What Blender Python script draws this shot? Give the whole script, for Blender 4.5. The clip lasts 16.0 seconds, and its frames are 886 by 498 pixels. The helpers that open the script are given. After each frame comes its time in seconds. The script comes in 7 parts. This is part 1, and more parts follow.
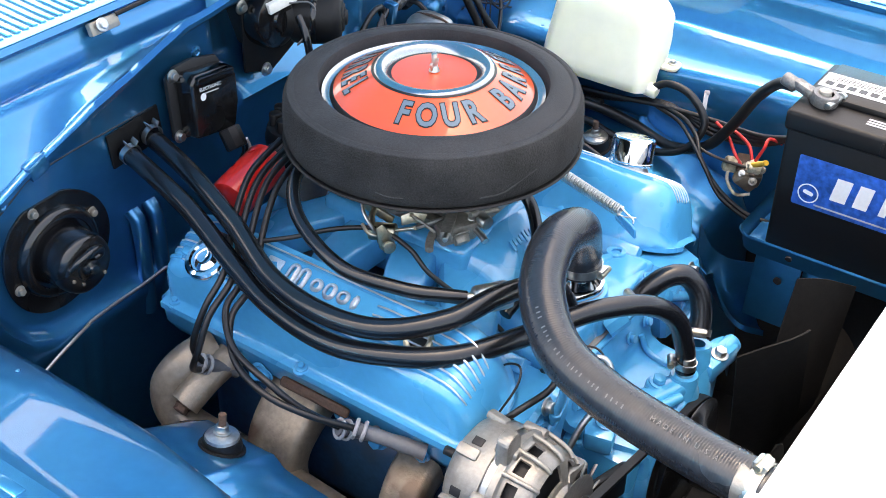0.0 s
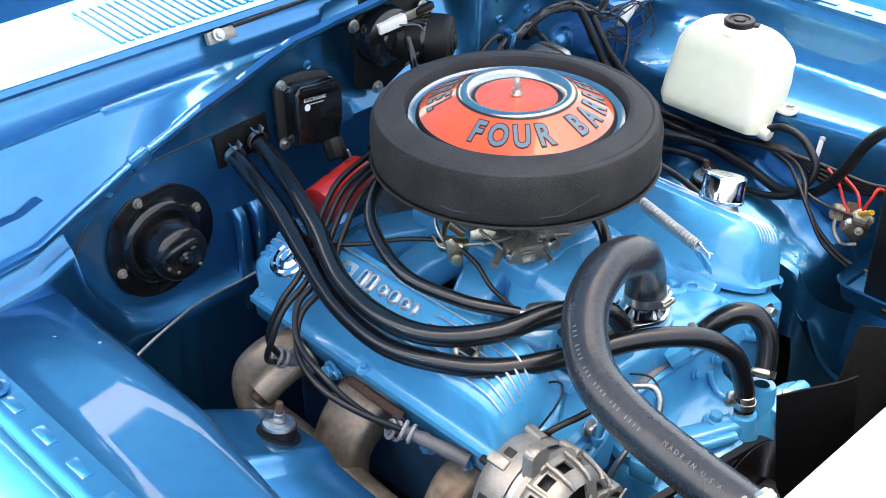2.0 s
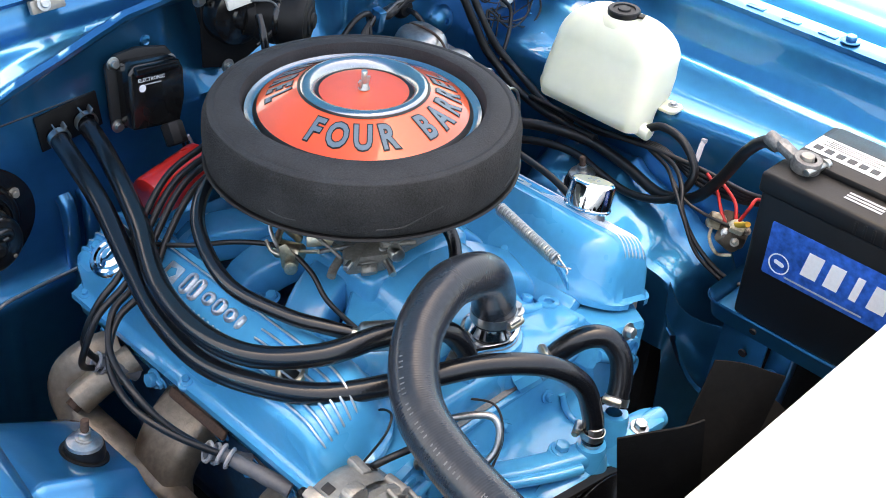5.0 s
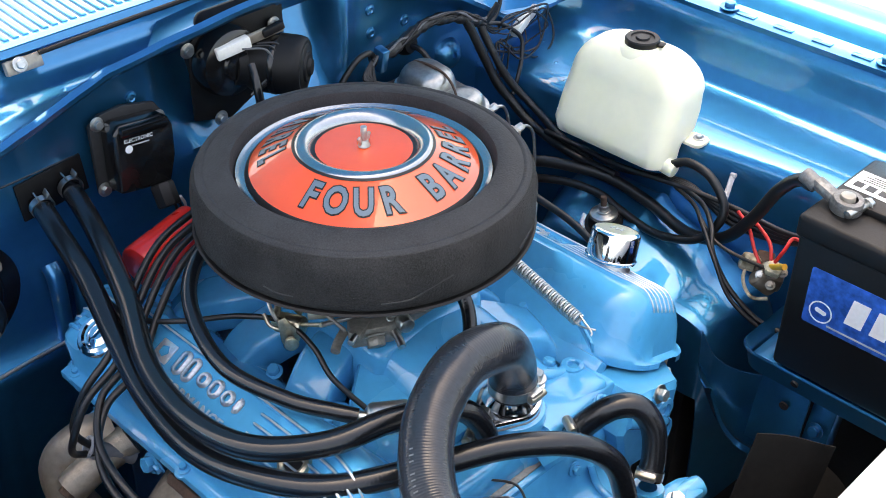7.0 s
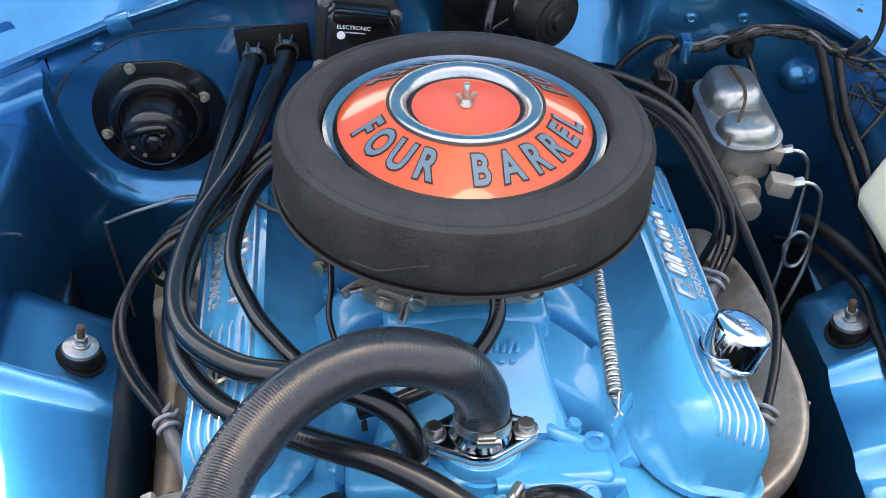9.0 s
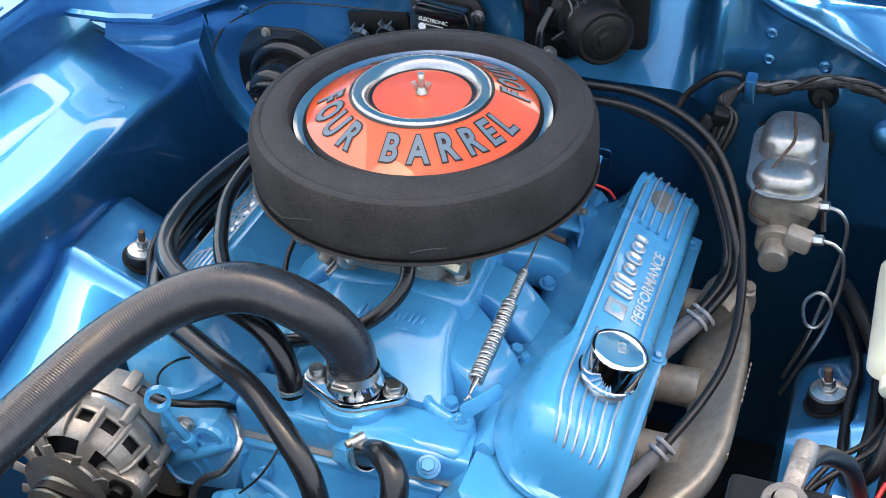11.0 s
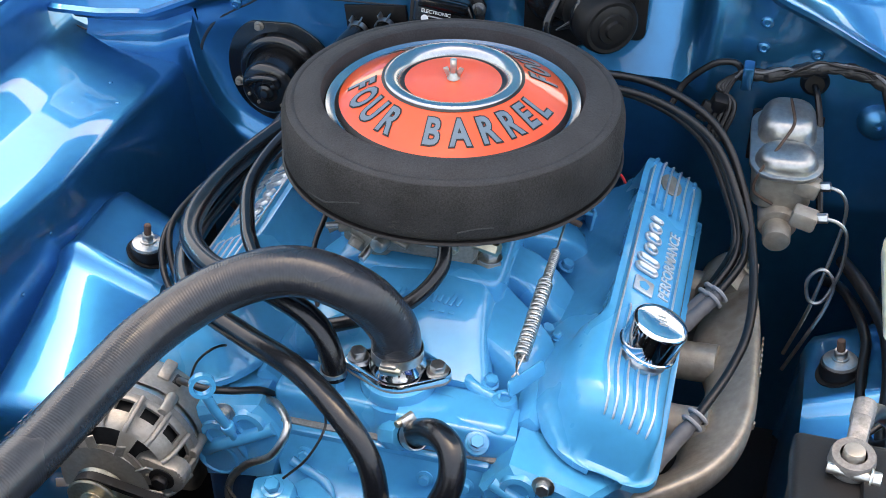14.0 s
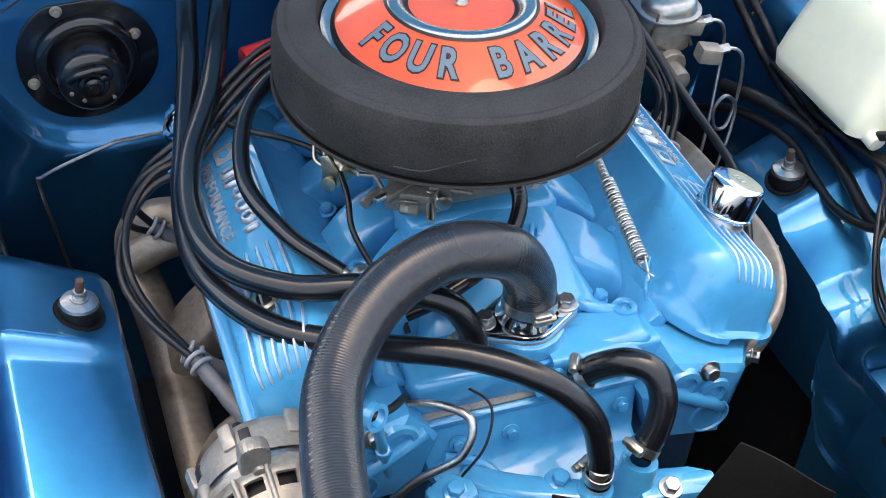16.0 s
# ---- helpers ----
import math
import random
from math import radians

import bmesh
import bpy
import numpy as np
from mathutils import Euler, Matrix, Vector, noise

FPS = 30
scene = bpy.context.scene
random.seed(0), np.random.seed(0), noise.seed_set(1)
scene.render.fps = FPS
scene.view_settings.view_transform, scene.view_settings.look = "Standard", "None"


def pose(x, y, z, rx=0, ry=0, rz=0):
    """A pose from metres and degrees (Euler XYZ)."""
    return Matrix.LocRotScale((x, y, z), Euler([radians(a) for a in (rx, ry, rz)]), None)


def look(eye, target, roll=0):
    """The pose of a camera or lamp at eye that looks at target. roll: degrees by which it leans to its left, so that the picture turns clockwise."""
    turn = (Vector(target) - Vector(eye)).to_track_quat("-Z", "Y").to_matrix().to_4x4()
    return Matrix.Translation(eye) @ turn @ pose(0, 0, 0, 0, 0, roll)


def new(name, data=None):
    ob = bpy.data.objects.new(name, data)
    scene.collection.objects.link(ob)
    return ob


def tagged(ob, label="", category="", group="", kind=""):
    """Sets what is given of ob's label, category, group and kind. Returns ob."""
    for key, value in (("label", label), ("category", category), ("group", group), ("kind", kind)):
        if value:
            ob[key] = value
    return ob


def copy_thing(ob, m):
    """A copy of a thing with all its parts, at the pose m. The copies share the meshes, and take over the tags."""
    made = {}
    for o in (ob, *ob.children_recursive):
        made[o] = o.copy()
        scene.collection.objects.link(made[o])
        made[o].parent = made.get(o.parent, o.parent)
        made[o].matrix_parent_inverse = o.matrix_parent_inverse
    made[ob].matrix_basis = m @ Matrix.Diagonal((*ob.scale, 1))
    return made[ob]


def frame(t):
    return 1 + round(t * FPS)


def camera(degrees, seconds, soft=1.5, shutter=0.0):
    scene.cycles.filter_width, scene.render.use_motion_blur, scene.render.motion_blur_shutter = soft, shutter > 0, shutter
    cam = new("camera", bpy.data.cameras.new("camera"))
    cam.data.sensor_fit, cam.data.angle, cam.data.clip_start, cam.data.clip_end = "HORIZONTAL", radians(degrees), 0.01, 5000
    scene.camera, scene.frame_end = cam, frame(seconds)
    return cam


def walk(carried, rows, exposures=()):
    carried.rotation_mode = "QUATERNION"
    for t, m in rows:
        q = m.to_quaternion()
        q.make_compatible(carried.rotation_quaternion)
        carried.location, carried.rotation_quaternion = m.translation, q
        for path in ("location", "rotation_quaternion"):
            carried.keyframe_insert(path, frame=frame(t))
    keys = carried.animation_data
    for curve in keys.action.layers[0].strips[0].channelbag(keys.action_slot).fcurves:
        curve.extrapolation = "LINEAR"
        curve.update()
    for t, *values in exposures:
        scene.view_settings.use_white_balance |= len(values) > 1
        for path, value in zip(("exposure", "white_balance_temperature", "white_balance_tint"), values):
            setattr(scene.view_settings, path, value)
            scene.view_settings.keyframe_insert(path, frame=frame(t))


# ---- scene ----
# ---------------------------------------------------------------- camera
cam = camera(39.6, 16.0, soft=0.9)
walk(cam, [
    (0, pose(-1.0992, -0.7742, 0.6885, 55.27, -1.02, -54.79)),
    (0.5, pose(-1.0200, -0.8614, 0.6856, 55.60, -2.89, -46.65)),
    (1, pose(-1.0234, -0.9497, 0.6728, 55.90, -0.75, -42.49)),
    (1.5, pose(-1.0307, -0.9643, 0.6858, 56.65, 0.17, -43.49)),
    (2, pose(-1.0309, -0.9449, 0.6881, 57.23, 0.47, -43.95)),
    (2.5, pose(-1.0243, -0.9481, 0.6905, 57.77, 0.26, -44.93)),
    (3, pose(-1.0139, -0.9483, 0.6838, 57.97, -0.17, -44.81)),
    (3.5, pose(-0.9744, -0.9324, 0.6754, 57.56, -1.82, -44.98)),
    (3.7, pose(-0.9586, -0.9256, 0.6557, 57.15, -2.34, -46.00)),
    (5.8, pose(-0.7873, -0.9074, 0.6955, 53.90, -3.12, -43.25)),
    (6, pose(-0.7755, -0.8960, 0.6914, 54.15, -3.02, -42.11)),
    (6.5, pose(-0.7836, -0.8534, 0.6913, 54.83, -1.99, -42.51)),
    (7, pose(-0.7528, -0.8370, 0.6769, 54.86, -0.87, -45.70)),
    (7.5, pose(-0.6171, -0.9415, 0.6747, 54.62, -2.94, -38.71)),
    (8, pose(-0.4544, -1.0431, 0.6737, 54.79, -3.43, -24.10)),
    (8.5, pose(-0.3055, -1.0198, 0.6441, 53.12, -4.88, -14.76)),
    (9, pose(-0.1325, -0.9941, 0.6335, 51.72, -1.98, -5.13)),
    (9.5, pose(0.0515, -1.0230, 0.6464, 49.41, 0.51, 3.67)),
    (9.7, pose(0.1074, -1.0418, 0.6592, 49.72, 2.45, 4.88)),
    (11.8, pose(0.5446, -1.0287, 0.6615, 53.76, 1.37, 28.06)),
    (12, pose(0.5569, -1.0354, 0.6672, 53.73, 2.06, 28.63)),
    (12.5, pose(0.5742, -1.0377, 0.6641, 53.93, 2.00, 28.05)),
    (13, pose(0.5713, -1.0376, 0.6673, 54.07, 2.23, 28.09)),
    (13.5, pose(0.4936, -1.0700, 0.6667, 54.03, -0.03, 26.43)),
    (14, pose(0.2893, -1.1169, 0.6518, 53.34, -0.06, 15.10)),
    (14.5, pose(0.1362, -1.0894, 0.6531, 51.63, -1.77, 10.49)),
    (15, pose(-0.0426, -0.9961, 0.6159, 50.00, -2.37, 4.73)),
    (15.5, pose(-0.2298, -1.0068, 0.6211, 49.49, -1.97, -7.76)),
    (16, pose(-0.4028, -0.9783, 0.6186, 49.00, -3.23, -19.57)),
], ((0.0, 2.84, 8450, 11), (3.5, 2.72, 8450, 11), (6.0, 2.52, 8450, 11), (8.0, 2.46, 8450, 11), (9.5, 2.62, 8400, 11), (12.5, 2.60, 8600, 11), (16.0, 2.54, 8350, 11)))

# ---------------------------------------------------------------- light
world = bpy.data.worlds.new("open_sky")
scene.world = world
world.use_nodes = True
wn = world.node_tree
sky = wn.nodes.new("ShaderNodeTexSky")
sky.sky_type = "NISHITA"
sky.sun_disc = False
sky.sun_elevation = radians(72)
sky.sun_rotation = radians(0)
sky.air_density, sky.dust_density, sky.ozone_density = 1.0, 5.5, 0.5
wn.nodes["Background"].inputs["Strength"].default_value = 0.15
wn.links.new(sky.outputs[0], wn.nodes["Background"].inputs["Color"])

sun_data = bpy.data.lights.new("sun", "SUN")
sun_data.energy, sun_data.angle, sun_data.color = 4.0, radians(0.6), (1.0, 0.985, 0.965)
sun = new("sun", sun_data)
sun.matrix_world = look((0.0, 4.0 * math.cos(radians(72)), 4.0 * math.sin(radians(72))), (0, 0, 0))


# ---------------------------------------------------------------- materials
def shader(name, color, rough=0.5, metal=0.0, coat=0.0, coat_rough=0.05, vary=0.12, grain=60.0,
           bump=0.0, bump_scale=200.0, wear=None, wear_at=0.62, spec=0.5, rough_vary=0.1, subsurf=0.0):
    """A principled surface with colour variation at two scales, optional fine relief and wear."""
    m = bpy.data.materials.new(name)
    m.use_nodes = True
    nt = m.node_tree
    b = nt.nodes["Principled BSDF"]
    tc = nt.nodes.new("ShaderNodeTexCoord")
    big = nt.nodes.new("ShaderNodeTexNoise")
    big.inputs["Scale"].default_value, big.inputs["Detail"].default_value = grain * 0.15, 4
    fine = nt.nodes.new("ShaderNodeTexNoise")
    fine.inputs["Scale"].default_value, fine.inputs["Detail"].default_value = grain * 4, 3
    nt.links.new(tc.outputs["Object"], big.inputs["Vector"])
    nt.links.new(tc.outputs["Object"], fine.inputs["Vector"])
    addn = nt.nodes.new("ShaderNodeMath")
    addn.operation = "ADD"
    nt.links.new(big.outputs["Fac"], addn.inputs[0])
    nt.links.new(fine.outputs["Fac"], addn.inputs[1])
    ramp = nt.nodes.new("ShaderNodeMapRange")
    ramp.inputs["From Min"].default_value, ramp.inputs["From Max"].default_value = 0.7, 1.3
    ramp.inputs["To Min"].default_value, ramp.inputs["To Max"].default_value = 1 - vary, 1 + vary
    nt.links.new(addn.outputs[0], ramp.inputs["Value"])
    mul = nt.nodes.new("ShaderNodeVectorMath")
    mul.operation = "SCALE"
    mul.inputs[0].default_value = color
    nt.links.new(ramp.outputs[0], mul.inputs["Scale"])
    col = mul.outputs[0]
    if wear:
        wn_ = nt.nodes.new("ShaderNodeTexNoise")
        wn_.inputs["Scale"].default_value, wn_.inputs["Detail"].default_value = grain * 0.5, 8
        nt.links.new(tc.outputs["Object"], wn_.inputs["Vector"])
        step = nt.nodes.new("ShaderNodeMapRange")
        step.inputs["From Min"].default_value, step.inputs["From Max"].default_value = wear_at - 0.04, wear_at + 0.08
        nt.links.new(wn_.outputs["Fac"], step.inputs["Value"])
        mix = nt.nodes.new("ShaderNodeMix")
        mix.data_type = "RGBA"
        nt.links.new(step.outputs[0], mix.inputs["Factor"])
        nt.links.new(col, mix.inputs["A"])
        mix.inputs["B"].default_value = (*wear, 1)
        col = mix.outputs["Result"]
    nt.links.new(col, b.inputs["Base Color"])
    rr = nt.nodes.new("ShaderNodeMapRange")
    rr.inputs["To Min"].default_value, rr.inputs["To Max"].default_value = max(rough - rough_vary, 0.02), min(rough + rough_vary, 1)
    nt.links.new(big.outputs["Fac"], rr.inputs["Value"])
    nt.links.new(rr.outputs[0], b.inputs["Roughness"])
    b.inputs["Metallic"].default_value = metal
    b.inputs["Coat Weight"].default_value = coat
    b.inputs["Coat Roughness"].default_value = coat_rough
    b.inputs["Specular IOR Level"].default_value = spec
    if subsurf:
        b.inputs["Subsurface Weight"].default_value = subsurf
        b.inputs["Subsurface Radius"].default_value = (0.02, 0.02, 0.015)
    if bump:
        nb = nt.nodes.new("ShaderNodeTexNoise")
        nb.inputs["Scale"].default_value, nb.inputs["Detail"].default_value = bump_scale, 4
        nt.links.new(tc.outputs["Object"], nb.inputs["Vector"])
        bn = nt.nodes.new("ShaderNodeBump")
        bn.inputs["Strength"].default_value, bn.inputs["Distance"].default_value = bump, 0.002
        nt.links.new(nb.outputs["Fac"], bn.inputs["Height"])
        nt.links.new(bn.outputs[0], b.inputs["Normal"])
    return m


def hose_shader(name, color, rough, pitch, depth):
    """Rubber with fine ribs round the hose; UV u runs along its length in metres."""
    m = shader(name, color, rough, vary=0.2, grain=40, bump=0.0, spec=0.55)
    nt = m.node_tree
    b = nt.nodes["Principled BSDF"]
    uv = nt.nodes.new("ShaderNodeUVMap")
    sep = nt.nodes.new("ShaderNodeSeparateXYZ")
    nt.links.new(uv.outputs[0], sep.inputs[0])
    mu = nt.nodes.new("ShaderNodeMath")
    mu.operation = "MULTIPLY"
    mu.inputs[1].default_value = 2 * math.pi / pitch
    nt.links.new(sep.outputs[0], mu.inputs[0])
    si = nt.nodes.new("ShaderNodeMath")
    si.operation = "SINE"
    nt.links.new(mu.outputs[0], si.inputs[0])
    bn = nt.nodes.new("ShaderNodeBump")
    bn.inputs["Strength"].default_value, bn.inputs["Distance"].default_value = 0.6, depth
    nt.links.new(si.outputs[0], bn.inputs["Height"])
    nt.links.new(bn.outputs[0], b.inputs["Normal"])
    return m


def flake_paint(name, color, rough=0.32):
    """Metallic car paint: flakes under a clear coat."""
    m = shader(name, color, rough, metal=0.86, coat=1.0, coat_rough=0.04, vary=0.08, grain=14, rough_vary=0.04)
    nt = m.node_tree
    b = nt.nodes["Principled BSDF"]
    tc = nt.nodes.new("ShaderNodeTexCoord")
    v = nt.nodes.new("ShaderNodeTexVoronoi")
    v.inputs["Scale"].default_value = 900
    nt.links.new(tc.outputs["Object"], v.inputs["Vector"])
    bn = nt.nodes.new("ShaderNodeBump")
    bn.inputs["Strength"].default_value, bn.inputs["Distance"].default_value = 0.12, 0.0005
    nt.links.new(v.outputs["Distance"], bn.inputs["Height"])
    nt.links.new(bn.outputs[0], b.inputs["Normal"])
    return m


BODY = flake_paint("blue_metallic_paint", (0.013, 0.214, 0.440), 0.345)
ENGINE = shader("light_blue_engine_enamel", (0.036, 0.350, 0.645), 0.27, coat=0.8, coat_rough=0.07, vary=0.06, grain=22,
                bump=0.06, bump_scale=120, wear=(0.035, 0.25, 0.54), wear_at=0.68)
# Engine blue darkened for the shade low in the bay, with grimy patches.
ENGINE_SHADED = shader("shaded_dirty_blue_enamel", (0.014, 0.06, 0.13), 0.5, vary=0.25, grain=30, bump=0.15, bump_scale=160,
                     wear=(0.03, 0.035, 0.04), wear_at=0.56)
FOAM = shader("black_foam", (0.024, 0.025, 0.0265), 0.9, vary=0.55, grain=150, bump=1.0, bump_scale=420, spec=0.25)
RUBBER = shader("black_foam_top_ring", (0.036, 0.038, 0.0415), 0.75, vary=0.35, grain=150, bump=0.5, bump_scale=420, spec=0.3)
ORANGE = shader("orange_lacquer", (0.95, 0.105, 0.024), 0.3, coat=1.0, coat_rough=0.02, vary=0.03, grain=20, rough_vary=0.03)
LETTER = shader("blue_grey_lettering", (0.13, 0.19, 0.24), 0.4, vary=0.05)
BLACK_INK = shader("black_outline", (0.012, 0.012, 0.013), 0.45, vary=0.05)
CHROME = shader("chrome", (0.72, 0.74, 0.76), 0.08, metal=1.0, vary=0.04, rough_vary=0.04)
# Chrome toned down for the hood's dark reflection, put into the colour.
DULL_CHROME = shader("darkened_chrome", (0.40, 0.42, 0.44), 0.23, metal=1.0, vary=0.1, rough_vary=0.06)
STEEL = shader("zinc_steel", (0.50, 0.51, 0.50), 0.34, metal=1.0, vary=0.18, grain=60, bump=0.12, bump_scale=300)
YELLOW_ZINC = shader("yellowed_zinc", (0.50, 0.455, 0.35), 0.35, metal=1.0, vary=0.2, grain=80)
ALLOY = shader("bare_aluminium", (0.32, 0.307, 0.28), 0.42, metal=0.55, vary=0.16, grain=50, bump=0.25, bump_scale=260, wear=(0.24, 0.22, 0.19), wear_at=0.6)
FIN = shader("polished_fin", (0.66, 0.70, 0.74), 0.34, metal=0.7, vary=0.1)
WORN_FIN = shader("dull_raised_metal", (0.64, 0.68, 0.71), 0.34, metal=0.75, vary=0.2, grain=120)
LEAD_METAL = shader("oxidised_lead", (0.19, 0.19, 0.19), 0.5, metal=0.6, vary=0.3, grain=90, bump=0.3, bump_scale=300, wear=(0.34, 0.34, 0.33), wear_at=0.64)
CAST = shader("heat_stained_cast_iron", (0.36, 0.325, 0.275), 0.42, metal=0.5, vary=0.2, grain=28, bump=0.2, bump_scale=240,
              wear=(0.19, 0.145, 0.105), wear_at=0.64)
CAST_BROWN = shader("brown_scaled_iron", (0.27, 0.228, 0.18), 0.42, metal=0.55, vary=0.25, grain=30, bump=0.3, bump_scale=240,
                    wear=(0.12, 0.085, 0.062), wear_at=0.6)
RUST = shader("rusty_steel", (0.085, 0.052, 0.038), 0.8, vary=0.3, grain=80, bump=0.4, bump_scale=300)
BLACK_PAINT = shader("gloss_black_paint", (0.006, 0.006, 0.0065), 0.25, coat=0.4, vary=0.15, grain=30)
BLACK_SATIN = shader("satin_black", (0.007, 0.007, 0.0075), 0.5, vary=0.2, grain=40, bump=0.1, spec=0.3)
# Dusty fan enamel; also the black for shade under the cowl slots.
FAN_AND_SLOT_BLACK = shader("dusty_black_and_slot_shade", (0.006, 0.006, 0.006), 0.7, vary=0.35, grain=30, bump=0.15, spec=0.12)
LID_STEEL = shader("dull_lid_steel", (0.42, 0.42, 0.40), 0.36, metal=0.9, vary=0.2, grain=40, bump=0.12, bump_scale=200)
BLACK_PLASTIC = shader("black_plastic", (0.006, 0.006, 0.007), 0.46, vary=0.2, grain=60, bump=0.1, bump_scale=500, spec=0.35)
HOSE_BIG = hose_shader("ribbed_radiator_hose", (0.018, 0.022, 0.029), 0.27, 0.0030, 0.00008)
HOSE = hose_shader("black_heater_hose", (0.006, 0.0075, 0.010), 0.23, 0.0042, 0.00003)
TAPE = shader("wrinkled_black_tape", (0.011, 0.011, 0.012), 0.36, vary=0.3, grain=70, bump=0.5, bump_scale=180)
WIRE = shader("black_wire", (0.008, 0.008, 0.009), 0.38, vary=0.2, grain=60)
GREY_BOOT = shader("grey_silicone_boot", (0.13, 0.135, 0.145), 0.5, vary=0.12)
PALE_BOOT = shader("pale_grey_silicone", (0.32, 0.325, 0.34), 0.5, vary=0.1)
RED = shader("red_can_paint", (0.62, 0.02, 0.015), 0.3, coat=0.4, vary=0.06)
RED_WIRE = shader("red_wire", (0.6, 0.03, 0.03), 0.45, vary=0.1)
YELLOW_WIRE = shader("yellow_wire", (0.7, 0.42, 0.05), 0.5, vary=0.1)
WHITE_PLASTIC = shader("milky_plastic", (0.98, 0.94, 0.72), 0.38, vary=0.03, grain=12, subsurf=0.75)
WHITE_BITS = shader("white_plastic", (0.8, 0.8, 0.76), 0.45, vary=0.08)
AGED_PLASTIC = shader("yellowed_dirty_plastic", (0.52, 0.47, 0.34), 0.5, vary=0.35, grain=90, wear=(0.16, 0.13, 0.08), wear_at=0.58)
# White here carries overexposure in the colour, not a known paint.
OVEREXPOSED_PANEL = shader("overexposed_white", (0.86, 0.87, 0.88), 0.4, vary=0.04, grain=10)
LABEL_BLUE = shader("blue_battery_label", (0.014, 0.115, 0.52), 0.3, coat=0.5, vary=0.55, grain=26)
LABEL_WHITE = shader("white_print", (0.82, 0.84, 0.86), 0.4, vary=0.05)
PRINT = shader("faint_grey_ink", (0.10, 0.108, 0.115), 0.5, vary=0.3, grain=90)
LABEL_GREY = shader("grey_print", (0.42, 0.43, 0.45), 0.45, vary=0.1)
CARB = shader("dull_zinc_casting", (0.27, 0.255, 0.225), 0.45, metal=0.55, vary=0.25, grain=60, bump=0.2, bump_scale=260)

GASKET = shader("gasket_grey", (0.2, 0.22, 0.22), 0.8, vary=0.25, grain=90)
ASPHALT = shader("weathered_grey_concrete", (0.185, 0.20, 0.22), 0.85, vary=0.2, grain=8, bump=0.5, bump_scale=60, wear=(0.13, 0.14, 0.15), wear_at=0.6)
# Seam sealer; also the colour for the shade in a pressed groove.
SEAM_DARK = shader("dark_sealer_and_groove_shade", (0.02, 0.035, 0.05), 0.6, vary=0.3, grain=60)
# Near-black for greasy metal, and for shade in gaps, holes and vents.
DARK_METAL_SHADE = shader("greasy_metal_and_shade_black", (0.011, 0.012, 0.014), 0.6, vary=0.35, grain=40, bump=0.2)


# ---------------------------------------------------------------- mesh helpers
def finish(bm, name, mat, angle=38):
    me = bpy.data.meshes.new(name)
    bmesh.ops.recalc_face_normals(bm, faces=bm.faces)
    bm.to_mesh(me)
    bm.free()
    me.polygons.foreach_set("use_smooth", [True] * len(me.polygons))
    me.set_sharp_from_angle(angle=radians(angle))
    me.materials.append(mat)
    return me


def part(name, bm, mat, parent, label="", angle=38):
    ob = new(name, finish(bm, name, mat, angle))
    ob.parent = parent
    if label:
        tagged(ob, label)
    return ob


def thing(name, label, category, at=(0, 0, 0), group="", kind=""):
    """An empty at a thing's base. Parts below it are given in world metres."""
    ob = new(name)
    ob.location = at
    ob.empty_display_size = 0.02
    tagged(ob, label, category, group, kind)
    return ob


def solid(name, bm, mat, label, category, group="", kind="", angle=38):
    return tagged(new(name, finish(bm, name, mat, angle)), label, category, group, kind)


def mount(name, bm, mat, parent, label="", angle=38):
    """A part whose mesh is written in world metres, under a thing (or a part of it)."""
    base = parent
    shift = Vector((0, 0, 0))
    while base is not None:
        shift += Vector(base.location)
        base = base.parent
    bmesh.ops.translate(bm, verts=bm.verts, vec=-shift)
    return part(name, bm, mat, parent, label, angle)


def bm_box(size, m=None, bevel=0.0, segs=2, bm=None):
    own = bmesh.new()
    bmesh.ops.create_cube(own, size=1.0, matrix=Matrix.Diagonal((*size, 1)))
    if bevel:
        bmesh.ops.bevel(own, geom=own.edges[:], offset=bevel, segments=segs, affect="EDGES", profile=0.5)
    if m is not None:
        bmesh.ops.transform(own, matrix=m, verts=own.verts)
    return join(bm, own)


def join(bm, own):
    if bm is None:
        return own
    me = bpy.data.meshes.new("join")
    own.to_mesh(me)
    own.free()
    bm.from_mesh(me)
    bpy.data.meshes.remove(me)
    return bm


def bm_lathe(profile, n=48, m=None, bm=None, start=0.0, sweep=360.0):
    """Spin (radius, height) pairs about the local z axis."""
    own = bmesh.new()
    full = sweep >= 360
    count = n if full else n + 1
    rings = []
    for k in range(count):
        a = radians(start + sweep * k / n)
        rings.append([own.verts.new((r * math.cos(a), r * math.sin(a), z)) for r, z in profile])
    for k in range(n):
        p, q = rings[k], rings[(k + 1) % count]
        for i in range(len(profile) - 1):
            own.faces.new((p[i], q[i], q[i + 1], p[i + 1]))
    bmesh.ops.remove_doubles(own, verts=own.verts, dist=1e-6)
    if m is not None:
        bmesh.ops.transform(own, matrix=m, verts=own.verts)
    return join(bm, own)


def bm_cyl(r, h, m=None, n=24, bevel=0.0, bm=None, r2=None):
    """A capped cylinder (or cone) from z = 0 to h, with rounded rims."""
    r2 = r if r2 is None else r2
    if bevel:
        c = bevel
        prof = [(0, 0), (r - c, 0), (r - c * 0.3, c * 0.3), (r, c), (r2, h - c), (r2 - c * 0.3, h - c * 0.3), (r2 - c, h), (0, h)]
    else:
        prof = [(0, 0), (r, 0), (r2, h), (0, h)]
    return bm_lathe(prof, n, m, bm)


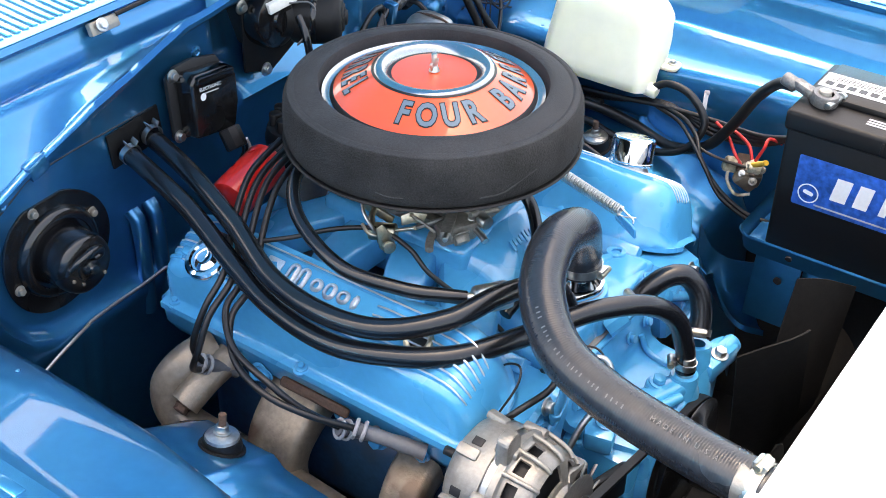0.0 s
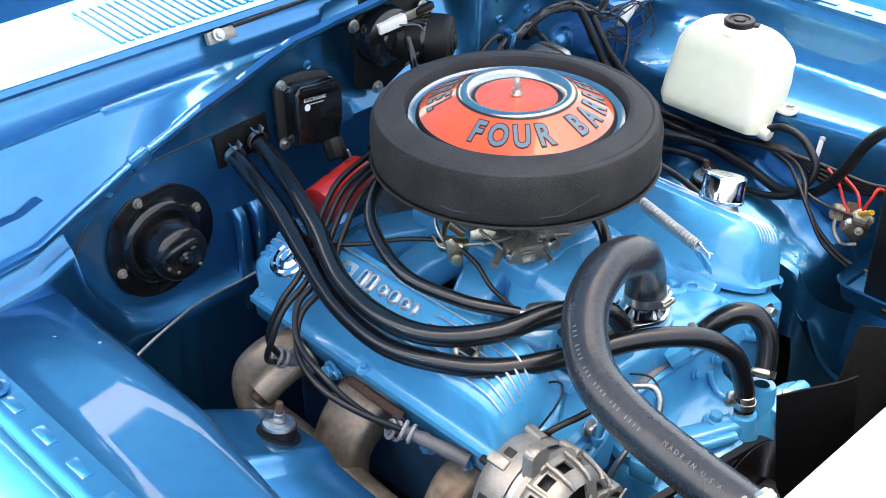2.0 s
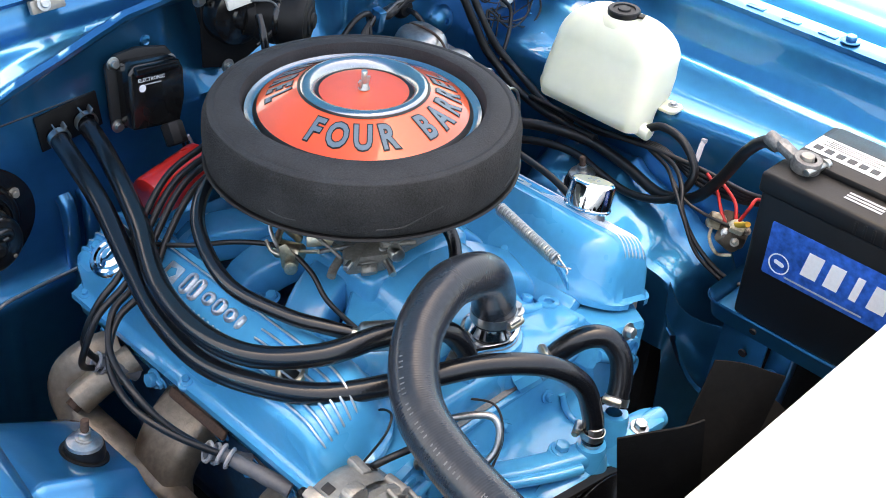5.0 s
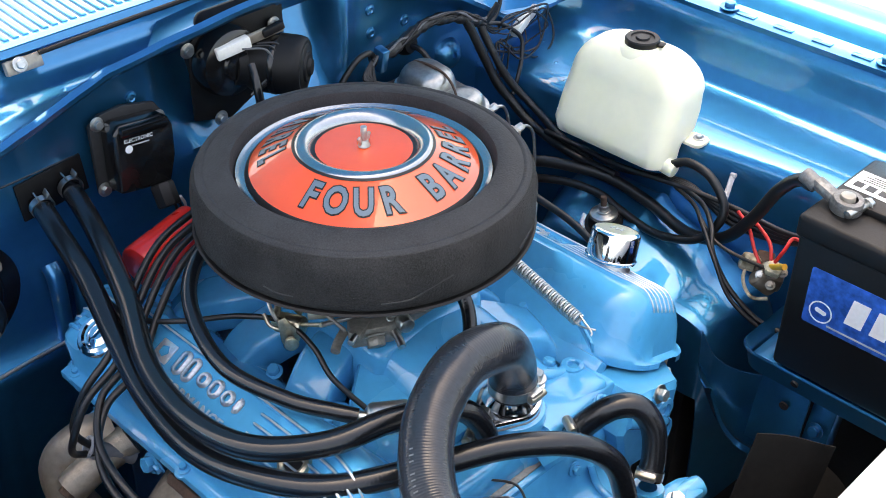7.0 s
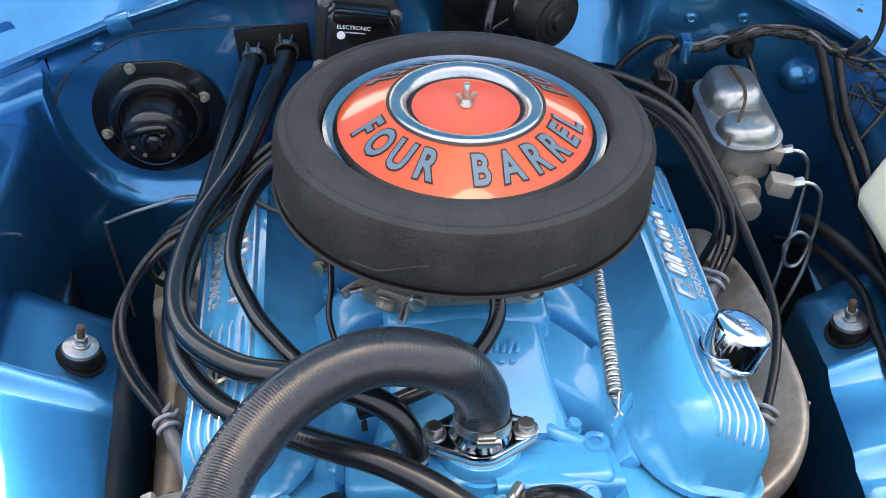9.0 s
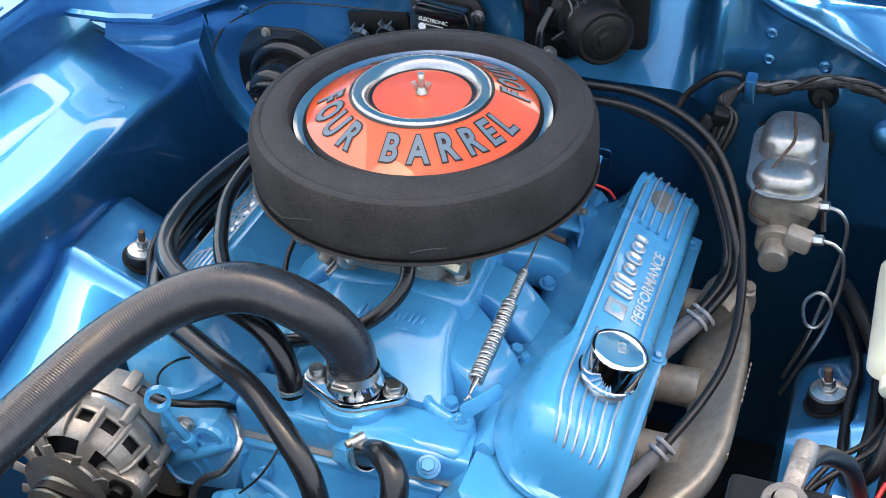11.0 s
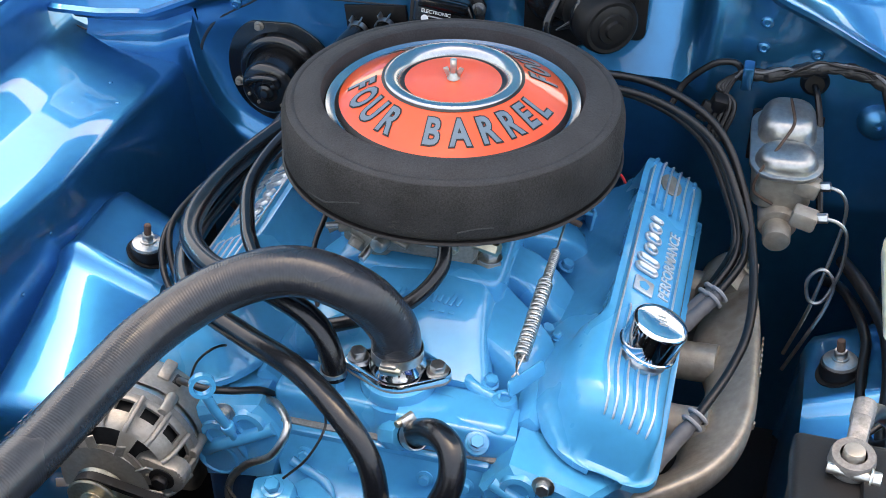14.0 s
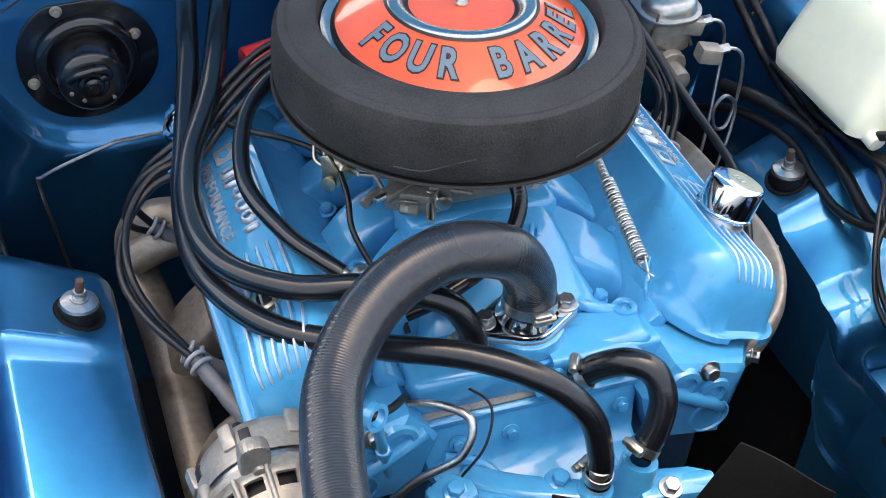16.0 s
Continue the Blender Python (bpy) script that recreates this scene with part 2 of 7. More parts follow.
def spline(points, per=10):
    """A smooth curve through the points."""
    c = [Vector(p) for p in points]
    c = [2 * c[0] - c[1]] + c + [2 * c[-1] - c[-2]]
    out = []
    for i in range(1, len(c) - 2):
        p0, p1, p2, p3 = c[i - 1:i + 3]
        for k in range(per):
            u = k / per
            out.append(0.5 * (2 * p1 + (p2 - p0) * u + (2 * p0 - 5 * p1 + 4 * p2 - p3) * u * u + (3 * p1 - p0 - 3 * p2 + p3) * u ** 3))
    out.append(c[-2])
    return out


def bm_tube(points, r, n=14, per=10, bm=None, smooth=True, caps=True, squash=1.0, taper=None, power=2.0, up_hint=None):
    """A round tube along a curve, with u in metres along it. taper(s) scales the radius at 0..1."""
    own = bmesh.new()
    uv = own.loops.layers.uv.new("UVMap")
    path = spline(points, per) if smooth else [Vector(p) for p in points]
    rings, along, length = [], [], 0.0
    t_old = (path[1] - path[0]).normalized()
    side = t_old.cross(Vector(up_hint)).normalized() if up_hint else t_old.orthogonal().normalized()
    for i, p in enumerate(path):
        a, b = path[max(i - 1, 0)], path[min(i + 1, len(path) - 1)]
        t = (b - a).normalized()
        side = (t_old.rotation_difference(t) @ side)
        side = (side - t * side.dot(t)).normalized()
        t_old = t
        up = t.cross(side)
        length += (p - path[i - 1]).length if i else 0.0
        k = r * (taper(i / (len(path) - 1)) if taper else 1.0)
        ring = []
        for j in range(n):
            c, s = math.cos(2 * math.pi * j / n), math.sin(2 * math.pi * j / n)
            c, s = (math.copysign(abs(v) ** (2.0 / power), v) for v in (c, s))
            ring.append(own.verts.new(p + side * (k * c) + up * (k * squash * s)))
        rings.append(ring)
        along.append(length)
    for i in range(len(rings) - 1):
        for j in range(n):
            f = own.faces.new((rings[i][j], rings[i][(j + 1) % n], rings[i + 1][(j + 1) % n], rings[i + 1][j]))
            for loop, s in zip(f.loops, (along[i], along[i], along[i + 1], along[i + 1])):
                loop[uv].uv = (s, 0)
    if caps:
        own.faces.new(rings[0][::-1])
        own.faces.new(rings[-1])
    return join(bm, own)


def bm_loft(sections, closed=False, bm=None, caps=False):
    """Faces between rows of points of equal count."""
    own = bmesh.new()
    rows_ = [[own.verts.new(p) for p in s] for s in sections]
    n = len(rows_[0])
    for a, b in zip(rows_, rows_[1:]):
        for j in range(n if closed else n - 1):
            q = (j + 1) % n
            own.faces.new((a[j], a[q], b[q], b[j]))
    if caps:
        own.faces.new(rows_[0][::-1])
        own.faces.new(rows_[-1])
    return join(bm, own)


def thicken(bm, d):
    """Give a sheet a thickness."""
    bmesh.ops.recalc_face_normals(bm, faces=bm.faces)
    bmesh.ops.solidify(bm, geom=bm.faces[:], thickness=d)
    return bm


def bm_prism(outline, h, m=None, bevel=0.0, bm=None, segs=2):
    """A flat outline (x, y) pushed up by h, edges rounded."""
    own = bmesh.new()
    low = [own.verts.new((x, y, 0)) for x, y in outline]
    face = own.faces.new(low)
    got = bmesh.ops.extrude_face_region(own, geom=[face])
    bmesh.ops.translate(own, verts=[v for v in got["geom"] if isinstance(v, bmesh.types.BMVert)], vec=(0, 0, h))
    bmesh.ops.recalc_face_normals(own, faces=own.faces)
    if bevel:
        bmesh.ops.bevel(own, geom=own.edges[:], offset=bevel, segments=segs, affect="EDGES", profile=0.5)
    if m is not None:
        bmesh.ops.transform(own, matrix=m, verts=own.verts)
    return join(bm, own)


def round_rect(w, h, r, n=5):
    out = []
    for cx, cy, a0 in ((w / 2 - r, h / 2 - r, 0), (-w / 2 + r, h / 2 - r, 90), (-w / 2 + r, -h / 2 + r, 180), (w / 2 - r, -h / 2 + r, 270)):
        for k in range(n + 1):
            a = radians(a0 + 90 * k / n)
            out.append((cx + r * math.cos(a), cy + r * math.sin(a)))
    return out


def basis(o, x, z):
    """A frame at o whose x axis is x and whose z axis is nearest z."""
    x = Vector(x).normalized()
    z = Vector(z)
    z = (z - x * z.dot(x)).normalized()
    y = z.cross(x)
    return Matrix.Translation(o) @ Matrix((x, y, z)).transposed().to_4x4()


def axis_at(o, z):
    """A frame at o whose z axis is z."""
    return Matrix.Translation(o) @ Vector(z).to_track_quat("Z", "Y").to_matrix().to_4x4()


def bm_text(text, size, m, depth=0.0006, offset=0.0, spacing=1.0, bm=None, xscale=1.0):
    cu = bpy.data.curves.new("text", "FONT")
    cu.body, cu.size, cu.extrude, cu.offset, cu.space_character = text, size, depth, offset, spacing
    cu.align_x, cu.align_y = "CENTER", "CENTER"
    cu.resolution_u = 3
    ob = bpy.data.objects.new("text", cu)
    me = bpy.data.meshes.new_from_object(ob)
    own = bmesh.new()
    own.from_mesh(me)
    bpy.data.objects.remove(ob)
    bpy.data.meshes.remove(me)
    bpy.data.curves.remove(cu)
    bmesh.ops.transform(own, matrix=m @ Matrix.Diagonal((xscale, 1, 1, 1)), verts=own.verts)
    return join(bm, own)


def hexhead(o, z, r=0.007, h=0.006, washer=0.011, bm=None, shank=0.0):
    """A hex bolt head on a washer, axis z."""
    m = axis_at(o, z)
    bm = bm_cyl(washer, 0.002, m, 20, 0.0006, bm)
    own = bmesh.new()
    bmesh.ops.create_cone(own, cap_ends=True, segments=6, radius1=r, radius2=r, depth=h, matrix=m @ Matrix.Translation((0, 0, 0.002 + h / 2)))
    bmesh.ops.bevel(own, geom=own.edges[:], offset=0.0007, segments=1, affect="EDGES")
    bm = join(bm, own)
    if shank:
        bm = bm_cyl(r * 0.5, shank, m @ Matrix.Translation((0, 0, h + 0.001)), 12, 0.001, bm)
    return bm


def clamp_parts(o, along, r, parent, w=0.011):
    """A worm-drive hose clamp: band, screw housing and screw."""
    m = axis_at(o, along)
    band = bm_lathe([(r, -w / 2), (r + 0.0012, -w / 2), (r + 0.0012, w / 2), (r, w / 2), (r, -w / 2)], 32, m)
    hose_clamp = mount("hose_clamp", band, STEEL, parent, "worm-drive steel hose clamp")
    box = bm_box((0.018, 0.009, w + 0.002), m @ Matrix.Translation((0.0, r + 0.004, 0)), 0.0025)
    mount("clamp_housing", box, STEEL, hose_clamp)
    screw = bm_cyl(0.0042, 0.022, m @ Matrix.Translation((-0.013, r + 0.0055, 0)) @ pose(0, 0, 0, 0, 90, 0), 12, 0.001)
    mount("clamp_screw", screw, YELLOW_ZINC, hose_clamp)
    return hose_clamp


MID = 0.026          # the car's middle; the engine's middle is x = 0


def mirror(x, side):
    """x of a point on the car's body, given for the passenger side (x below MID)."""
    return x if side < 0 else 2 * MID - x


# ---------------------------------------------------------------- the car's body round the bay
def lerp_rows(table, y):
    """Profile (list of (x, z)) at y, between the rows of a table of (y, profile)."""
    table = sorted(table)
    if y <= table[0][0]:
        return table[0][1]
    for (y0, a), (y1, b) in zip(table, table[1:]):
        if y <= y1:
            k = (y - y0) / (y1 - y0)
            return [(p[0] + (q[0] - p[0]) * k, p[1] + (q[1] - p[1]) * k) for p, q in zip(a, b)]
    return table[-1][1]


APRON = [  # (y, profile from the outer lip inwards and down: steep wall, sloping fold, level ledge, drop)
    (-0.62, [(-0.690, -0.085), (-0.684, -0.092), (-0.679, -0.112), (-0.676, -0.150), (-0.670, -0.163), (-0.656, -0.172), (-0.618, -0.189), (-0.608, -0.191), (-0.580, -0.1925), (-0.562, -0.196), (-0.555, -0.203), (-0.552, -0.214), (-0.546, -0.43)]),
    (-0.19, [(-0.690, -0.078), (-0.683, -0.085), (-0.677, -0.106), (-0.674, -0.148), (-0.668, -0.160), (-0.652, -0.169), (-0.614, -0.185), (-0.604, -0.187), (-0.560, -0.1885), (-0.535, -0.191), (-0.527, -0.197), (-0.524, -0.208), (-0.518, -0.43)]),
    (0.0, [(-0.690, -0.075), (-0.683, -0.082), (-0.677, -0.104), (-0.674, -0.148), (-0.668, -0.160), (-0.652, -0.169), (-0.614, -0.185), (-0.604, -0.187), (-0.545, -0.1895), (-0.509, -0.193), (-0.501, -0.198), (-0.497, -0.209), (-0.491, -0.43)]),
    (0.16, [(-0.690, -0.073), (-0.683, -0.080), (-0.677, -0.104), (-0.675, -0.148), (-0.669, -0.160), (-0.652, -0.169), (-0.612, -0.184), (-0.602, -0.186), (-0.545, -0.189), (-0.507, -0.192), (-0.499, -0.197), (-0.495, -0.208), (-0.487, -0.43)]),
    (0.26, [(-0.690, -0.072), (-0.683, -0.079), (-0.678, -0.104), (-0.676, -0.150), (-0.670, -0.162), (-0.650, -0.171), (-0.600, -0.184), (-0.585, -0.187), (-0.545, -0.191), (-0.505, -0.197), (-0.497, -0.202), (-0.493, -0.213), (-0.483, -0.43)]),
    (0.345, [(-0.690, -0.072), (-0.683, -0.079), (-0.679, -0.100), (-0.677, -0.148), (-0.671, -0.162), (-0.650, -0.170), (-0.600, -0.182), (-0.580, -0.186), (-0.545, -0.191), (-0.502, -0.199), (-0.494, -0.204), (-0.490, -0.215), (-0.478, -0.43)]),
]


def inner_fender(side):
    ys = [-0.62 + 0.965 * k / 44 for k in range(45)]
    rise = 0.012 if side > 0 else 0.0
    rows_ = []
    for y in ys:
        prof = [(x, z + (rise if 3 < k < 12 else 0.0)) for k, (x, z) in enumerate(lerp_rows(APRON, y))]
        if side > 0:
            for k, dx, dz in ((4, 0.0, -0.005), (5, -0.009, -0.010), (6, -0.034, -0.0005), (7, -0.026, 0.0)):
                prof[k] = (prof[k][0] + dx, prof[k][1] + dz)
        if side < 0 and y < -0.15:
            prof[-1] = (prof[-1][0] + 0.006, -0.64)
        # the sheet is hand-formed: a slow waviness of a millimetre
        wave = [0.0005 * noise.noise((x * 7, y * 5, side)) if 3 < k < 11 else 0.0 for k, (x, z) in enumerate(prof)]
        rows_.append([(mirror(x, side), y, z + w) for (x, z), w in zip(prof, wave)])
    ob = solid("inner_fender", thicken(bm_loft(rows_), 0.002), BODY,
               "blue metallic inner fender panel beside the engine", "car panel", kind="structure", angle=50)
    for (x, y, z) in ((-0.553, 0.227, -0.1885), (-0.520, 0.181, -0.1905), (-0.575, 0.16, -0.187), (-0.545, 0.10, -0.189), (-0.530, 0.29, -0.1955), (-0.512, 0.25, -0.1955), (-0.590, 0.285, -0.185)):
        mount("rivet", bm_lathe([(0.0036, 0), (0.0026, 0.0014), (0, 0.002)], 10, pose(mirror(x, side), y, z + rise)), BODY, ob)
    for y, z in ((-0.05, -0.245), (0.02, -0.262), (-0.12, -0.29), (0.11, -0.24)):
        mount("rivet", bm_lathe([(0.003, 0), (0.002, 0.0014), (0, 0.002)], 10, axis_at((mirror(-0.4965 - 0.1 * max(0.0, -y), side), y, z), (-side, 0, 0))), BODY, ob)
    seam = [(-0.682, 0.3335, -0.160), (-0.640, 0.3335, -0.1715), (-0.607, 0.3335, -0.1795), (-0.580, 0.3335, -0.1845), (-0.545, 0.3335, -0.1895), (-0.502, 0.3335, -0.1975)]
    mount("seam_sealer", bm_tube([(mirror(x, side), y, z + rise) for x, y, z in seam], 0.0022, 8, 6), SEAM_DARK, ob, "dark sealer along the welded seam")
    return ob


def fender(side):
    """Outer fender: bolted lip, crown and outer flank."""
    prof = [(-0.683, -0.079), (-0.683, -0.071), (-0.723, -0.068), (-0.728, -0.060), (-0.735, -0.045), (-0.755, -0.036), (-0.80, -0.042), (-0.86, -0.07), (-0.90, -0.12), (-0.92, -0.20), (-0.925, -0.60)]
    ys = [-0.75 + 1.55 * k / 14 for k in range(15)]
    rows_ = [[(mirror(x, side), y, z) for x, z in prof] for y in ys]
    ob = solid("fender", thicken(bm_loft(rows_), 0.0015), BODY, "blue metallic outer fender of the car", "fender", kind="structure", angle=45)
    bolts = (-0.5, -0.222, 0.03, 0.28)
    for y in bolts:
        mount("bolt", hexhead((mirror(-0.704, side), y, -0.068), (0, 0, 1), 0.009, 0.007, 0.015), BODY, ob)
    k = -0.56
    while k < 0.33:
        if min(abs(k - b) for b in bolts) > 0.03:
            mount("tab", bm_box((0.012, 0.030, 0.0022), pose(mirror(-0.701, side), k, -0.0692, 0, 0, 0), 0.0010), BODY, ob)
        k += 0.062
    return ob


LIP = ((-0.80, -0.128), (-0.60, -0.126), (-0.52, -0.117), (-0.443, -0.083), (-0.37, -0.052), (-0.27, -0.018), (-0.18, 0.010), (-0.12, 0.029), (-0.04, 0.038), (0.077, 0.048),
       (0.235, 0.049), (0.285, 0.034), (0.327, 0.010), (0.39, -0.017), (0.47, -0.056), (0.56, -0.112), (0.64, -0.126), (0.85, -0.128))


def lip_z(x):
    for (a, za), (b, zb) in zip(LIP, LIP[1:]):
        if x <= b:
            return za + (zb - za) * (x - a) / (b - a)
    return LIP[-1][1]


SHOULDER = ((-0.70, 0.05), (-0.484, -0.08), (-0.473, -0.126), (-0.462, -0.201), (-0.440, -0.252), (-0.412, -0.287), (-0.376, -0.306), (-0.338, -0.311), (-0.28, -0.309), (-0.10, -0.300), (0.0, -0.290), (0.9, -0.290))


def shoulder_z(x):
    """Height of the pressed shoulder along the foot of the firewall."""
    for (a, za), (b, zb) in zip(SHOULDER, SHOULDER[1:]):
        if x <= b:
            return za + (zb - za) * (x - a) / (b - a)
    return SHOULDER[-1][1]


def firewall():
    n = 150
    rows_ = []
    for k in range(n + 1):
        x = -0.64 + 1.332 * k / n
        z = lip_z(x)
        # between two pressed ridges the panel behind the wiper motor leans back
        b = -0.020 * max(0.0, 1 - abs(x - 0.250) / 0.040)
        lean = 0.42 * max(0.0, min(1.0, (x + 0.045) / 0.06, (0.252 - x) / 0.022))
        q = min(1.0, max(0.0, (0.04 - x) / 0.08))      # the shoulder stands out on the heater's side only
        zs = min(shoulder_z(x), z - 0.05)
        top = [(x, 0.306, z + 0.004), (x, 0.302, z), (x, 0.306, z - 0.006), (x, 0.328, z - 0.010)]
        # two flutes below the shoulder
        flute = -0.007 * sum(max(0.0, 1 - abs(x - c) / 0.010) for c in (-0.344, -0.314))
        foot = [(x, 0.336 - 0.004 * q, zs + 0.008), (x, 0.336 - 0.014 * q, zs), (x, 0.338 - 0.022 * q, zs - 0.006), (x, 0.340 - 0.024 * q, zs - 0.016),
                (x, 0.342 - 0.022 * q + flute, zs - 0.026), (x, 0.348 - 0.020 * q + flute, zs - 0.09), (x, 0.40 - 0.05 * q, min(-0.8, zs - 0.2))]
        sill = max(min(z - 0.04, -0.126), zs + 0.05)
        upper = [(x, 0.335 + b + lean * (zz - sill), zz) for zz in (z - 0.02, (z - 0.02) * 0.6 + sill * 0.4, (z - 0.02) * 0.2 + sill * 0.8)]
        rows_.append(top + upper + [(x, 0.334 + b - 0.004 * min(1.0, lean * 3), sill), (x, 0.336 + b * 0.7, sill - 0.012), (x, 0.337 + b * 0.3, zs + 0.02)] + foot)
    ob = solid("firewall", thicken(bm_loft(rows_), 0.002), BODY, "blue metallic firewall behind the engine", "firewall", kind="structure", angle=50)
    for x, z in ((0.316, -0.034), (0.317, -0.069), (0.383, -0.07), (-0.072, -0.026), (0.43, -0.045), (-0.40, -0.098)):
        mount("bolt", bm_lathe([(0.0085, 0.0), (0.0075, 0.002), (0.0045, 0.003), (0.003, 0.0015), (0, 0.0015)], 16, axis_at((x, 0.333, z), (0, -1, 0))), BODY, ob)
    for x, z in ((0.494, -0.068), (0.526, -0.061), (0.625, -0.075)):
        mount("bolt", hexhead((x, 0.333, z), (0, -1, 0), 0.006, 0.005, 0.010), RUST, ob, "rusty body bolt")
    mount("pressed_boss", bm_lathe([(0.026, 0.0), (0.022, 0.010), (0.015, 0.016), (0.005, 0.0175), (0.0045, 0.012), (0.0, 0.012)], 28, axis_at((0.472, 0.333, -0.152), (0, -1, 0.1))), BODY, ob, "round pressed boss with a hole")
    mount('lip_clip', bm_box((0.030, 0.016, 0.022), pose(-0.366, 0.302, -0.050, 0, -18, 0), 0.004), BODY, ob)
    # Dark tube stands in for the shade in the groove round the blower.
    mount('groove_shade', bm_tube([(-0.46, 0.335, -0.30), (-0.468, 0.335, -0.20), (-0.44, 0.335, -0.135), (-0.38, 0.335, -0.095), (-0.352, 0.335, -0.082), (-0.293, 0.335, -0.0755), (-0.227, 0.335, -0.073), (-0.159, 0.335, -0.071)], 0.0026, 8, 8), SEAM_DARK, ob, "dark line for the shaded joint groove round the blower panel")
    for x in (-0.215, -0.185):
        own = bm_tube([(x, 0.334, -0.20), (x, 0.322, -0.22), (x, 0.322, -0.30), (x, 0.325, -0.36)], 0.011, 10, 6)
        mount("stiffening_rib", own, BODY, ob)
    return ob


def cowl():
    """The panel between lip and louvres, and the louvred top."""
    n = 180
    rows_ = []
    for k in range(n + 1):
        x = -0.72 + 1.492 * k / n
        z = lip_z(x) + 0.0011 * noise.noise((x * 16, 0.3, 2.0)) + 0.0006 * noise.noise((x * 45, 1.3, 5.0))
        rows_.append([(x, 0.297, z + 0.001), (x, 0.296, z + 0.006), (x, 0.303, z + 0.0085), (x, 0.310, z + 0.004), (x, 0.316, z * 0.9 + 0.003), (x, 0.338, z * 0.45 - 0.003), (x, 0.352, min(z * 0.12, 0.02) - 0.003), (x, 0.360, min(z * 0.06, 0.02) + 0.002), (x, 0.372, min(z * 0.06, 0.02) + 0.001), (x, 0.388, 0.010),
                      (x, 0.398, 0.016), (x, 0.402, 0.036), (x, 0.394, 0.044), (x, 0.400, 0.049)])
    ob = solid("cowl_panel", thicken(bm_loft(rows_), 0.0015), BODY, "blue metallic cowl panel under the windscreen", "cowl", kind="structure", angle=50)
    top = thing("cowl_grille", "blue metallic cowl top with a row of narrow air slots", "cowl grille", (0, 0.4, 0.05), kind="structure")
    x0, pitch, count = -0.305, 0.0128, 50
    # plain sheet before, beside and behind the slots
    plain = bm_box((1.8, 0.018, 0.002), pose(0, 0.4085, 0.0505), 0.0005)
    bm_box((1.8, 0.36, 0.002), pose(0, 0.725, 0.066, 4, 0, 0), 0.0005, bm=plain)
    bm_box((0.6, 0.128, 0.002), pose(-0.605, 0.4815, 0.0535, 3, 0, 0), 0.0005, bm=plain)
    xr = x0 + pitch * count
    bm_box((0.6, 0.128, 0.002), pose(xr + 0.3, 0.4815, 0.0535, 3, 0, 0), 0.0005, bm=plain)
    mount("sheet", plain, BODY, top)
    # Black sheet below the slots puts their inner shade into the colour.
    mount("slot_shade", bm_box((1.7, 0.15, 0.004), pose(0, 0.48, -0.03)), FAN_AND_SLOT_BLACK, top)
    slat = finish(bm_box((pitch * 0.62, 0.128, 0.0060), None, 0.0012, 1), "slat", BODY)
    for k in range(count):
        s = new("slat", slat)
        s.parent = top
        s.matrix_local = pose(x0 + pitch * (k + 0.5), 0.4815 - 0.4, 0.0535 - 0.05, 3, 8, 0)
    return ob


def shock_tower(side):
    """Sheet-metal tower whose top carries the shock absorber's stud, running down towards the front."""
    rows_ = []
    rear = ((0.14, 0, -0.40, -0.40, -0.33), (0.09, 0, -0.372, -0.315, -0.268), (0.06, 0, -0.363, -0.305, -0.262), (-0.030, 0, -0.362, -0.305, -0.262),
            (-0.036, 0, -0.362, -0.3035, -0.259), (-0.042, 0, -0.362, -0.3035, -0.259), (-0.050, 0, -0.362, -0.310, -0.267))
    if side > 0:
        fore = ((-0.062, 0, -0.362, -0.318, -0.275), (-0.10, 0, -0.362, -0.324, -0.288), (-0.14, 0.004, -0.362, -0.331, -0.302), (-0.150, 0.004, -0.362, -0.335, -0.306), (-0.158, 0.004, -0.362, -0.342, -0.313),
                (-0.178, 0.006, -0.363, -0.346, -0.320), (-0.200, 0.010, -0.363, -0.352, -0.330), (-0.208, 0.012, -0.364, -0.360, -0.338), (-0.215, 0.014, -0.365, -0.380, -0.358), (-0.219, 0.015, -0.366, -0.41, -0.39),
                (-0.222, 0.016, -0.367, -0.50, -0.48), (-0.226, 0.018, -0.37, -0.70, -0.68))
    else:
        fore = ((-0.056, 0, -0.362, -0.316, -0.274), (-0.066, 0, -0.362, -0.3185, -0.278), (-0.10, 0.0, -0.362, -0.322, -0.290), (-0.137, 0.0, -0.361, -0.326, -0.304), (-0.19, 0.01, -0.358, -0.334, -0.322),
                (-0.222, 0.016, -0.356, -0.340, -0.333), (-0.232, 0.018, -0.356, -0.343, -0.338), (-0.239, 0.02, -0.357, -0.352, -0.348), (-0.244, 0.021, -0.358, -0.375, -0.37), (-0.250, 0.022, -0.36, -0.50, -0.50), (-0.256, 0.024, -0.36, -0.70, -0.69))
    for y, back, inner, ti, to in rear + fore:
        m_ = mirror
        ys = [y - back * k for k in (1.1, 1.05, 1.0, 0.95, 0.1, 0.02, 0.0, 0.0)]
        xs = [-0.520, -0.500, -0.486, -0.472, inner - 0.014, inner - 0.004, inner, inner + 0.012]
        zs = [to - 0.06, to - 0.018, to - 0.004, to, ti, ti - 0.005, ti - 0.02, min(-0.46, ti - 0.08)]
        rows_.append([(m_(x, side), yy, z) for x, yy, z in zip(xs, ys, zs)])
    return solid("shock_tower", thicken(bm_loft(rows_), 0.002), BODY, "blue metallic sheet-metal shock tower", "shock tower", kind="structure", angle=45)


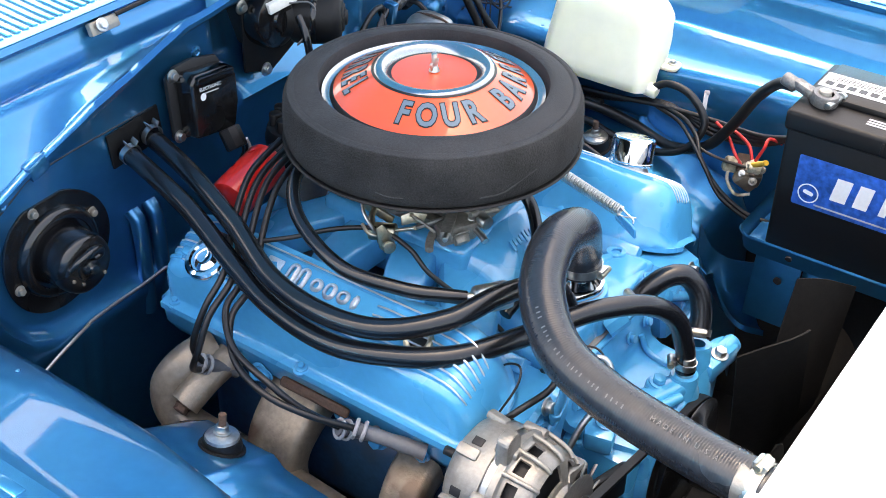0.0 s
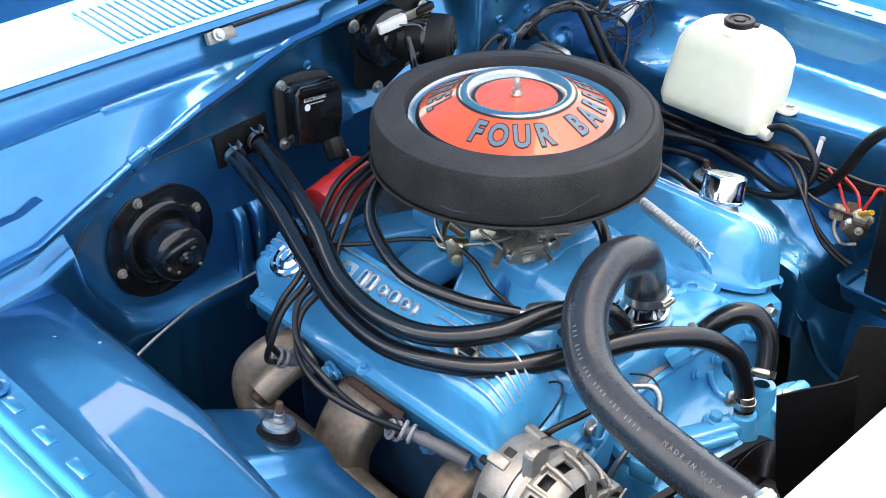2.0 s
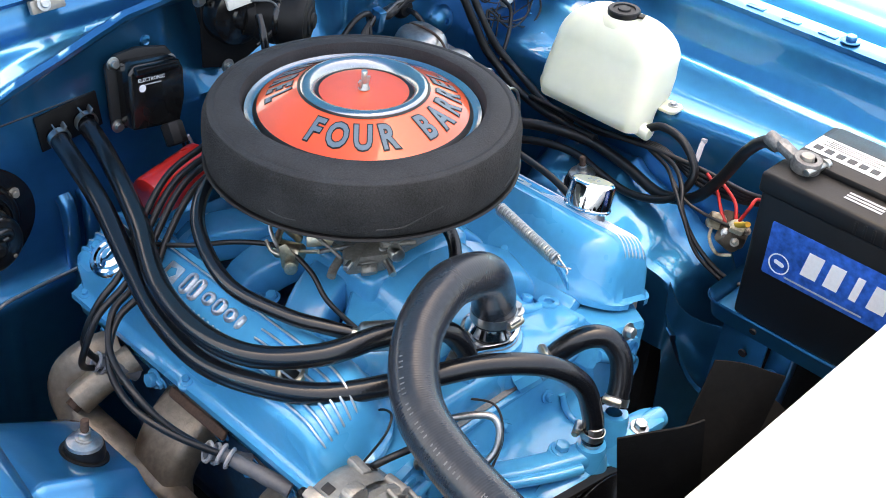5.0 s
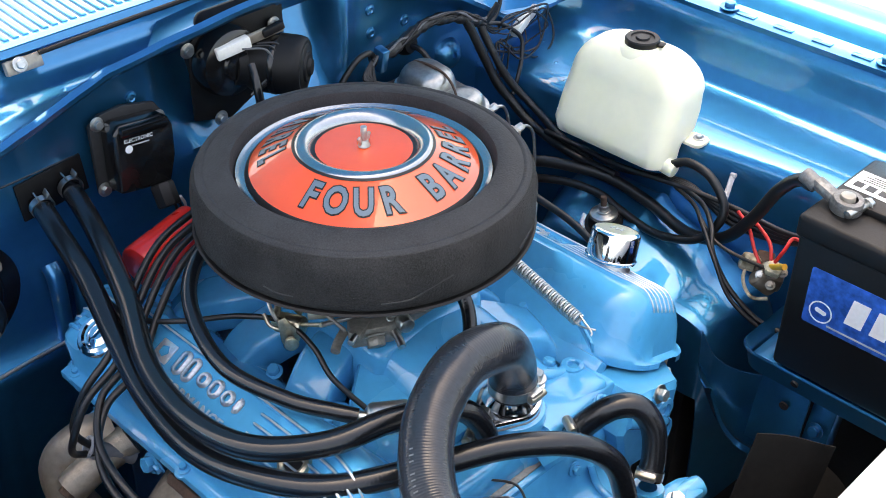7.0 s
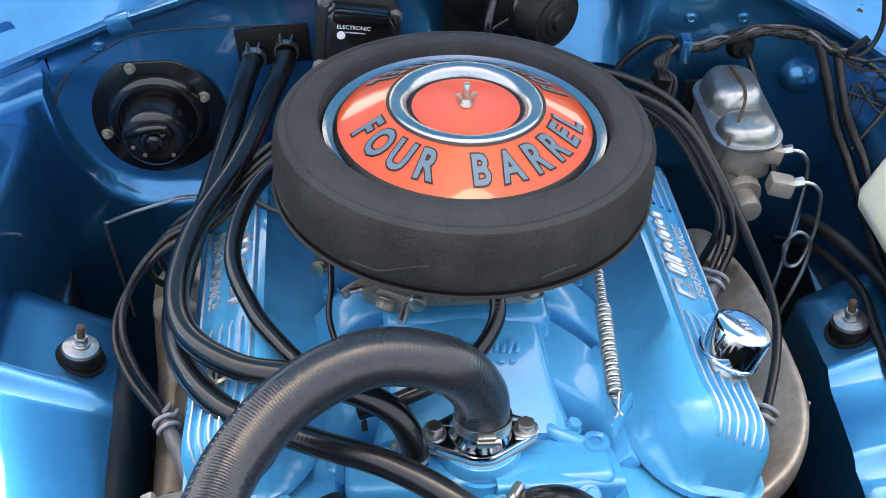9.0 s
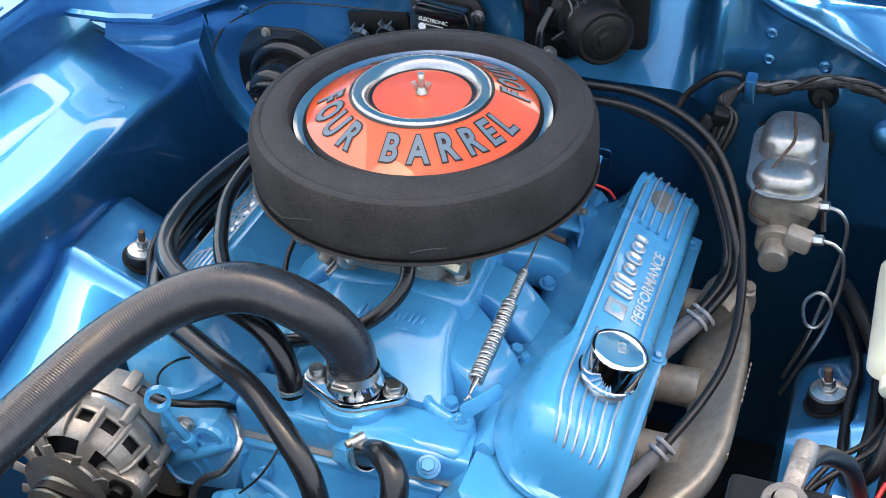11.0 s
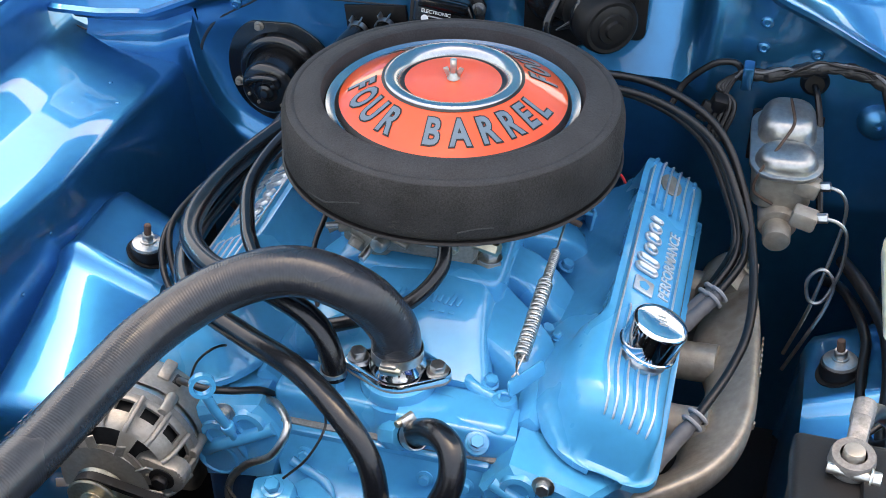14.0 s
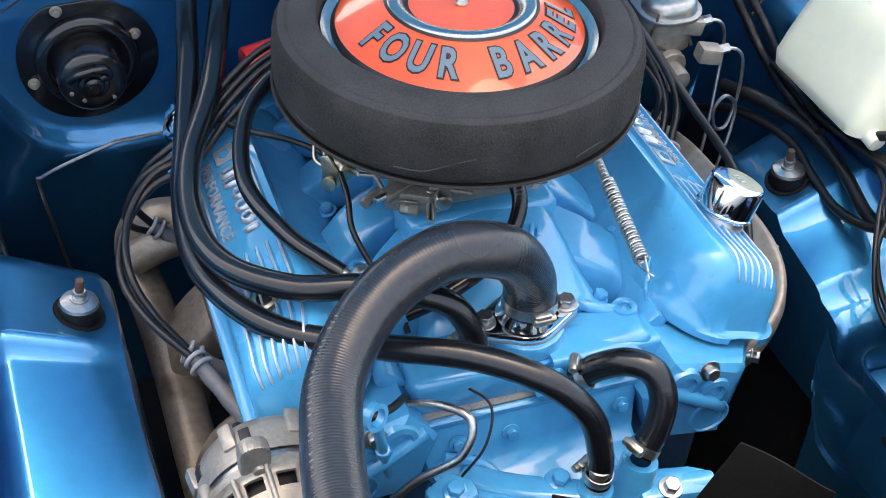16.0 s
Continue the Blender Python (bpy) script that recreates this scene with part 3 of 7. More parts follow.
def shock_mount(side):
    o = Vector((mirror(-0.402, side), 0.002, -0.288))
    up = Vector((-0.14 * side, 0.0, 1)).normalized()
    t = thing("shock_absorber_mount", "zinc washer and rusty stud of a shock absorber on its tower", "shock mount", o, "shock mounts")
    m = axis_at(o, up)
    recess_pose = axis_at(o + Vector((0, 0, -0.004)), (-0.42 * side, 0, 0.91))
    mount("rubber_bush", bm_lathe([(0.0225, -0.008), (0.0235, -0.002), (0.0225, 0.004), (0.0215, 0.009), (0, 0.011)], 32, m), BLACK_PLASTIC, t)
    mount("washer", bm_lathe([(0.0195, 0.008), (0.0203, 0.0095), (0.0190, 0.0125), (0.010, 0.0150), (0, 0.0155)], 32, m), STEEL, t)
    mount("nut", hexhead(m @ Vector((0, 0, 0.0155)), up, 0.0078, 0.009, 0.0100), STEEL, t)
    # Thin black disc stands in for the shade in the recess round the bush.
    mount("recess_shade", bm_lathe([(0.0255, -0.004), (0.0275, -0.004), (0.0280, -0.002), (0.0272, 0.0008), (0.0, 0.0008)], 36, recess_pose), BLACK_SATIN, t)
    mount("stud", bm_cyl(0.0046, 0.031, m @ Matrix.Translation((0, 0, 0.01)), 12, 0.0012), RUST, t)
    return t


def dark_skirt(side):
    """Added black sheet for undercoat and the shade below the painted apron and tower."""
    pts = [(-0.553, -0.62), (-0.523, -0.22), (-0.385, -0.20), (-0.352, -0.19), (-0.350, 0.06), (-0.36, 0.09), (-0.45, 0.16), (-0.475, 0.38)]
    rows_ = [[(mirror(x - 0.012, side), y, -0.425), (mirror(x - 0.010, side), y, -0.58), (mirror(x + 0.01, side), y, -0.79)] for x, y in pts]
    return solid("dark_skirt", thicken(bm_loft(rows_), 0.003), DARK_METAL_SHADE, "added black sheet for undercoat and shade below the painted panel", "splash shield", kind="structure", angle=30)


def control_arm_shelf():
    """Pressed shelf with a rolled edge below the driver-side tower."""
    back = spline([(0.372, -0.226, -0.362), (0.384, -0.244, -0.402), (0.420, -0.262, -0.436), (0.462, -0.292, -0.456)], 6)
    edge = spline([(0.348, -0.262, -0.373), (0.357, -0.282, -0.425), (0.392, -0.300, -0.476), (0.430, -0.328, -0.502)], 6)
    rows_ = []
    for a, b in zip(back, edge):
        rows_.append([a + Vector((0, 0, 0.05)), a, a.lerp(b, 0.35) + Vector((0, 0, -0.016)), a.lerp(b, 0.75) + Vector((0, 0, -0.012)), b, b + Vector((-0.004, -0.004, 0.003)), b + Vector((-0.006, -0.006, -0.004))])
    return solid("panel_flange", thicken(bm_loft(rows_), 0.002), BODY, "blue pressed panel flange with a rolled edge below the tower", "car panel", kind="structure", angle=50)


control_arm_shelf()
for s_ in (-1, 1):
    dark_skirt(s_)
    inner_fender(s_)
    fender(s_)
    shock_tower(s_)
    shock_mount(s_)
firewall()
cowl()


def open_hood():
    """The raised hood, hinged at the cowl; it shades the bay from behind and above."""
    prof = []
    for k in range(13):
        u = k / 12
        prof.append((0.43 - 0.55 * u, 0.125 + 1.295 * u))
    rows_ = [[(x, y, z + 0.015 * math.cos(x * 2.0)) for y, z in prof] for x in (-0.715, -0.5, -0.25, 0.0, 0.25, 0.5, 0.767)]
    return solid("hood", thicken(bm_loft(rows_), 0.02), BODY, "blue metallic hood standing open over the bay", "hood", kind="structure", angle=50)


HOOD = open_hood()


def radiator_front():
    t = thing("radiator", "radiator top tank and support panel across the front, coloured white for overexposure", "radiator", (0.0, -0.60, -0.40), kind="structure")
    mount("top_tank", bm_box((0.66, 0.10, 0.09), pose(0.02, -0.618, -0.142), 0.012, 3), OVEREXPOSED_PANEL, t)
    mount("core", bm_box((0.64, 0.05, 0.5), pose(0.02, -0.618, -0.44), 0.004), BLACK_SATIN, t)
    neck = bm_cyl(0.0215, 0.06, axis_at((-0.27, -0.60, -0.128), (0, 1, 0)), 28, 0.002)
    mount("hose_neck", neck, ALLOY, t)
    panel = thing("radiator_support", "sheet-metal panel in front of the radiator, coloured white for overexposure", "panel", (0, -0.7, -0.1), kind="structure")
    mount("panel", bm_box((1.50, 0.30, 0.012), pose(0.02, -0.735, -0.098), 0.004), OVEREXPOSED_PANEL, panel)
    mount("wing_left", bm_box((0.32, 0.10, 0.012), pose(-0.47, -0.612, -0.0985), 0.004), OVEREXPOSED_PANEL, panel)
    mount("wing_right", bm_box((0.36, 0.10, 0.012), pose(0.53, -0.612, -0.0985), 0.004), OVEREXPOSED_PANEL, panel)
    mount("front_wall", bm_box((1.36, 0.01, 0.6), pose(0.02, -0.66, -0.42), 0.002), BODY, panel)
    return t


radiator_front()

ground = bm_box((400, 400, 0.02), pose(0, 0, -0.96))
solid("ground", ground, ASPHALT, "sunlit grey concrete under the parked car", "ground", kind="structure")
# Unseen dark sheet added under the bay in place of its deep shade.
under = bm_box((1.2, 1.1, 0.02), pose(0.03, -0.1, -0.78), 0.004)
solid("dark_floor", under, DARK_METAL_SHADE, "added dark sheet closing the shaded underside of the engine bay", "floor", kind="structure")


# ---------------------------------------------------------------- air cleaner
def on_cone(angle, r):
    """A frame on the lid's cone: x along the letters, y towards the middle, z out of it."""
    a = radians(angle)
    ra, rb, za, zb = 0.1235, 0.0745, -0.0040, 0.0215
    k = (ra - r) / (ra - rb)
    o = Vector((r * math.cos(a), r * math.sin(a), za + (zb - za) * k))
    inward = Vector((-math.cos(a) * (ra - rb), -math.sin(a) * (ra - rb), zb - za)).normalized()
    x = Vector((-math.sin(a), math.cos(a), 0))
    return Matrix.Translation(o) @ Matrix((x, inward, x.cross(inward))).transposed().to_4x4()


CREASES = (((-128.0, -0.0507), (-120.0, -0.0497), (-115.0, -0.0434), (-109.0, -0.0354), (-105.0, -0.0319)), ((-165.0, -0.047), (-160.0, -0.050), (-155.0, -0.049)), ((-74.0, -0.050), (-68.0, -0.046), (-63.0, -0.0465)))


def air_cleaner():
    t = thing("air_cleaner", "round air cleaner with black foam element and orange lettered lid", "air cleaner", (0, 0, -0.07))
    base = [(0.0, -0.076), (0.14, -0.076), (0.172, -0.070), (0.185, -0.0665), (0.187, -0.0645), (0.185, -0.0625), (0.16, -0.063), (0.0, -0.063)]
    mount("base_pan", bm_lathe(base, 96), BLACK_SATIN, t, "black pressed-steel base pan")
    foam = [(0.150, -0.062), (0.181, -0.062), (0.1835, -0.058), (0.1845, -0.052), (0.1850, -0.046), (0.1852, -0.040), (0.1853, -0.033), (0.1852, -0.026), (0.1848, -0.019), (0.1840, -0.012), (0.1822, -0.006), (0.1800, -0.002), (0.1765, 0.001)]
    sleeve = bm_lathe(foam, 220)
    for v in sleeve.verts:
        # hand-worn foam: shallow dents, more of them along the lower edge
        p = v.co
        if -0.061 < p.z < -0.004:
            dent = 0.0009 * noise.noise((p.x * 22, p.y * 22, p.z * 60)) + 0.0006 * noise.noise((p.x * 70, p.y * 70, p.z * 150)) * (1.4 if p.z < -0.04 else 0.7)
            k = 1 + dent / 0.185
            v.co = (p.x * k, p.y * k, p.z)
    mount("filter_element", sleeve, FOAM, t, "worn black foam filter sleeve")
    def on_side(angle, z, r=0.1853):
        return Vector((r * math.cos(radians(angle)), r * math.sin(radians(angle)), z))
    for run in CREASES:
        mount("crease", bm_tube([on_side(a, z) for a, z in run], 0.0009, 6, 5), RUBBER, t, "crease in the worn foam")
    mount("shoulder_bead", bm_lathe([(0.1785, -0.0010), (0.1783, 0.0006), (0.1768, 0.0016), (0.1752, 0.0016), (0.1745, 0.0006)], 128), RUBBER, t, "raised bead of the rubber ring")
    seal = [(0.1765, 0.001), (0.1735, 0.0030), (0.1715, 0.0030), (0.1695, 0.0022), (0.167, 0.0036), (0.158, 0.0070), (0.150, 0.0090), (0.1445, 0.0094), (0.1412, 0.0080), (0.1394, 0.003), (0.1388, -0.014)]
    mount("rubber_seal", bm_lathe(seal, 128), RUBBER, t, "black rubber top ring of the filter")
    rim = [(0.1388, -0.012), (0.1380, -0.0062), (0.1364, -0.0048), (0.1335, -0.0066), (0.1300, -0.0088), (0.1270, -0.0088), (0.1246, -0.0062)]
    lid = mount("lid", bm_lathe(rim, 128), DULL_CHROME, t, "chrome rim of the lid")
    mount("black_line", bm_lathe([(0.1270, -0.0078), (0.1246, -0.0048), (0.1226, -0.0032)], 128), BLACK_INK, lid)
    mount("orange_band", bm_lathe([(0.1235, -0.0040), (0.1000, 0.0084), (0.0745, 0.0215)], 128), ORANGE, lid, "orange lacquered conical band")
    mount("dark_line", bm_lathe([(0.0762, 0.0214), (0.0738, 0.0232), (0.0728, 0.0230)], 96), BLACK_INK, lid)
    ring = [(0.0738, 0.0222), (0.0722, 0.0246), (0.0680, 0.0262), (0.0635, 0.0258), (0.0595, 0.0228), (0.0565, 0.0192), (0.0555, 0.0160)]
    mount("chrome_ring", bm_lathe(ring, 96), DULL_CHROME, lid, "polished chrome inner ring")
    mount("inner_line", bm_lathe([(0.0560, 0.0162), (0.0515, 0.0160)], 96), BLACK_INK, lid)
    mount("centre_disc", bm_lathe([(0.0518, 0.0164), (0.04, 0.0172), (0.008, 0.0176), (0.0, 0.0176)], 64), ORANGE, lid, "orange recessed centre disc")
    front_side = (-165.5, -149.5, -133, -117, -88, -71.5, -55, -39.5, -25.5, -12.5)
    far_side = (22, 34.5, 47, 59.5, 83, 95, 107, 119, 130, 141)
    for angles in (front_side, far_side):
        for ch, a in zip("FOURBARREL", angles):
            m = on_cone(a, 0.0985)
            wide = 0.74 if angles is front_side else 0.58
            mount("letter_outline", bm_text(ch, 0.0440, m @ Matrix.Translation((0, 0, 0.0006)), 0.0002, 0.0029, xscale=wide * 0.93), BLACK_INK, lid)
            mount("letter", bm_text(ch, 0.0440, m @ Matrix.Translation((0, 0, 0.0011)), 0.0002, 0.0011, xscale=wide * 0.93), LETTER, lid)
    nut = thing("wing_nut", "zinc wing nut on the air cleaner's stud", "wing nut", (0, 0, 0.0176))
    mount("stud", bm_cyl(0.0035, 0.024, pose(0, 0, 0.0176), 14, 0.0008), STEEL, nut)
    mount("hub", bm_cyl(0.0068, 0.008, pose(0, 0, 0.0178), 20, 0.0012, r2=0.0048), STEEL, nut)
    for s in (-1, 1):
        wing = bm_box((0.0055, 0.0028, 0.011), pose(s * 0.0065, s * 0.001, 0.0265, 0, s * 24, 10), 0.0012)
        mount("wing", wing, STEEL, nut)
    return t


air_cleaner()


# ---------------------------------------------------------------- engine
def cover_section(y, f):
    """Half-open section of a valve cover at y; f: 1 where the inner shoulder is full, 0 where it is cut back."""
    a = Vector((0.150, -0.2165))
    b = Vector((0.160 + 0.006 * (1 - f), -0.2075))
    c = Vector((0.172 * f + 0.186 * (1 - f), -0.178 * f - 0.1865 * (1 - f)))
    d = Vector((0.184 * f + 0.194 * (1 - f), -0.1655 * f - 0.1705 * (1 - f)))
    e = Vector((0.1985, -0.1600))
    return [Vector((0.140, -0.231)), Vector((0.140, -0.2235)), a, b, c, d, e, Vector((0.207, -0.1615)), Vector((0.2345, -0.1765)), Vector((0.2615, -0.1925)),
            Vector((0.2690, -0.1990)), Vector((0.2715, -0.2085)), Vector((0.2640, -0.2560)), Vector((0.2665, -0.2620)), Vector((0.2765, -0.2650)), Vector((0.2765, -0.2735))]


def cover_surface(y0, y1):
    """Sections from front y0 to back y1: the inner corners are widely rounded in plan, the ends fall onto the flange."""
    lo, hi = Vector((0.140, -0.2235)), Vector((0.2765, -0.2650))
    d = (hi - lo).normalized()
    nrm = Vector((-d.y, d.x))
    full = (hi - lo).length

    def station(y, f, h, end):
        """end: metres from the nearer end of the cover."""
        r_in, r_out = 0.085, 0.034
        a = r_in - math.sqrt(max(r_in ** 2 - max(r_in - end, 0) ** 2, 0))
        b = r_out - math.sqrt(max(r_out ** 2 - max(r_out - end, 0) ** 2, 0))
        a *= 0.85
        out = []
        for p in cover_section(y, f):
            q = p - lo
            s, up = q.dot(d), q.dot(nrm)
            if up > 0.001:
                up *= h
            s = a + (s / full) * (full - a - b)
            out.append(lo + d * s + nrm * up)
        return out
    stations = []
    for e, h in ((0.0, 0.02), (0.002, 0.02), (0.005, 0.03), (0.009, 0.05), (0.013, 0.30), (0.018, 0.58), (0.024, 0.78), (0.031, 0.91), (0.040, 0.975), (0.050, 1), (0.065, 1), (0.085, 1)):
        stations.append((y0 + e, station(y0 + e, 1.0, h, e)))
    for y, f in ((y0 + 0.10, 1), (y0 + 0.118, 1), (y0 + 0.136, 0.85), (y0 + 0.150, 0.3), (y0 + 0.163, 0.05), (-0.05, 0), (0.05, 0), (0.10, 0)):
        stations.append((y, station(y, f, 1, 1)))
    for e, h in ((0.06, 1), (0.035, 1), (0.024, 0.985), (0.016, 0.93), (0.010, 0.75), (0.006, 0.03), (0.003, 0.02), (0.0, 0.02)):
        stations.append((y1 - e, station(y1 - e, 0.0, h, max(e, 0.012) + 0.03)))
    return stations


def panel_frame(side, y, s, lift=0.0):
    """A frame on the finned panel: x along the text, y towards the engine's middle, z out. s: -0.5 (outer) to 0.5 (inner)."""
    inner, outer = Vector((0.205, 0, -0.1603)), Vector((0.2635, 0, -0.1935))
    p = outer.lerp(inner, s + 0.5)
    up = (inner - outer).normalized()
    nrm = Vector((-up.z, 0, up.x)) * -1
    if nrm.z < 0:
        nrm = -nrm
    p = p + nrm * lift
    o = Vector((p.x * side, y, p.z))
    up = Vector((up.x * side, 0, up.z))
    nrm = Vector((nrm.x * side, 0, nrm.z))
    x = up.cross(nrm)
    return Matrix.Translation(o) @ Matrix((x, up, nrm)).transposed().to_4x4()


def valve_cover(side, dy):
    y0, y1 = -0.268 + dy, 0.212 + dy
    t = thing("valve_cover", "light blue cast valve cover with polished fins", "valve cover", (side * 0.21, -0.03 + dy, -0.245), "valve covers")
    st = cover_surface(y0, y1)
    rows_ = [[(p.x * side, y, p.y) for p in sec] for y, sec in st]
    mount("body", bm_loft(rows_), ENGINE, t, "light blue enamelled casting", angle=55)
    # fins follow the casting from the nose to the back
    def on_panel(y, s):
        y = min(max(y, st[0][0]), st[-1][0])
        for (ya, a), (yb, b) in zip(st, st[1:]):
            if y <= yb:
                k = (y - ya) / (yb - ya)
                pa, pb = a[7].lerp(a[9], s), b[7].lerp(b[9], s)
                p = pa.lerp(pb, k)
                return (p.x * side, y, p.y + 0.0006)
    for k in range(6):
        s = 0.03 + 0.94 * k / 5
        runs = [(y0 + 0.022, y1 - 0.014)] if k in (0, 5) else [(y0 + 0.022, -0.095 + dy), (0.092 + dy, y1 - 0.014)]
        for a, b in runs:
            ys = [a + (b - a) * (j / 26) ** (2.2 if a < -0.2 else 1.0) for j in range(27)]
            ridge, crest = [], []
            for y in ys:
                p = Vector(on_panel(y, s))
                up = min(1.0, max(0.0, (y - y0 - 0.022) / 0.016) + 0.05) * min(1.0, (b - y) / 0.006 + 0.1)
                h = 0.0040 * up
                n = Vector((side * 0.45, 0, 0.89))
                w = Vector((side * 0.89, 0, -0.45))
                ridge.append([p - w * 0.0031 - n * 0.001, p - w * 0.0011 + n * h * 0.85, p - w * 0.0006 + n * h, p + w * 0.0006 + n * h, p + w * 0.0011 + n * h * 0.85, p + w * 0.0031 - n * 0.001])
                crest.append(p + n * (h - 0.0003))
            fin = mount("fin", bm_loft(ridge), ENGINE, t)
            mount("polished_edge", bm_tube(crest, 0.0013, 6, smooth=False, taper=lambda u: min(1.0, 0.3 + 8 * u)), FIN, fin, "bare polished fin edge")
    # raised emblem, word blocks and lettering
    d = 1 if side > 0 else -1
    def at(along, s):
        return panel_frame(side, dy + along * d, s, 0.0008)
    for along, w, h in ((-0.028, 0.017, 0.031), (-0.012, 0.017, 0.031), (0.010, 0.019, 0.019), (0.030, 0.019, 0.023), (0.050, 0.019, 0.019), (0.067, 0.011, 0.019)):
        loop = [at(along, 0.14) @ Vector((px, py, 0.0012)) for px, py in round_rect(w - 0.007, h - 0.006, min(w, h) * 0.30, 6)]
        loop.append(loop[0])
        mount("raised_emblem", bm_tube(loop, 0.0031, 8, smooth=False, caps=False, squash=0.7), WORN_FIN, t, "raised polished emblem loop")
    own = bm_prism(round_rect(0.024, 0.024, 0.002), 0.0022, at(-0.057, 0.12), 0.0006)
    mount("badge", own, WORN_FIN, t, "square raised badge")
    mount("badge_recess", bm_cyl(0.007, 0.0005, at(-0.057, 0.12) @ Matrix.Translation((0, 0, 0.0021)), 5), ENGINE, t)
    mount("raised_word", bm_text("PERFORMANCE", 0.0185, at(0.003, -0.27), 0.0010, 0.0003, 1.02, xscale=0.95), WORN_FIN, t, "raised polished lettering")
    for k in range(6):
        # the ribs turn down over the back end
        s = 0.03 + 0.94 * k / 5
        mount("end_rib", bm_tube([on_panel(y1 - e, s) for e in (0.034, 0.026, 0.020, 0.015, 0.011, 0.0085, 0.0066)], 0.0030, 8, smooth=False), ENGINE, t)
    oval = bm_cyl(0.0145, 0.0024, panel_frame(side, 0.152 + dy, 0.02, 0.0006) @ Matrix.Diagonal((1.35, 1, 1, 1)), 32, 0.0006)
    mount("oval_pad", oval, ALLOY, t, "bare oval pad")
    for x, y in ((0.256, -0.247), (0.2695, -0.018), (0.266, 0.195)):
        mount("flange_lug", bm_cyl(0.0105, 0.006, pose(side * x, y + dy, -0.2690, 0, side * 16, 0), 24, 0.0015), ENGINE, t)
        mount("flange_bolt", hexhead((side * x, y + dy, -0.2625), (side * 0.3, 0, 1), 0.0048, 0.004, 0.0085), ENGINE, t)
    mount("flange_bolt", hexhead((side * 0.148, -0.11 + dy, -0.219), (-side * 0.3, 0, 1), 0.005, 0.006, 0.007), ENGINE, t)
    return t


valve_cover(1, 0.0)
valve_cover(-1, 0.014)


def breather_cap():
    nrm = Vector((0.32, 0.08, 0.94)).normalized()
    o = Vector((0.2400, -0.160, -0.1835))
    t = thing("breather_cap", "chrome push-in oil breather cap on the valve cover", "breather cap", o)
    m = axis_at(o, nrm)
    mount("neck", bm_lathe([(0.0255, 0.0), (0.0265, 0.004), (0.0255, 0.008), (0.024, 0.010), (0.024, 0.016)], 40, m), STEEL, t, "pleated steel neck")
    prof = [(0.0240, 0.0135), (0.0330, 0.0140), (0.0345, 0.0158), (0.0345, 0.0178), (0.0330, 0.0190), (0.0328, 0.0470), (0.0322, 0.0490), (0.0308, 0.0508), (0.0285, 0.0518), (0.024, 0.0522), (0.012, 0.0525), (0.0, 0.0526)]
    prof = [(r * 0.90, z) for r, z in prof]
    mount("cap", bm_lathe(prof, 64, m), CHROME, t)
    for dx in (-0.006, 0.0, 0.006):
        mount("stamped_mark", bm_prism(round_rect(0.003, 0.009, 0.001), 0.0005, m @ Matrix.Translation((dx, 0, 0.0524))), STEEL, t)
    return t


def filler_cap():
    nrm = panel_frame(-1, 0, 0).to_3x3() @ Vector((0, 0, 1))
    o = panel_frame(-1, 0.156, -0.30).translation
    t = thing("oil_filler_cap", "chrome twist oil filler cap with a finger ridge", "oil cap", o)
    m = axis_at(o, nrm)
    prof = [(0.027, 0.0), (0.0285, 0.003), (0.028, 0.008), (0.0255, 0.0105), (0.021, 0.0110), (0.019, 0.0085), (0.0165, 0.0080), (0.013, 0.0100), (0.010, 0.0120), (0.006, 0.0105), (0.0, 0.011)]
    mount("cap", bm_lathe(prof, 48, m), CHROME, t)
    mount("ear", bm_box((0.017, 0.012, 0.008), m @ pose(-0.031, 0, 0.004), 0.003), ENGINE, t)
    mount("ear", bm_box((0.017, 0.012, 0.008), m @ pose(0.031, 0, 0.004), 0.003), ENGINE, t)
    return t


breather_cap()
filler_cap()
grommet = thing("valve_cover_grommet", "beige ring of a vent grommet on the valve cover", "grommet", panel_frame(-1, -0.150, 0.0).translation)
mount("ring", bm_lathe([(0.0105, 0.0), (0.0110, 0.0045), (0.0140, 0.0062), (0.0172, 0.0050), (0.0182, 0.0)], 32, panel_frame(-1, -0.150, 0.0)), YELLOW_ZINC, grommet)
mount("plug", bm_cyl(0.0108, 0.004, panel_frame(-1, -0.150, 0.0), 24, 0.001), BLACK_PLASTIC, grommet)


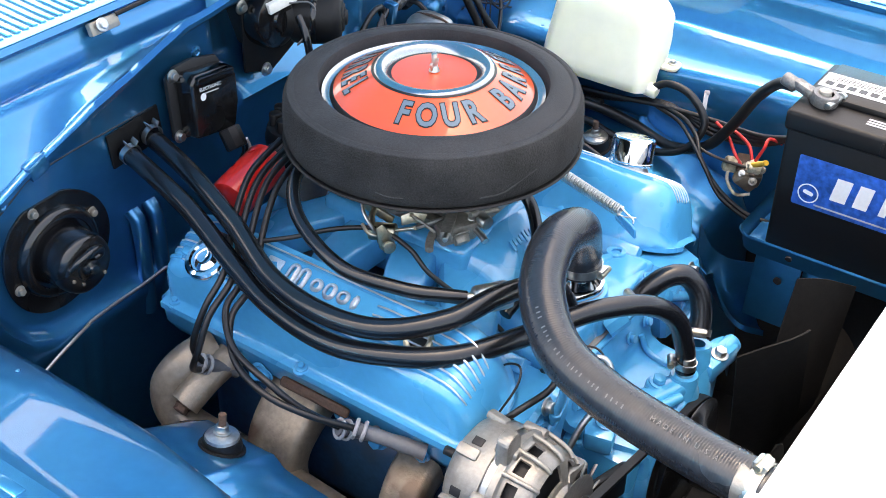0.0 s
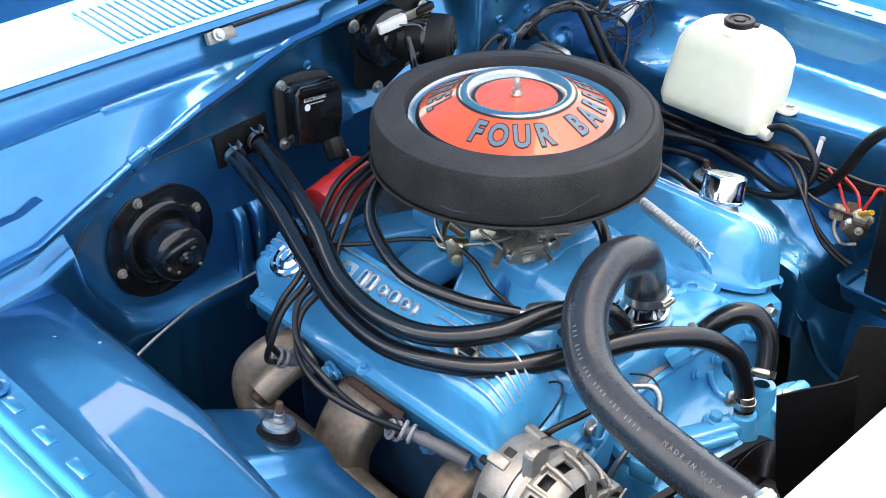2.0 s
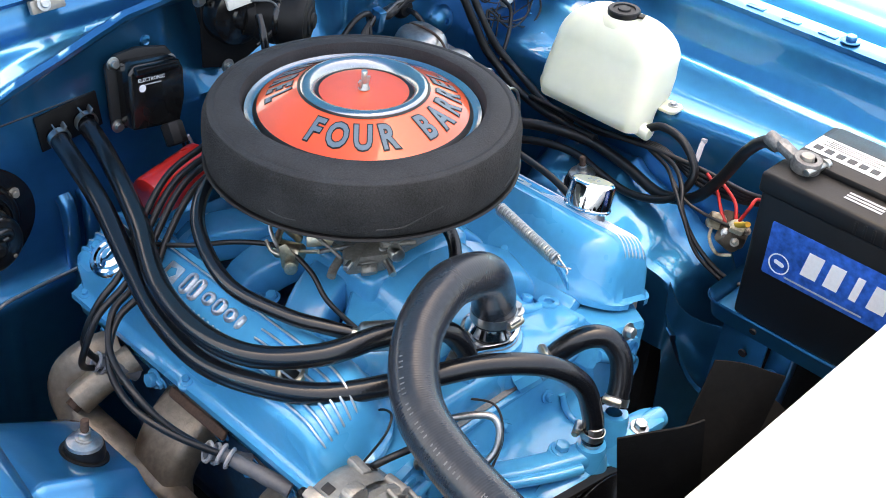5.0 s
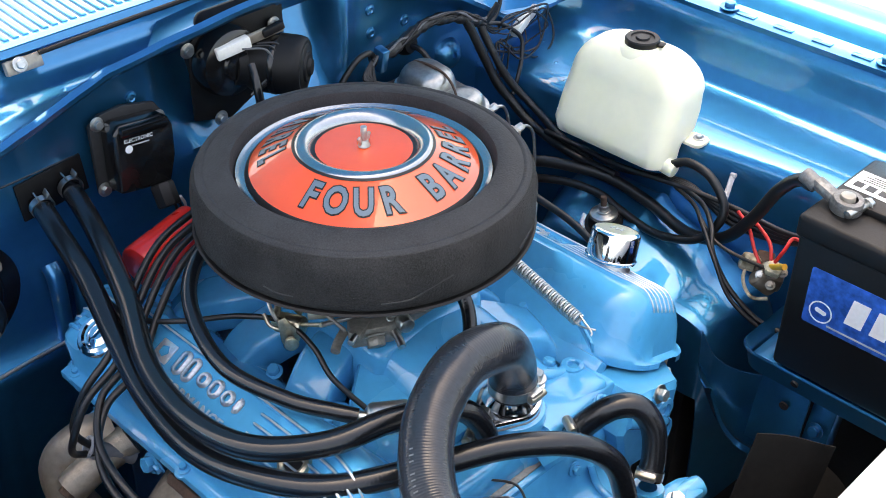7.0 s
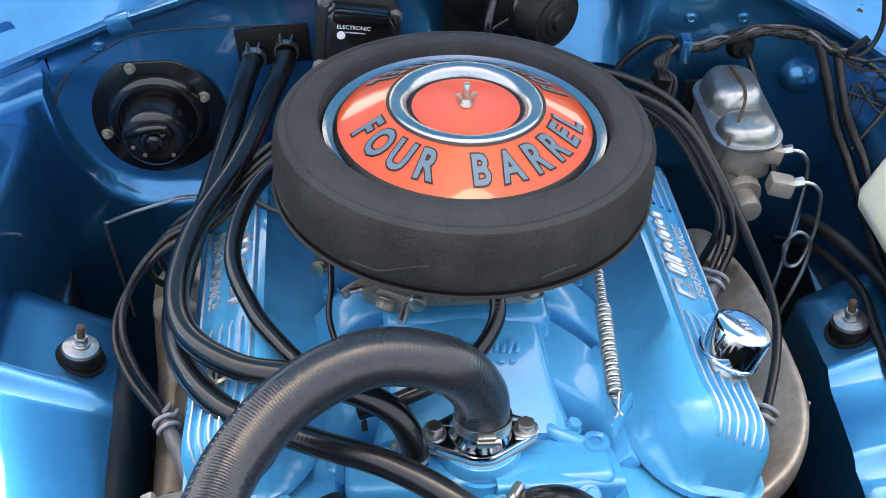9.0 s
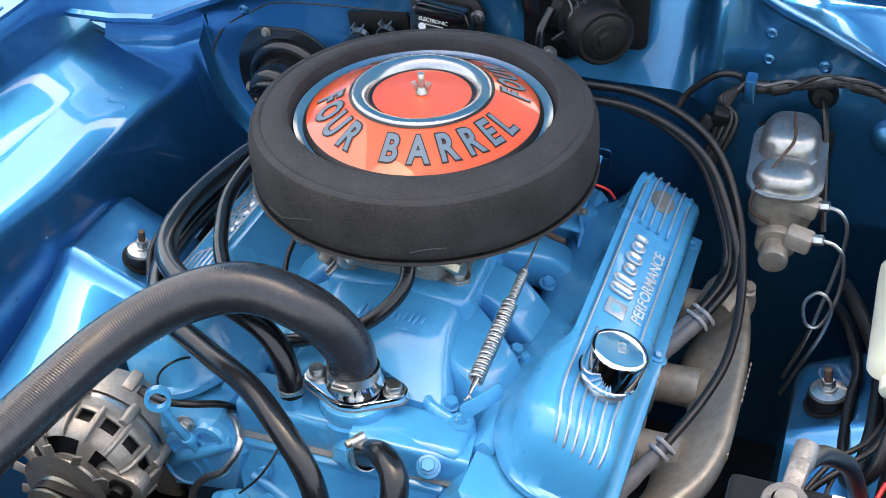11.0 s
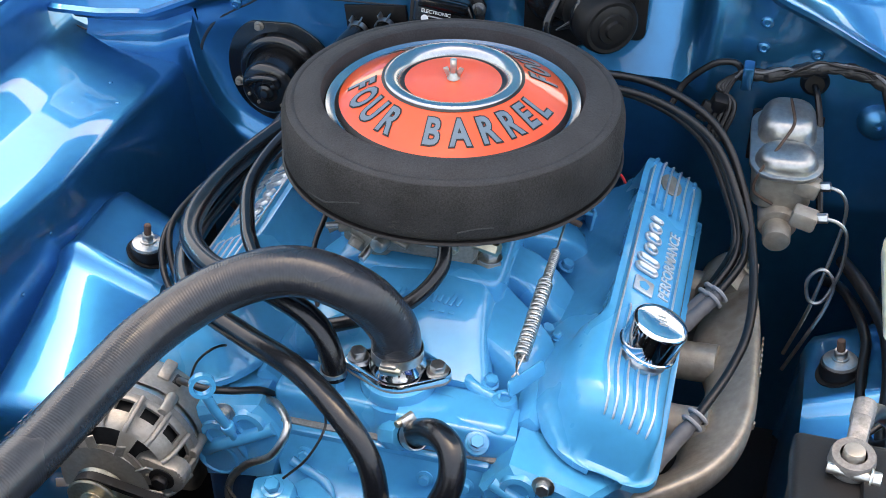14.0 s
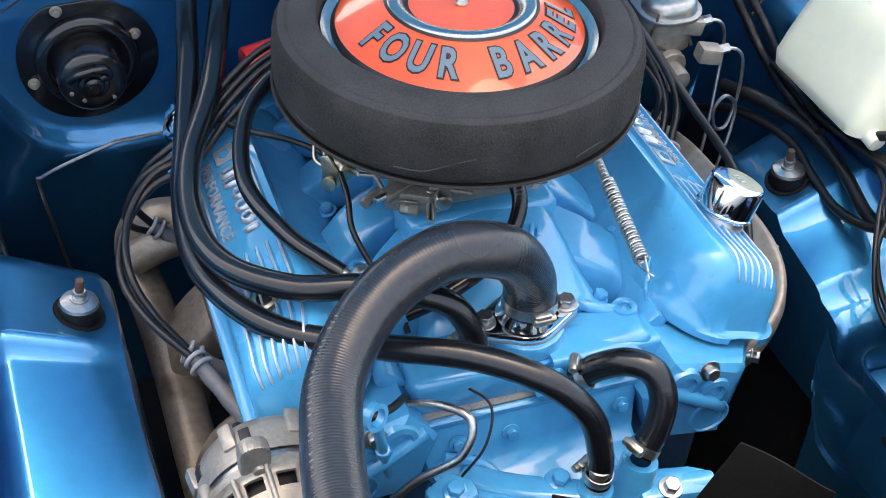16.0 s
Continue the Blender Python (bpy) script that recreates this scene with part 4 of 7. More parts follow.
def cylinder_head(side):
    dy = 0.0 if side > 0 else 0.014
    t = thing("cylinder_head", "light blue cast-iron cylinder head under its valve cover", "cylinder head", (side * 0.22, -0.03 + dy, -0.4), "cylinder heads")
    secs = []
    for y, cut in ((-0.295, 0.050), (-0.289, 0.044), (-0.268, 0.030), (-0.240, 0.008), (-0.225, 0.0), (-0.10, 0.0), (0.1, 0.0), (0.225, 0.0), (0.232, 0.0)):
        c = 0.006 if y in (-0.295, 0.232) else 0.0
        ps = [(0.134 + c, -0.236 - c), (0.20 - cut * 0.3, -0.254 - c + cut * 0.08), (0.258 - c - cut, -0.270 - c + cut * 0.25), (0.263 - c - cut, -0.278 + cut * 0.25), (0.258 - c - cut, -0.312), (0.232 - cut * 0.6, -0.350), (0.12 + c, -0.335), (0.104 + c, -0.275)]
        secs.append([(x * side, y + dy, z) for x, z in ps])
    mount("casting", bm_loft(secs, True, caps=True), ENGINE, t, angle=30)
    for x, z in ((0.145, -0.262), (0.182, -0.284)):
        mount("end_boss", bm_lathe([(0.0, -0.006), (0.011, -0.006), (0.012, 0.004), (0.018, 0.003), (0.020, -0.004)], 28, axis_at((x * side, -0.296 + dy, z), (0, -1, 0))), ENGINE, t)
    mount("core_plug", bm_lathe([(0.0, -0.004), (0.017, -0.004), (0.0195, 0.0), (0.0205, 0.003), (0.0225, 0.0025), (0.024, -0.003)], 32, axis_at((0.186 * side, -0.2945 + dy, -0.322), (0, -1, 0))), ENGINE, t)
    mount("cast_rib", bm_tube([(0.118 * side, -0.292 + dy, -0.262), (0.155 * side, -0.297 + dy, -0.282), (0.185 * side, -0.296 + dy, -0.300), (0.205 * side, -0.285 + dy, -0.325), (0.212 * side, -0.272 + dy, -0.345)], 0.008, 12, 6), ENGINE, t)
    mount("open_boss", bm_lathe([(0.0, -0.016), (0.013, -0.016), (0.0145, 0.008), (0.0185, 0.007), (0.0205, 0.0), (0.021, -0.025)], 32, axis_at((0.231 * side, -0.247 + dy, -0.327), (0.55 * side, -0.82, 0.1))), ENGINE, t)
    mount("stud_boss", bm_cyl(0.0085, 0.016, axis_at((0.252 * side, -0.232 + dy, -0.312), (0.8 * side, -0.6, 0.1)), 20, 0.001), STEEL, t)
    mount("ear_bolt", hexhead((0.264 * side, -0.241 + dy, -0.3105), (0.8 * side, -0.6, 0.1), 0.0075, 0.008, 0.0095), STEEL, t)
    mount("head_bolt", hexhead((side * 0.17, -0.296 + dy, -0.249), (0, -1, 0.2), 0.0075, 0.008, 0.0115), STEEL, t)
    for y in (-0.19, -0.07, 0.05, 0.17):
        mount("head_bolt", hexhead((side * 0.260, y + dy, -0.314), (side, 0, -0.2), 0.0075, 0.006, 0.0100), ENGINE, t)
    return t


for s_ in (-1, 1):
    cylinder_head(s_)

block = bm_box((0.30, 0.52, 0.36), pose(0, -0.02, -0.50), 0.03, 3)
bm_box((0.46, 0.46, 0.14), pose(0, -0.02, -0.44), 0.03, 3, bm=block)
solid("engine_block", block, ENGINE_SHADED, "blue cast-iron engine block, darkened for shade and grime", "engine block")


def intake_manifold():
    t = thing("intake_manifold", "light blue aluminium intake manifold in the valley of the engine", "intake manifold", (0, -0.02, -0.26))
    body = bm_box((0.165, 0.225, 0.085), pose(0, 0.005, -0.2015), 0.012, 3)
    # sloping front deck towards the thermostat
    secs = []
    for y, w, zt in ((-0.090, 0.070, -0.163), (-0.118, 0.070, -0.165), (-0.140, 0.072, -0.172), (-0.168, 0.080, -0.194), (-0.192, 0.090, -0.211), (-0.205, 0.094, -0.218)):
        secs.append([(-w - 0.014, y, -0.27), (-w - 0.008, y, zt - 0.03), (-w, y, zt - 0.008), (-w + 0.010, y, zt - 0.001), (-w + 0.03, y, zt), (0.0, y, zt + 0.003),
                     (w - 0.03, y, zt), (w - 0.010, y, zt - 0.001), (w, y, zt - 0.008), (w + 0.008, y, zt - 0.03), (w + 0.014, y, -0.27)])
    bm_loft(secs, True, body, True)
    mount("casting", body, ENGINE, t, "light blue painted casting with a sloping deck", angle=60)
    for s in (-1, 1):
        for y0, y1 in ((-0.03, -0.048), (0.03, 0.062), (0.085, 0.168)):
            run = bm_tube([(s * 0.040, y0, -0.196), (s * 0.092, y0 * 0.55 + y1 * 0.45, -0.203), (s * 0.126, y1, -0.228), (s * 0.152, y1, -0.262)], 0.0285, 24, 4, None, squash=0.82, power=7.0, up_hint=(0, 0, 1))
            mount("runner", run, ENGINE, t, "flat-topped intake runner", angle=50)
        # broad flat-topped front arm
        arm = []
        for f, r in (((-0.020, -0.108, -0.176), (0.020, -0.040, -0.172)), ((0.010, -0.121, -0.180), (0.048, -0.060, -0.178)), ((0.042, -0.135, -0.187), (0.077, -0.076, -0.184)), ((0.085, -0.154, -0.197), (0.110, -0.100, -0.194)), ((0.118, -0.170, -0.209), (0.138, -0.124, -0.206)), ((0.128, -0.174, -0.219), (0.146, -0.130, -0.217)), ((0.134, -0.176, -0.245), (0.152, -0.132, -0.245))):
            f, r = Vector(f), Vector(r)
            out = (f - r).normalized()
            drop = Vector((0, 0, -1))
            sec = [f + out * 0.016 + drop * 0.085, f + out * 0.009 + drop * 0.020, f + out * 0.006 + drop * 0.006, f + out * 0.002 + drop * 0.001, f.lerp(r, 0.5) + Vector((0, 0, 0.0012)), r - out * 0.002 + drop * 0.001, r - out * 0.006 + drop * 0.006, r - out * 0.009 + drop * 0.020, r - out * 0.016 + drop * 0.085]
            arm.append([(p.x * s, p.y, p.z) for p in sec])
        mount("front_arm", bm_loft(arm, True, caps=True), ENGINE, t, "broad flat-topped intake arm", angle=40)
        mount("side_flange", bm_box((0.028, 0.46, 0.02), pose(s * 0.138, -0.005, -0.238, 0, -s * 42, 0), 0.004), ENGINE, t)
    mount("front_crossover", bm_box((0.25, 0.056, 0.05), pose(0, -0.232, -0.247), 0.010, 3), ENGINE, t)
    mount("rear_crossover", bm_box((0.28, 0.06, 0.04), pose(0, 0.215, -0.25), 0.012, 3), ENGINE, t)
    mount("thermostat_pad", bm_cyl(0.040, 0.020, pose(0, -0.219, -0.2265), 32, 0.005), ENGINE, t)
    mount("water_passage", bm_tube([(0.010, -0.246, -0.240), (0.06, -0.244, -0.243), (0.095, -0.240, -0.247), (0.128, -0.236, -0.252)], 0.0240, 24, 6, squash=0.9, power=7.0, up_hint=(0, 0, 1)), ENGINE, t, "flat-topped water passage", angle=50)
    mount("lever_arm", bm_tube([(0.064, -0.186, -0.2215), (0.072, -0.203, -0.2185), (0.088, -0.211, -0.2215), (0.106, -0.214, -0.226)], 0.0065, 12, 6, squash=0.7), ENGINE, t)
    mount("arm_web", bm_box((0.046, 0.006, 0.030), pose(0.090, -0.211, -0.240, 0, 0, -14), 0.002), ENGINE, t)
    mount("corner_lug", bm_cyl(0.013, 0.016, axis_at((0.094, -0.262, -0.246), (0.2, -0.6, 0.8)), 20, 0.003), ENGINE, t)
    mount("corner_bolt", hexhead((0.097, -0.271, -0.232), (0.2, -0.6, 0.8), 0.0075, 0.006, 0.010), ENGINE, t)
    mount("thermostat_tower", bm_tube([(0.0, -0.219, -0.262), (0.0, -0.219, -0.240), (0.0, -0.219, -0.2245)], 0.041, 32, 4, power=2.6), ENGINE, t)
    mount("gasket_edge", bm_tube([(0.118, -0.266, -0.262), (0.132, -0.252, -0.250), (0.140, -0.228, -0.240), (0.1435, -0.19, -0.236)], 0.0028, 8, 8), GASKET, t, "grey gasket edge with black sealer")
    mount("valley_floor", bm_box((0.30, 0.46, 0.02), pose(0, 0, -0.268)), ENGINE_SHADED, t)
    # bosses with bores
    for x, y, z, h in ((0.112, -0.215, -0.222, 0.034), (-0.126, -0.09, -0.218, 0.026)):
        ring = [(0.0, 0.008), (0.006, 0.008), (0.006, h), (0.0075, h + 0.001), (0.0125, h), (0.0140, h - 0.003), (0.016, 0.0)]
        mount("boss", bm_lathe(ring, 28, pose(x, y, z - h + 0.002)), ENGINE, t)
    for x, y in ((0.092, -0.196), (0.132, -0.10), (0.132, 0.02), (-0.132, -0.11), (-0.132, 0.01)):
        mount("bolt", hexhead((x, y, -0.222), (0.35 if x > 0 else -0.35, 0, 1), 0.0075, 0.007, 0.010), ENGINE, t)
    # cast script on the front deck: plain raised strokes
    slope = basis((0.012, -0.139, -0.1695), (1, 0, 0), (0, -0.52, 1))
    for k in range(11):
        tall = 0.016 if k in (0, 4, 9) else 0.010
        own = bm_prism(round_rect(0.0042, tall, 0.0018), 0.0020, slope @ pose(-0.036 + 0.0068 * k, 0.002 * (k % 2), 0.0006, 0, 0, -18), 0.0005)
        mount("raised_stroke", own, ENGINE, t)
    for k in range(6):
        mount("raised_stroke", bm_prism(round_rect(0.006, 0.0032, 0.0012), 0.0018, slope @ pose(-0.026 + 0.0105 * k, -0.013, 0.0006), 0.0005), ENGINE, t)
    return t


intake_manifold()


def carburetor():
    t = thing("carburetor", "grey zinc four-barrel carburettor under the air cleaner", "carburettor", (0, -0.01, -0.155))
    mount("base_flange", bm_box((0.128, 0.15, 0.010), pose(0, -0.005, -0.152), 0.004), CARB, t)
    mount("gasket", bm_box((0.134, 0.156, 0.003), pose(0, -0.005, -0.160), 0.001), GASKET, t)
    main = bm_box((0.11, 0.13, 0.062), pose(0, 0.0, -0.116), 0.01)
    mount("body", main, CARB, t, "dull grey die-cast body")
    for y in (-0.085, 0.085):
        mount("fuel_bowl", bm_box((0.105, 0.045, 0.045), pose(0, y, -0.122), 0.009), CARB, t)
    mount("throat", bm_cyl(0.065, 0.03, pose(0, 0, -0.092), 40, 0.003), CARB, t)
    for x, y in ((0.064, -0.082), (-0.064, -0.082), (0.064, 0.075), (-0.064, 0.075)):
        mount("stud_nut", hexhead((x, y, -0.148), (0, 0, 1), 0.009, 0.010, 0.013), STEEL, t)
    mount("fuel_fitting", hexhead((0.060, -0.070, -0.166), (0.05, -0.25, 1), 0.0150, 0.015, 0.0165), CAST, t, "large brown hex fitting")
    mount("fitting_collar", bm_cyl(0.0150, 0.010, axis_at((0.060, -0.068, -0.176), (0.05, -0.25, 1)), 24, 0.003), CAST, t)
    # choke and idle linkage, passenger side
    mount("choke_lever", bm_box((0.004, 0.040, 0.012), pose(-0.118, -0.005, -0.122, 20, 0, 12), 0.0015), YELLOW_ZINC, t)
    mount("choke_shaft", bm_tube([(-0.05, 0.0, -0.118), (-0.118, 0.0, -0.118), (-0.140, -0.010, -0.128)], 0.004, 10, 5), YELLOW_ZINC, t)
    mount("solenoid", bm_cyl(0.011, 0.034, axis_at((-0.135, -0.003, -0.140), (0.4, -1, 0.1)), 22, 0.002), YELLOW_ZINC, t, "yellow zinc linkage barrel")
    mount("link_rod", bm_tube([(-0.120, 0.02, -0.105), (-0.140, 0.0, -0.115), (-0.140, -0.02, -0.135), (-0.125, -0.03, -0.142)], 0.0022, 8, 5), STEEL, t)
    mount("idle_screw", bm_cyl(0.0035, 0.035, axis_at((-0.085, -0.085, -0.128), (-1, -0.5, 0.1)), 12, 0.0008), STEEL, t)
    mount("idle_bracket", bm_box((0.05, 0.014, 0.010), pose(-0.082, -0.083, -0.128, 0, 0, 25), 0.002), CARB, t)
    for k, (a, b, r) in enumerate((((-0.075, -0.070, -0.128), (-0.120, -0.060, -0.122), 0.0028), ((-0.120, -0.060, -0.122), (-0.128, -0.022, -0.138), 0.0024), ((-0.060, -0.098, -0.120), (-0.020, -0.112, -0.128), 0.004),
                                   ((0.0, -0.108, -0.120), (0.035, -0.112, -0.116), 0.005), ((-0.10, -0.02, -0.105), (-0.112, -0.05, -0.112), 0.003), ((-0.112, -0.05, -0.112), (-0.100, -0.075, -0.132), 0.0022))):
        mount("linkage_rod", bm_tube([a, b], r, 10, smooth=False), (STEEL, YELLOW_ZINC, CARB)[k % 3], t)
    mount("choke_lever", bm_prism([(-0.012, -0.006), (0.016, -0.004), (0.020, 0.004), (0.0, 0.010), (-0.012, 0.006)], 0.003, axis_at((-0.112, -0.048, -0.118), (-0.6, -0.7, 0.3)), 0.0008), YELLOW_ZINC, t)
    mount("vacuum_cap", bm_cyl(0.009, 0.016, axis_at((-0.048, -0.105, -0.128), (-0.3, -1, 0)), 18, 0.003), STEEL, t)
    casting = bm_prism([(-0.030, -0.012), (0.016, -0.016), (0.030, -0.006), (0.028, 0.010), (0.006, 0.016), (-0.028, 0.012)], 0.024, basis((-0.070, -0.088, -0.150), (0.9, -0.4, 0), (0, 0, 1)), 0.004)
    mount("valve_casting", casting, CARB, t, "rough grey valve casting")
    mount("valve_plug", hexhead((-0.078, -0.096, -0.139), (-0.35, -0.65, -0.66), 0.0105, 0.010, 0.0125), CARB, t)
    mount("valve_nozzle", bm_tube([(-0.098, -0.070, -0.138), (-0.112, -0.076, -0.141), (-0.121, -0.082, -0.144)], 0.0052, 12, 4), CARB, t)
    mount("valve_nozzle", bm_tube([(-0.060, -0.104, -0.136), (-0.064, -0.118, -0.139), (-0.068, -0.127, -0.142)], 0.0045, 12, 4), STEEL, t)
    mount("cover_screw", hexhead((-0.092, -0.086, -0.132), (-0.2, -0.3, 1), 0.0048, 0.004, 0.006), STEEL, t)
    mount("cover_screw", hexhead((-0.058, -0.098, -0.130), (-0.1, -0.3, 1), 0.0048, 0.004, 0.006), STEEL, t)
    stack = Vector((-0.132, -0.022, -0.146))
    along = Vector((-0.55, -0.80, 0.1)).normalized()
    for k, (r, w) in enumerate(((0.0085, 0.004), (0.0055, 0.005), (0.0100, 0.003), (0.0060, 0.006), (0.0080, 0.003))):
        mount("linkage_disc", bm_cyl(r, w, axis_at(stack + along * 0.0055 * k, along), 18, 0.0008), (YELLOW_ZINC, STEEL, YELLOW_ZINC, CARB, YELLOW_ZINC)[k], t)
    mount("bell_crank", bm_prism([(-0.008, -0.007), (0.010, -0.006), (0.024, 0.014), (0.018, 0.020), (-0.004, 0.009)], 0.003, axis_at(stack + along * 0.012, along) @ pose(0, 0, 0, 0, 0, 70), 0.0008), YELLOW_ZINC, t)
    mount("return_link", bm_tube([(-0.150, -0.004, -0.122), (-0.152, -0.016, -0.130), (-0.142, -0.026, -0.138), (-0.146, -0.036, -0.150)], 0.0022, 8, 6), YELLOW_ZINC, t)
    mount("float_screw", hexhead((0.03, -0.109, -0.122), (0, -1, 0), 0.0045, 0.005, 0.006), YELLOW_ZINC, t)
    mount("float_screw", hexhead((-0.03, -0.109, -0.110), (0, -1, 0), 0.0045, 0.005, 0.006), YELLOW_ZINC, t)
    # throttle linkage, driver side
    mount("throttle_lever", bm_box((0.004, 0.045, 0.016), pose(0.098, -0.01, -0.135, 30, 0, 0), 0.002), YELLOW_ZINC, t)
    mount("throttle_shaft", bm_cyl(0.0045, 0.06, axis_at((0.055, 0.0, -0.132), (1, 0, 0)), 12, 0.001), STEEL, t)
    mount("throttle_stud", bm_cyl(0.0038, 0.036, axis_at((0.108, 0.058, -0.175), (1, 0.15, -0.45)), 12, 0.001), RUST, t)
    mount("stud_barrel", bm_cyl(0.0085, 0.022, axis_at((0.096, 0.056, -0.170), (1, 0.15, -0.45)), 6, 0.0012), CAST_BROWN, t)
    # throttle cable bracket with its blue upright
    upright = bm_tube([(0.140, 0.138, -0.232), (0.142, 0.140, -0.195), (0.149, 0.145, -0.160), (0.157, 0.150, -0.124)], 0.0040, 10, 6, squash=0.4)
    mount("cable_bracket", upright, ENGINE, t, "blue painted steel bracket strip")
    mount("bracket_foot", bm_box((0.060, 0.050, 0.005), pose(0.118, 0.112, -0.196, -14, 18, 20), 0.0018), ENGINE, t, "blue bracket plate")
    mount("bracket_web", bm_box((0.004, 0.050, 0.034), pose(0.142, 0.118, -0.212, -8, 10, 18), 0.0014), ENGINE, t)
    for a, z, r in (((0.131, 0.106, -0.178), (0.6, -0.7, 0.4), 0.0075), ((0.121, 0.108, -0.174), (-0.2, -1, 0.3), 0.006), ((0.143, 0.114, -0.180), (1, -0.3, 0.2), 0.006)):
        mount("linkage_nut", hexhead(a, z, r * 0.8, 0.008, r), CARB, t)
    mount("linkage_arm", bm_tube([(0.098, 0.030, -0.135), (0.108, 0.072, -0.156), (0.121, 0.104, -0.175), (0.145, 0.115, -0.181)], 0.0036, 10, 6), CARB, t)
    mount("linkage_arm", bm_tube([(0.096, 0.095, -0.142), (0.112, 0.102, -0.160), (0.131, 0.108, -0.186)], 0.0044, 10, 6), CARB, t)
    mount("choke_wire", bm_tube([(0.118, 0.112, -0.141), (0.146, 0.118, -0.141), (0.162, 0.122, -0.146), (0.174, 0.126, -0.153), (0.180, 0.136, -0.170)], 0.0017, 8, 6), RED_WIRE, t, "red insulated wire")
    mount("fuel_inlet", bm_cyl(0.008, 0.03, axis_at((0.05, -0.10, -0.115), (1, -0.3, 0)), 6, 0.001), YELLOW_ZINC, t)
    return t


carburetor()


# ---------------------------------------------------------------- cooling
def thermostat_housing():
    t = thing("thermostat_housing", "chrome thermostat housing on the intake manifold", "thermostat housing", (0, -0.22, -0.203))
    m = pose(0, -0.219, -0.2055, 0, 0, 3)
    flange = []
    for cx, r, a0, a1 in ((0.043, 0.013, -65, 65), (0.0, 0.034, 62, 118), (-0.043, 0.013, 115, 245), (0.0, 0.034, 242, 298)):
        for k in range(9):
            a = radians(a0 + (a1 - a0) * k / 8)
            flange.append((cx + r * math.cos(a), r * math.sin(a)))
    mount("gasket", bm_prism(flange, 0.002, m @ Matrix.Translation((0, 0, -0.002))), GASKET, t)
    mount("flange", bm_prism(flange, 0.009, m, 0.002), CHROME, t)
    neck = [(0.030, 0.008), (0.028, 0.012), (0.0245, 0.018), (0.0225, 0.026), (0.0225, 0.045)]
    mount("neck", bm_lathe(neck, 40, m), CHROME, t)
    for x in (0.0425, -0.0425):
        mount("bolt", hexhead((x, -0.219, -0.1965), (0, 0, 1), 0.0085, 0.008, 0.0115), STEEL, t)
    return t


thermostat_housing()


def upper_hose():
    pts = HOSE_PTS
    t = thing("radiator_hose", "thick black ribbed upper radiator hose with printed lettering", "radiator hose", pts[0])
    mount("hose", bm_tube(pts, 0.0255, 28, 14), HOSE_BIG, t)
    clamp_parts(Vector(pts[0]) + Vector((0, 0.0, 0.006)), (0, 0.05, 1), 0.0257, t)
    end = Vector(pts[-1])
    clamp_parts(end + (Vector(pts[-2]) - end).normalized() * 0.025, end - Vector(pts[-2]), 0.0257, t, 0.013)
    # printing along the top of the straight run
    path = spline(pts, 14)
    a, b = path[len(path) - 48], path[-6]
    run = (b - a).normalized()
    nrm = Vector((-0.66, 0.0, 0.75))
    nrm = (nrm - run * nrm.dot(run)).normalized()
    base = basis(a.lerp(b, 0.60), run, nrm)
    mount("printing", bm_text("MADE IN U.S.A.", 0.0072, base @ Matrix.Translation((0, 0.0, 0.0255)), 0.0002, 0, 1.7), PRINT, t, "pale printed words on the hose")
    for k in range(26):
        if k % 9 in (3, 8):
            continue
        u = 0.50 + 0.22 * k / 26
        i = int(u * (len(path) - 2))
        p = path[i].lerp(path[i + 1], u * (len(path) - 2) - i)
        along = (path[i + 1] - path[i]).normalized()
        side_ = Vector((-0.66, 0.05, 0.75))
        n2 = (side_ - along * side_.dot(along)).normalized()
        mount("worn_print", bm_box((0.0014, 0.0046 if k % 3 else 0.0034, 0.0004), basis(p + n2 * 0.02546, along, n2), 0), PRINT, t)
    return t


HOSE_PTS = [(0.001, -0.222, -0.182), (-0.005, -0.222, -0.142), (-0.038, -0.232, -0.098), (-0.100, -0.237, -0.083), (-0.165, -0.262, -0.098),
            (-0.215, -0.315, -0.120), (-0.238, -0.385, -0.131), (-0.252, -0.470, -0.134), (-0.264, -0.545, -0.131), (-0.269, -0.585, -0.129)]
upper_hose()


def heater_hose(pts, label, r=0.0125):
    t = thing("heater_hose", label, "heater hose", pts[0], "heater hoses")
    mount("hose", bm_tube(pts, r, 18, 12), HOSE, t)
    return t


HEAT_A = [(-0.215, 0.326, -0.107), (-0.226, 0.273, -0.113), (-0.241, 0.191, -0.131), (-0.262, 0.106, -0.160), (-0.281, 0.027, -0.179), (-0.288, -0.062, -0.185), (-0.272, -0.137, -0.178),
          (-0.230, -0.200, -0.175), (-0.155, -0.245, -0.172), (-0.085, -0.284, -0.166), (-0.028, -0.324, -0.173), (0.009, -0.348, -0.204), (0.021, -0.361, -0.248), (0.021, -0.367, -0.284)]
HEAT_B = [(-0.176, 0.328, -0.100), (-0.182, 0.292, -0.106), (-0.198, 0.231, -0.113), (-0.230, 0.130, -0.132), (-0.271, 0.033, -0.147), (-0.283, -0.055, -0.151), (-0.267, -0.125, -0.150),
          (-0.218, -0.178, -0.143), (-0.160, -0.201, -0.137), (-0.110, -0.217, -0.144), (-0.079, -0.229, -0.158), (-0.063, -0.240, -0.186), (-0.061, -0.244, -0.208)]
ha = heater_hose(HEAT_A, "black rubber heater hose from firewall to water pump")
clamp_parts((0.020, -0.366, -0.272), (0.05, -0.1, 1), 0.0127, ha, 0.009)
hb = heater_hose(HEAT_B, "black rubber heater hose from firewall to intake manifold")
clamp_parts((-0.062, -0.242, -0.200), (0.05, -0.1, 1), 0.0127, hb, 0.009)

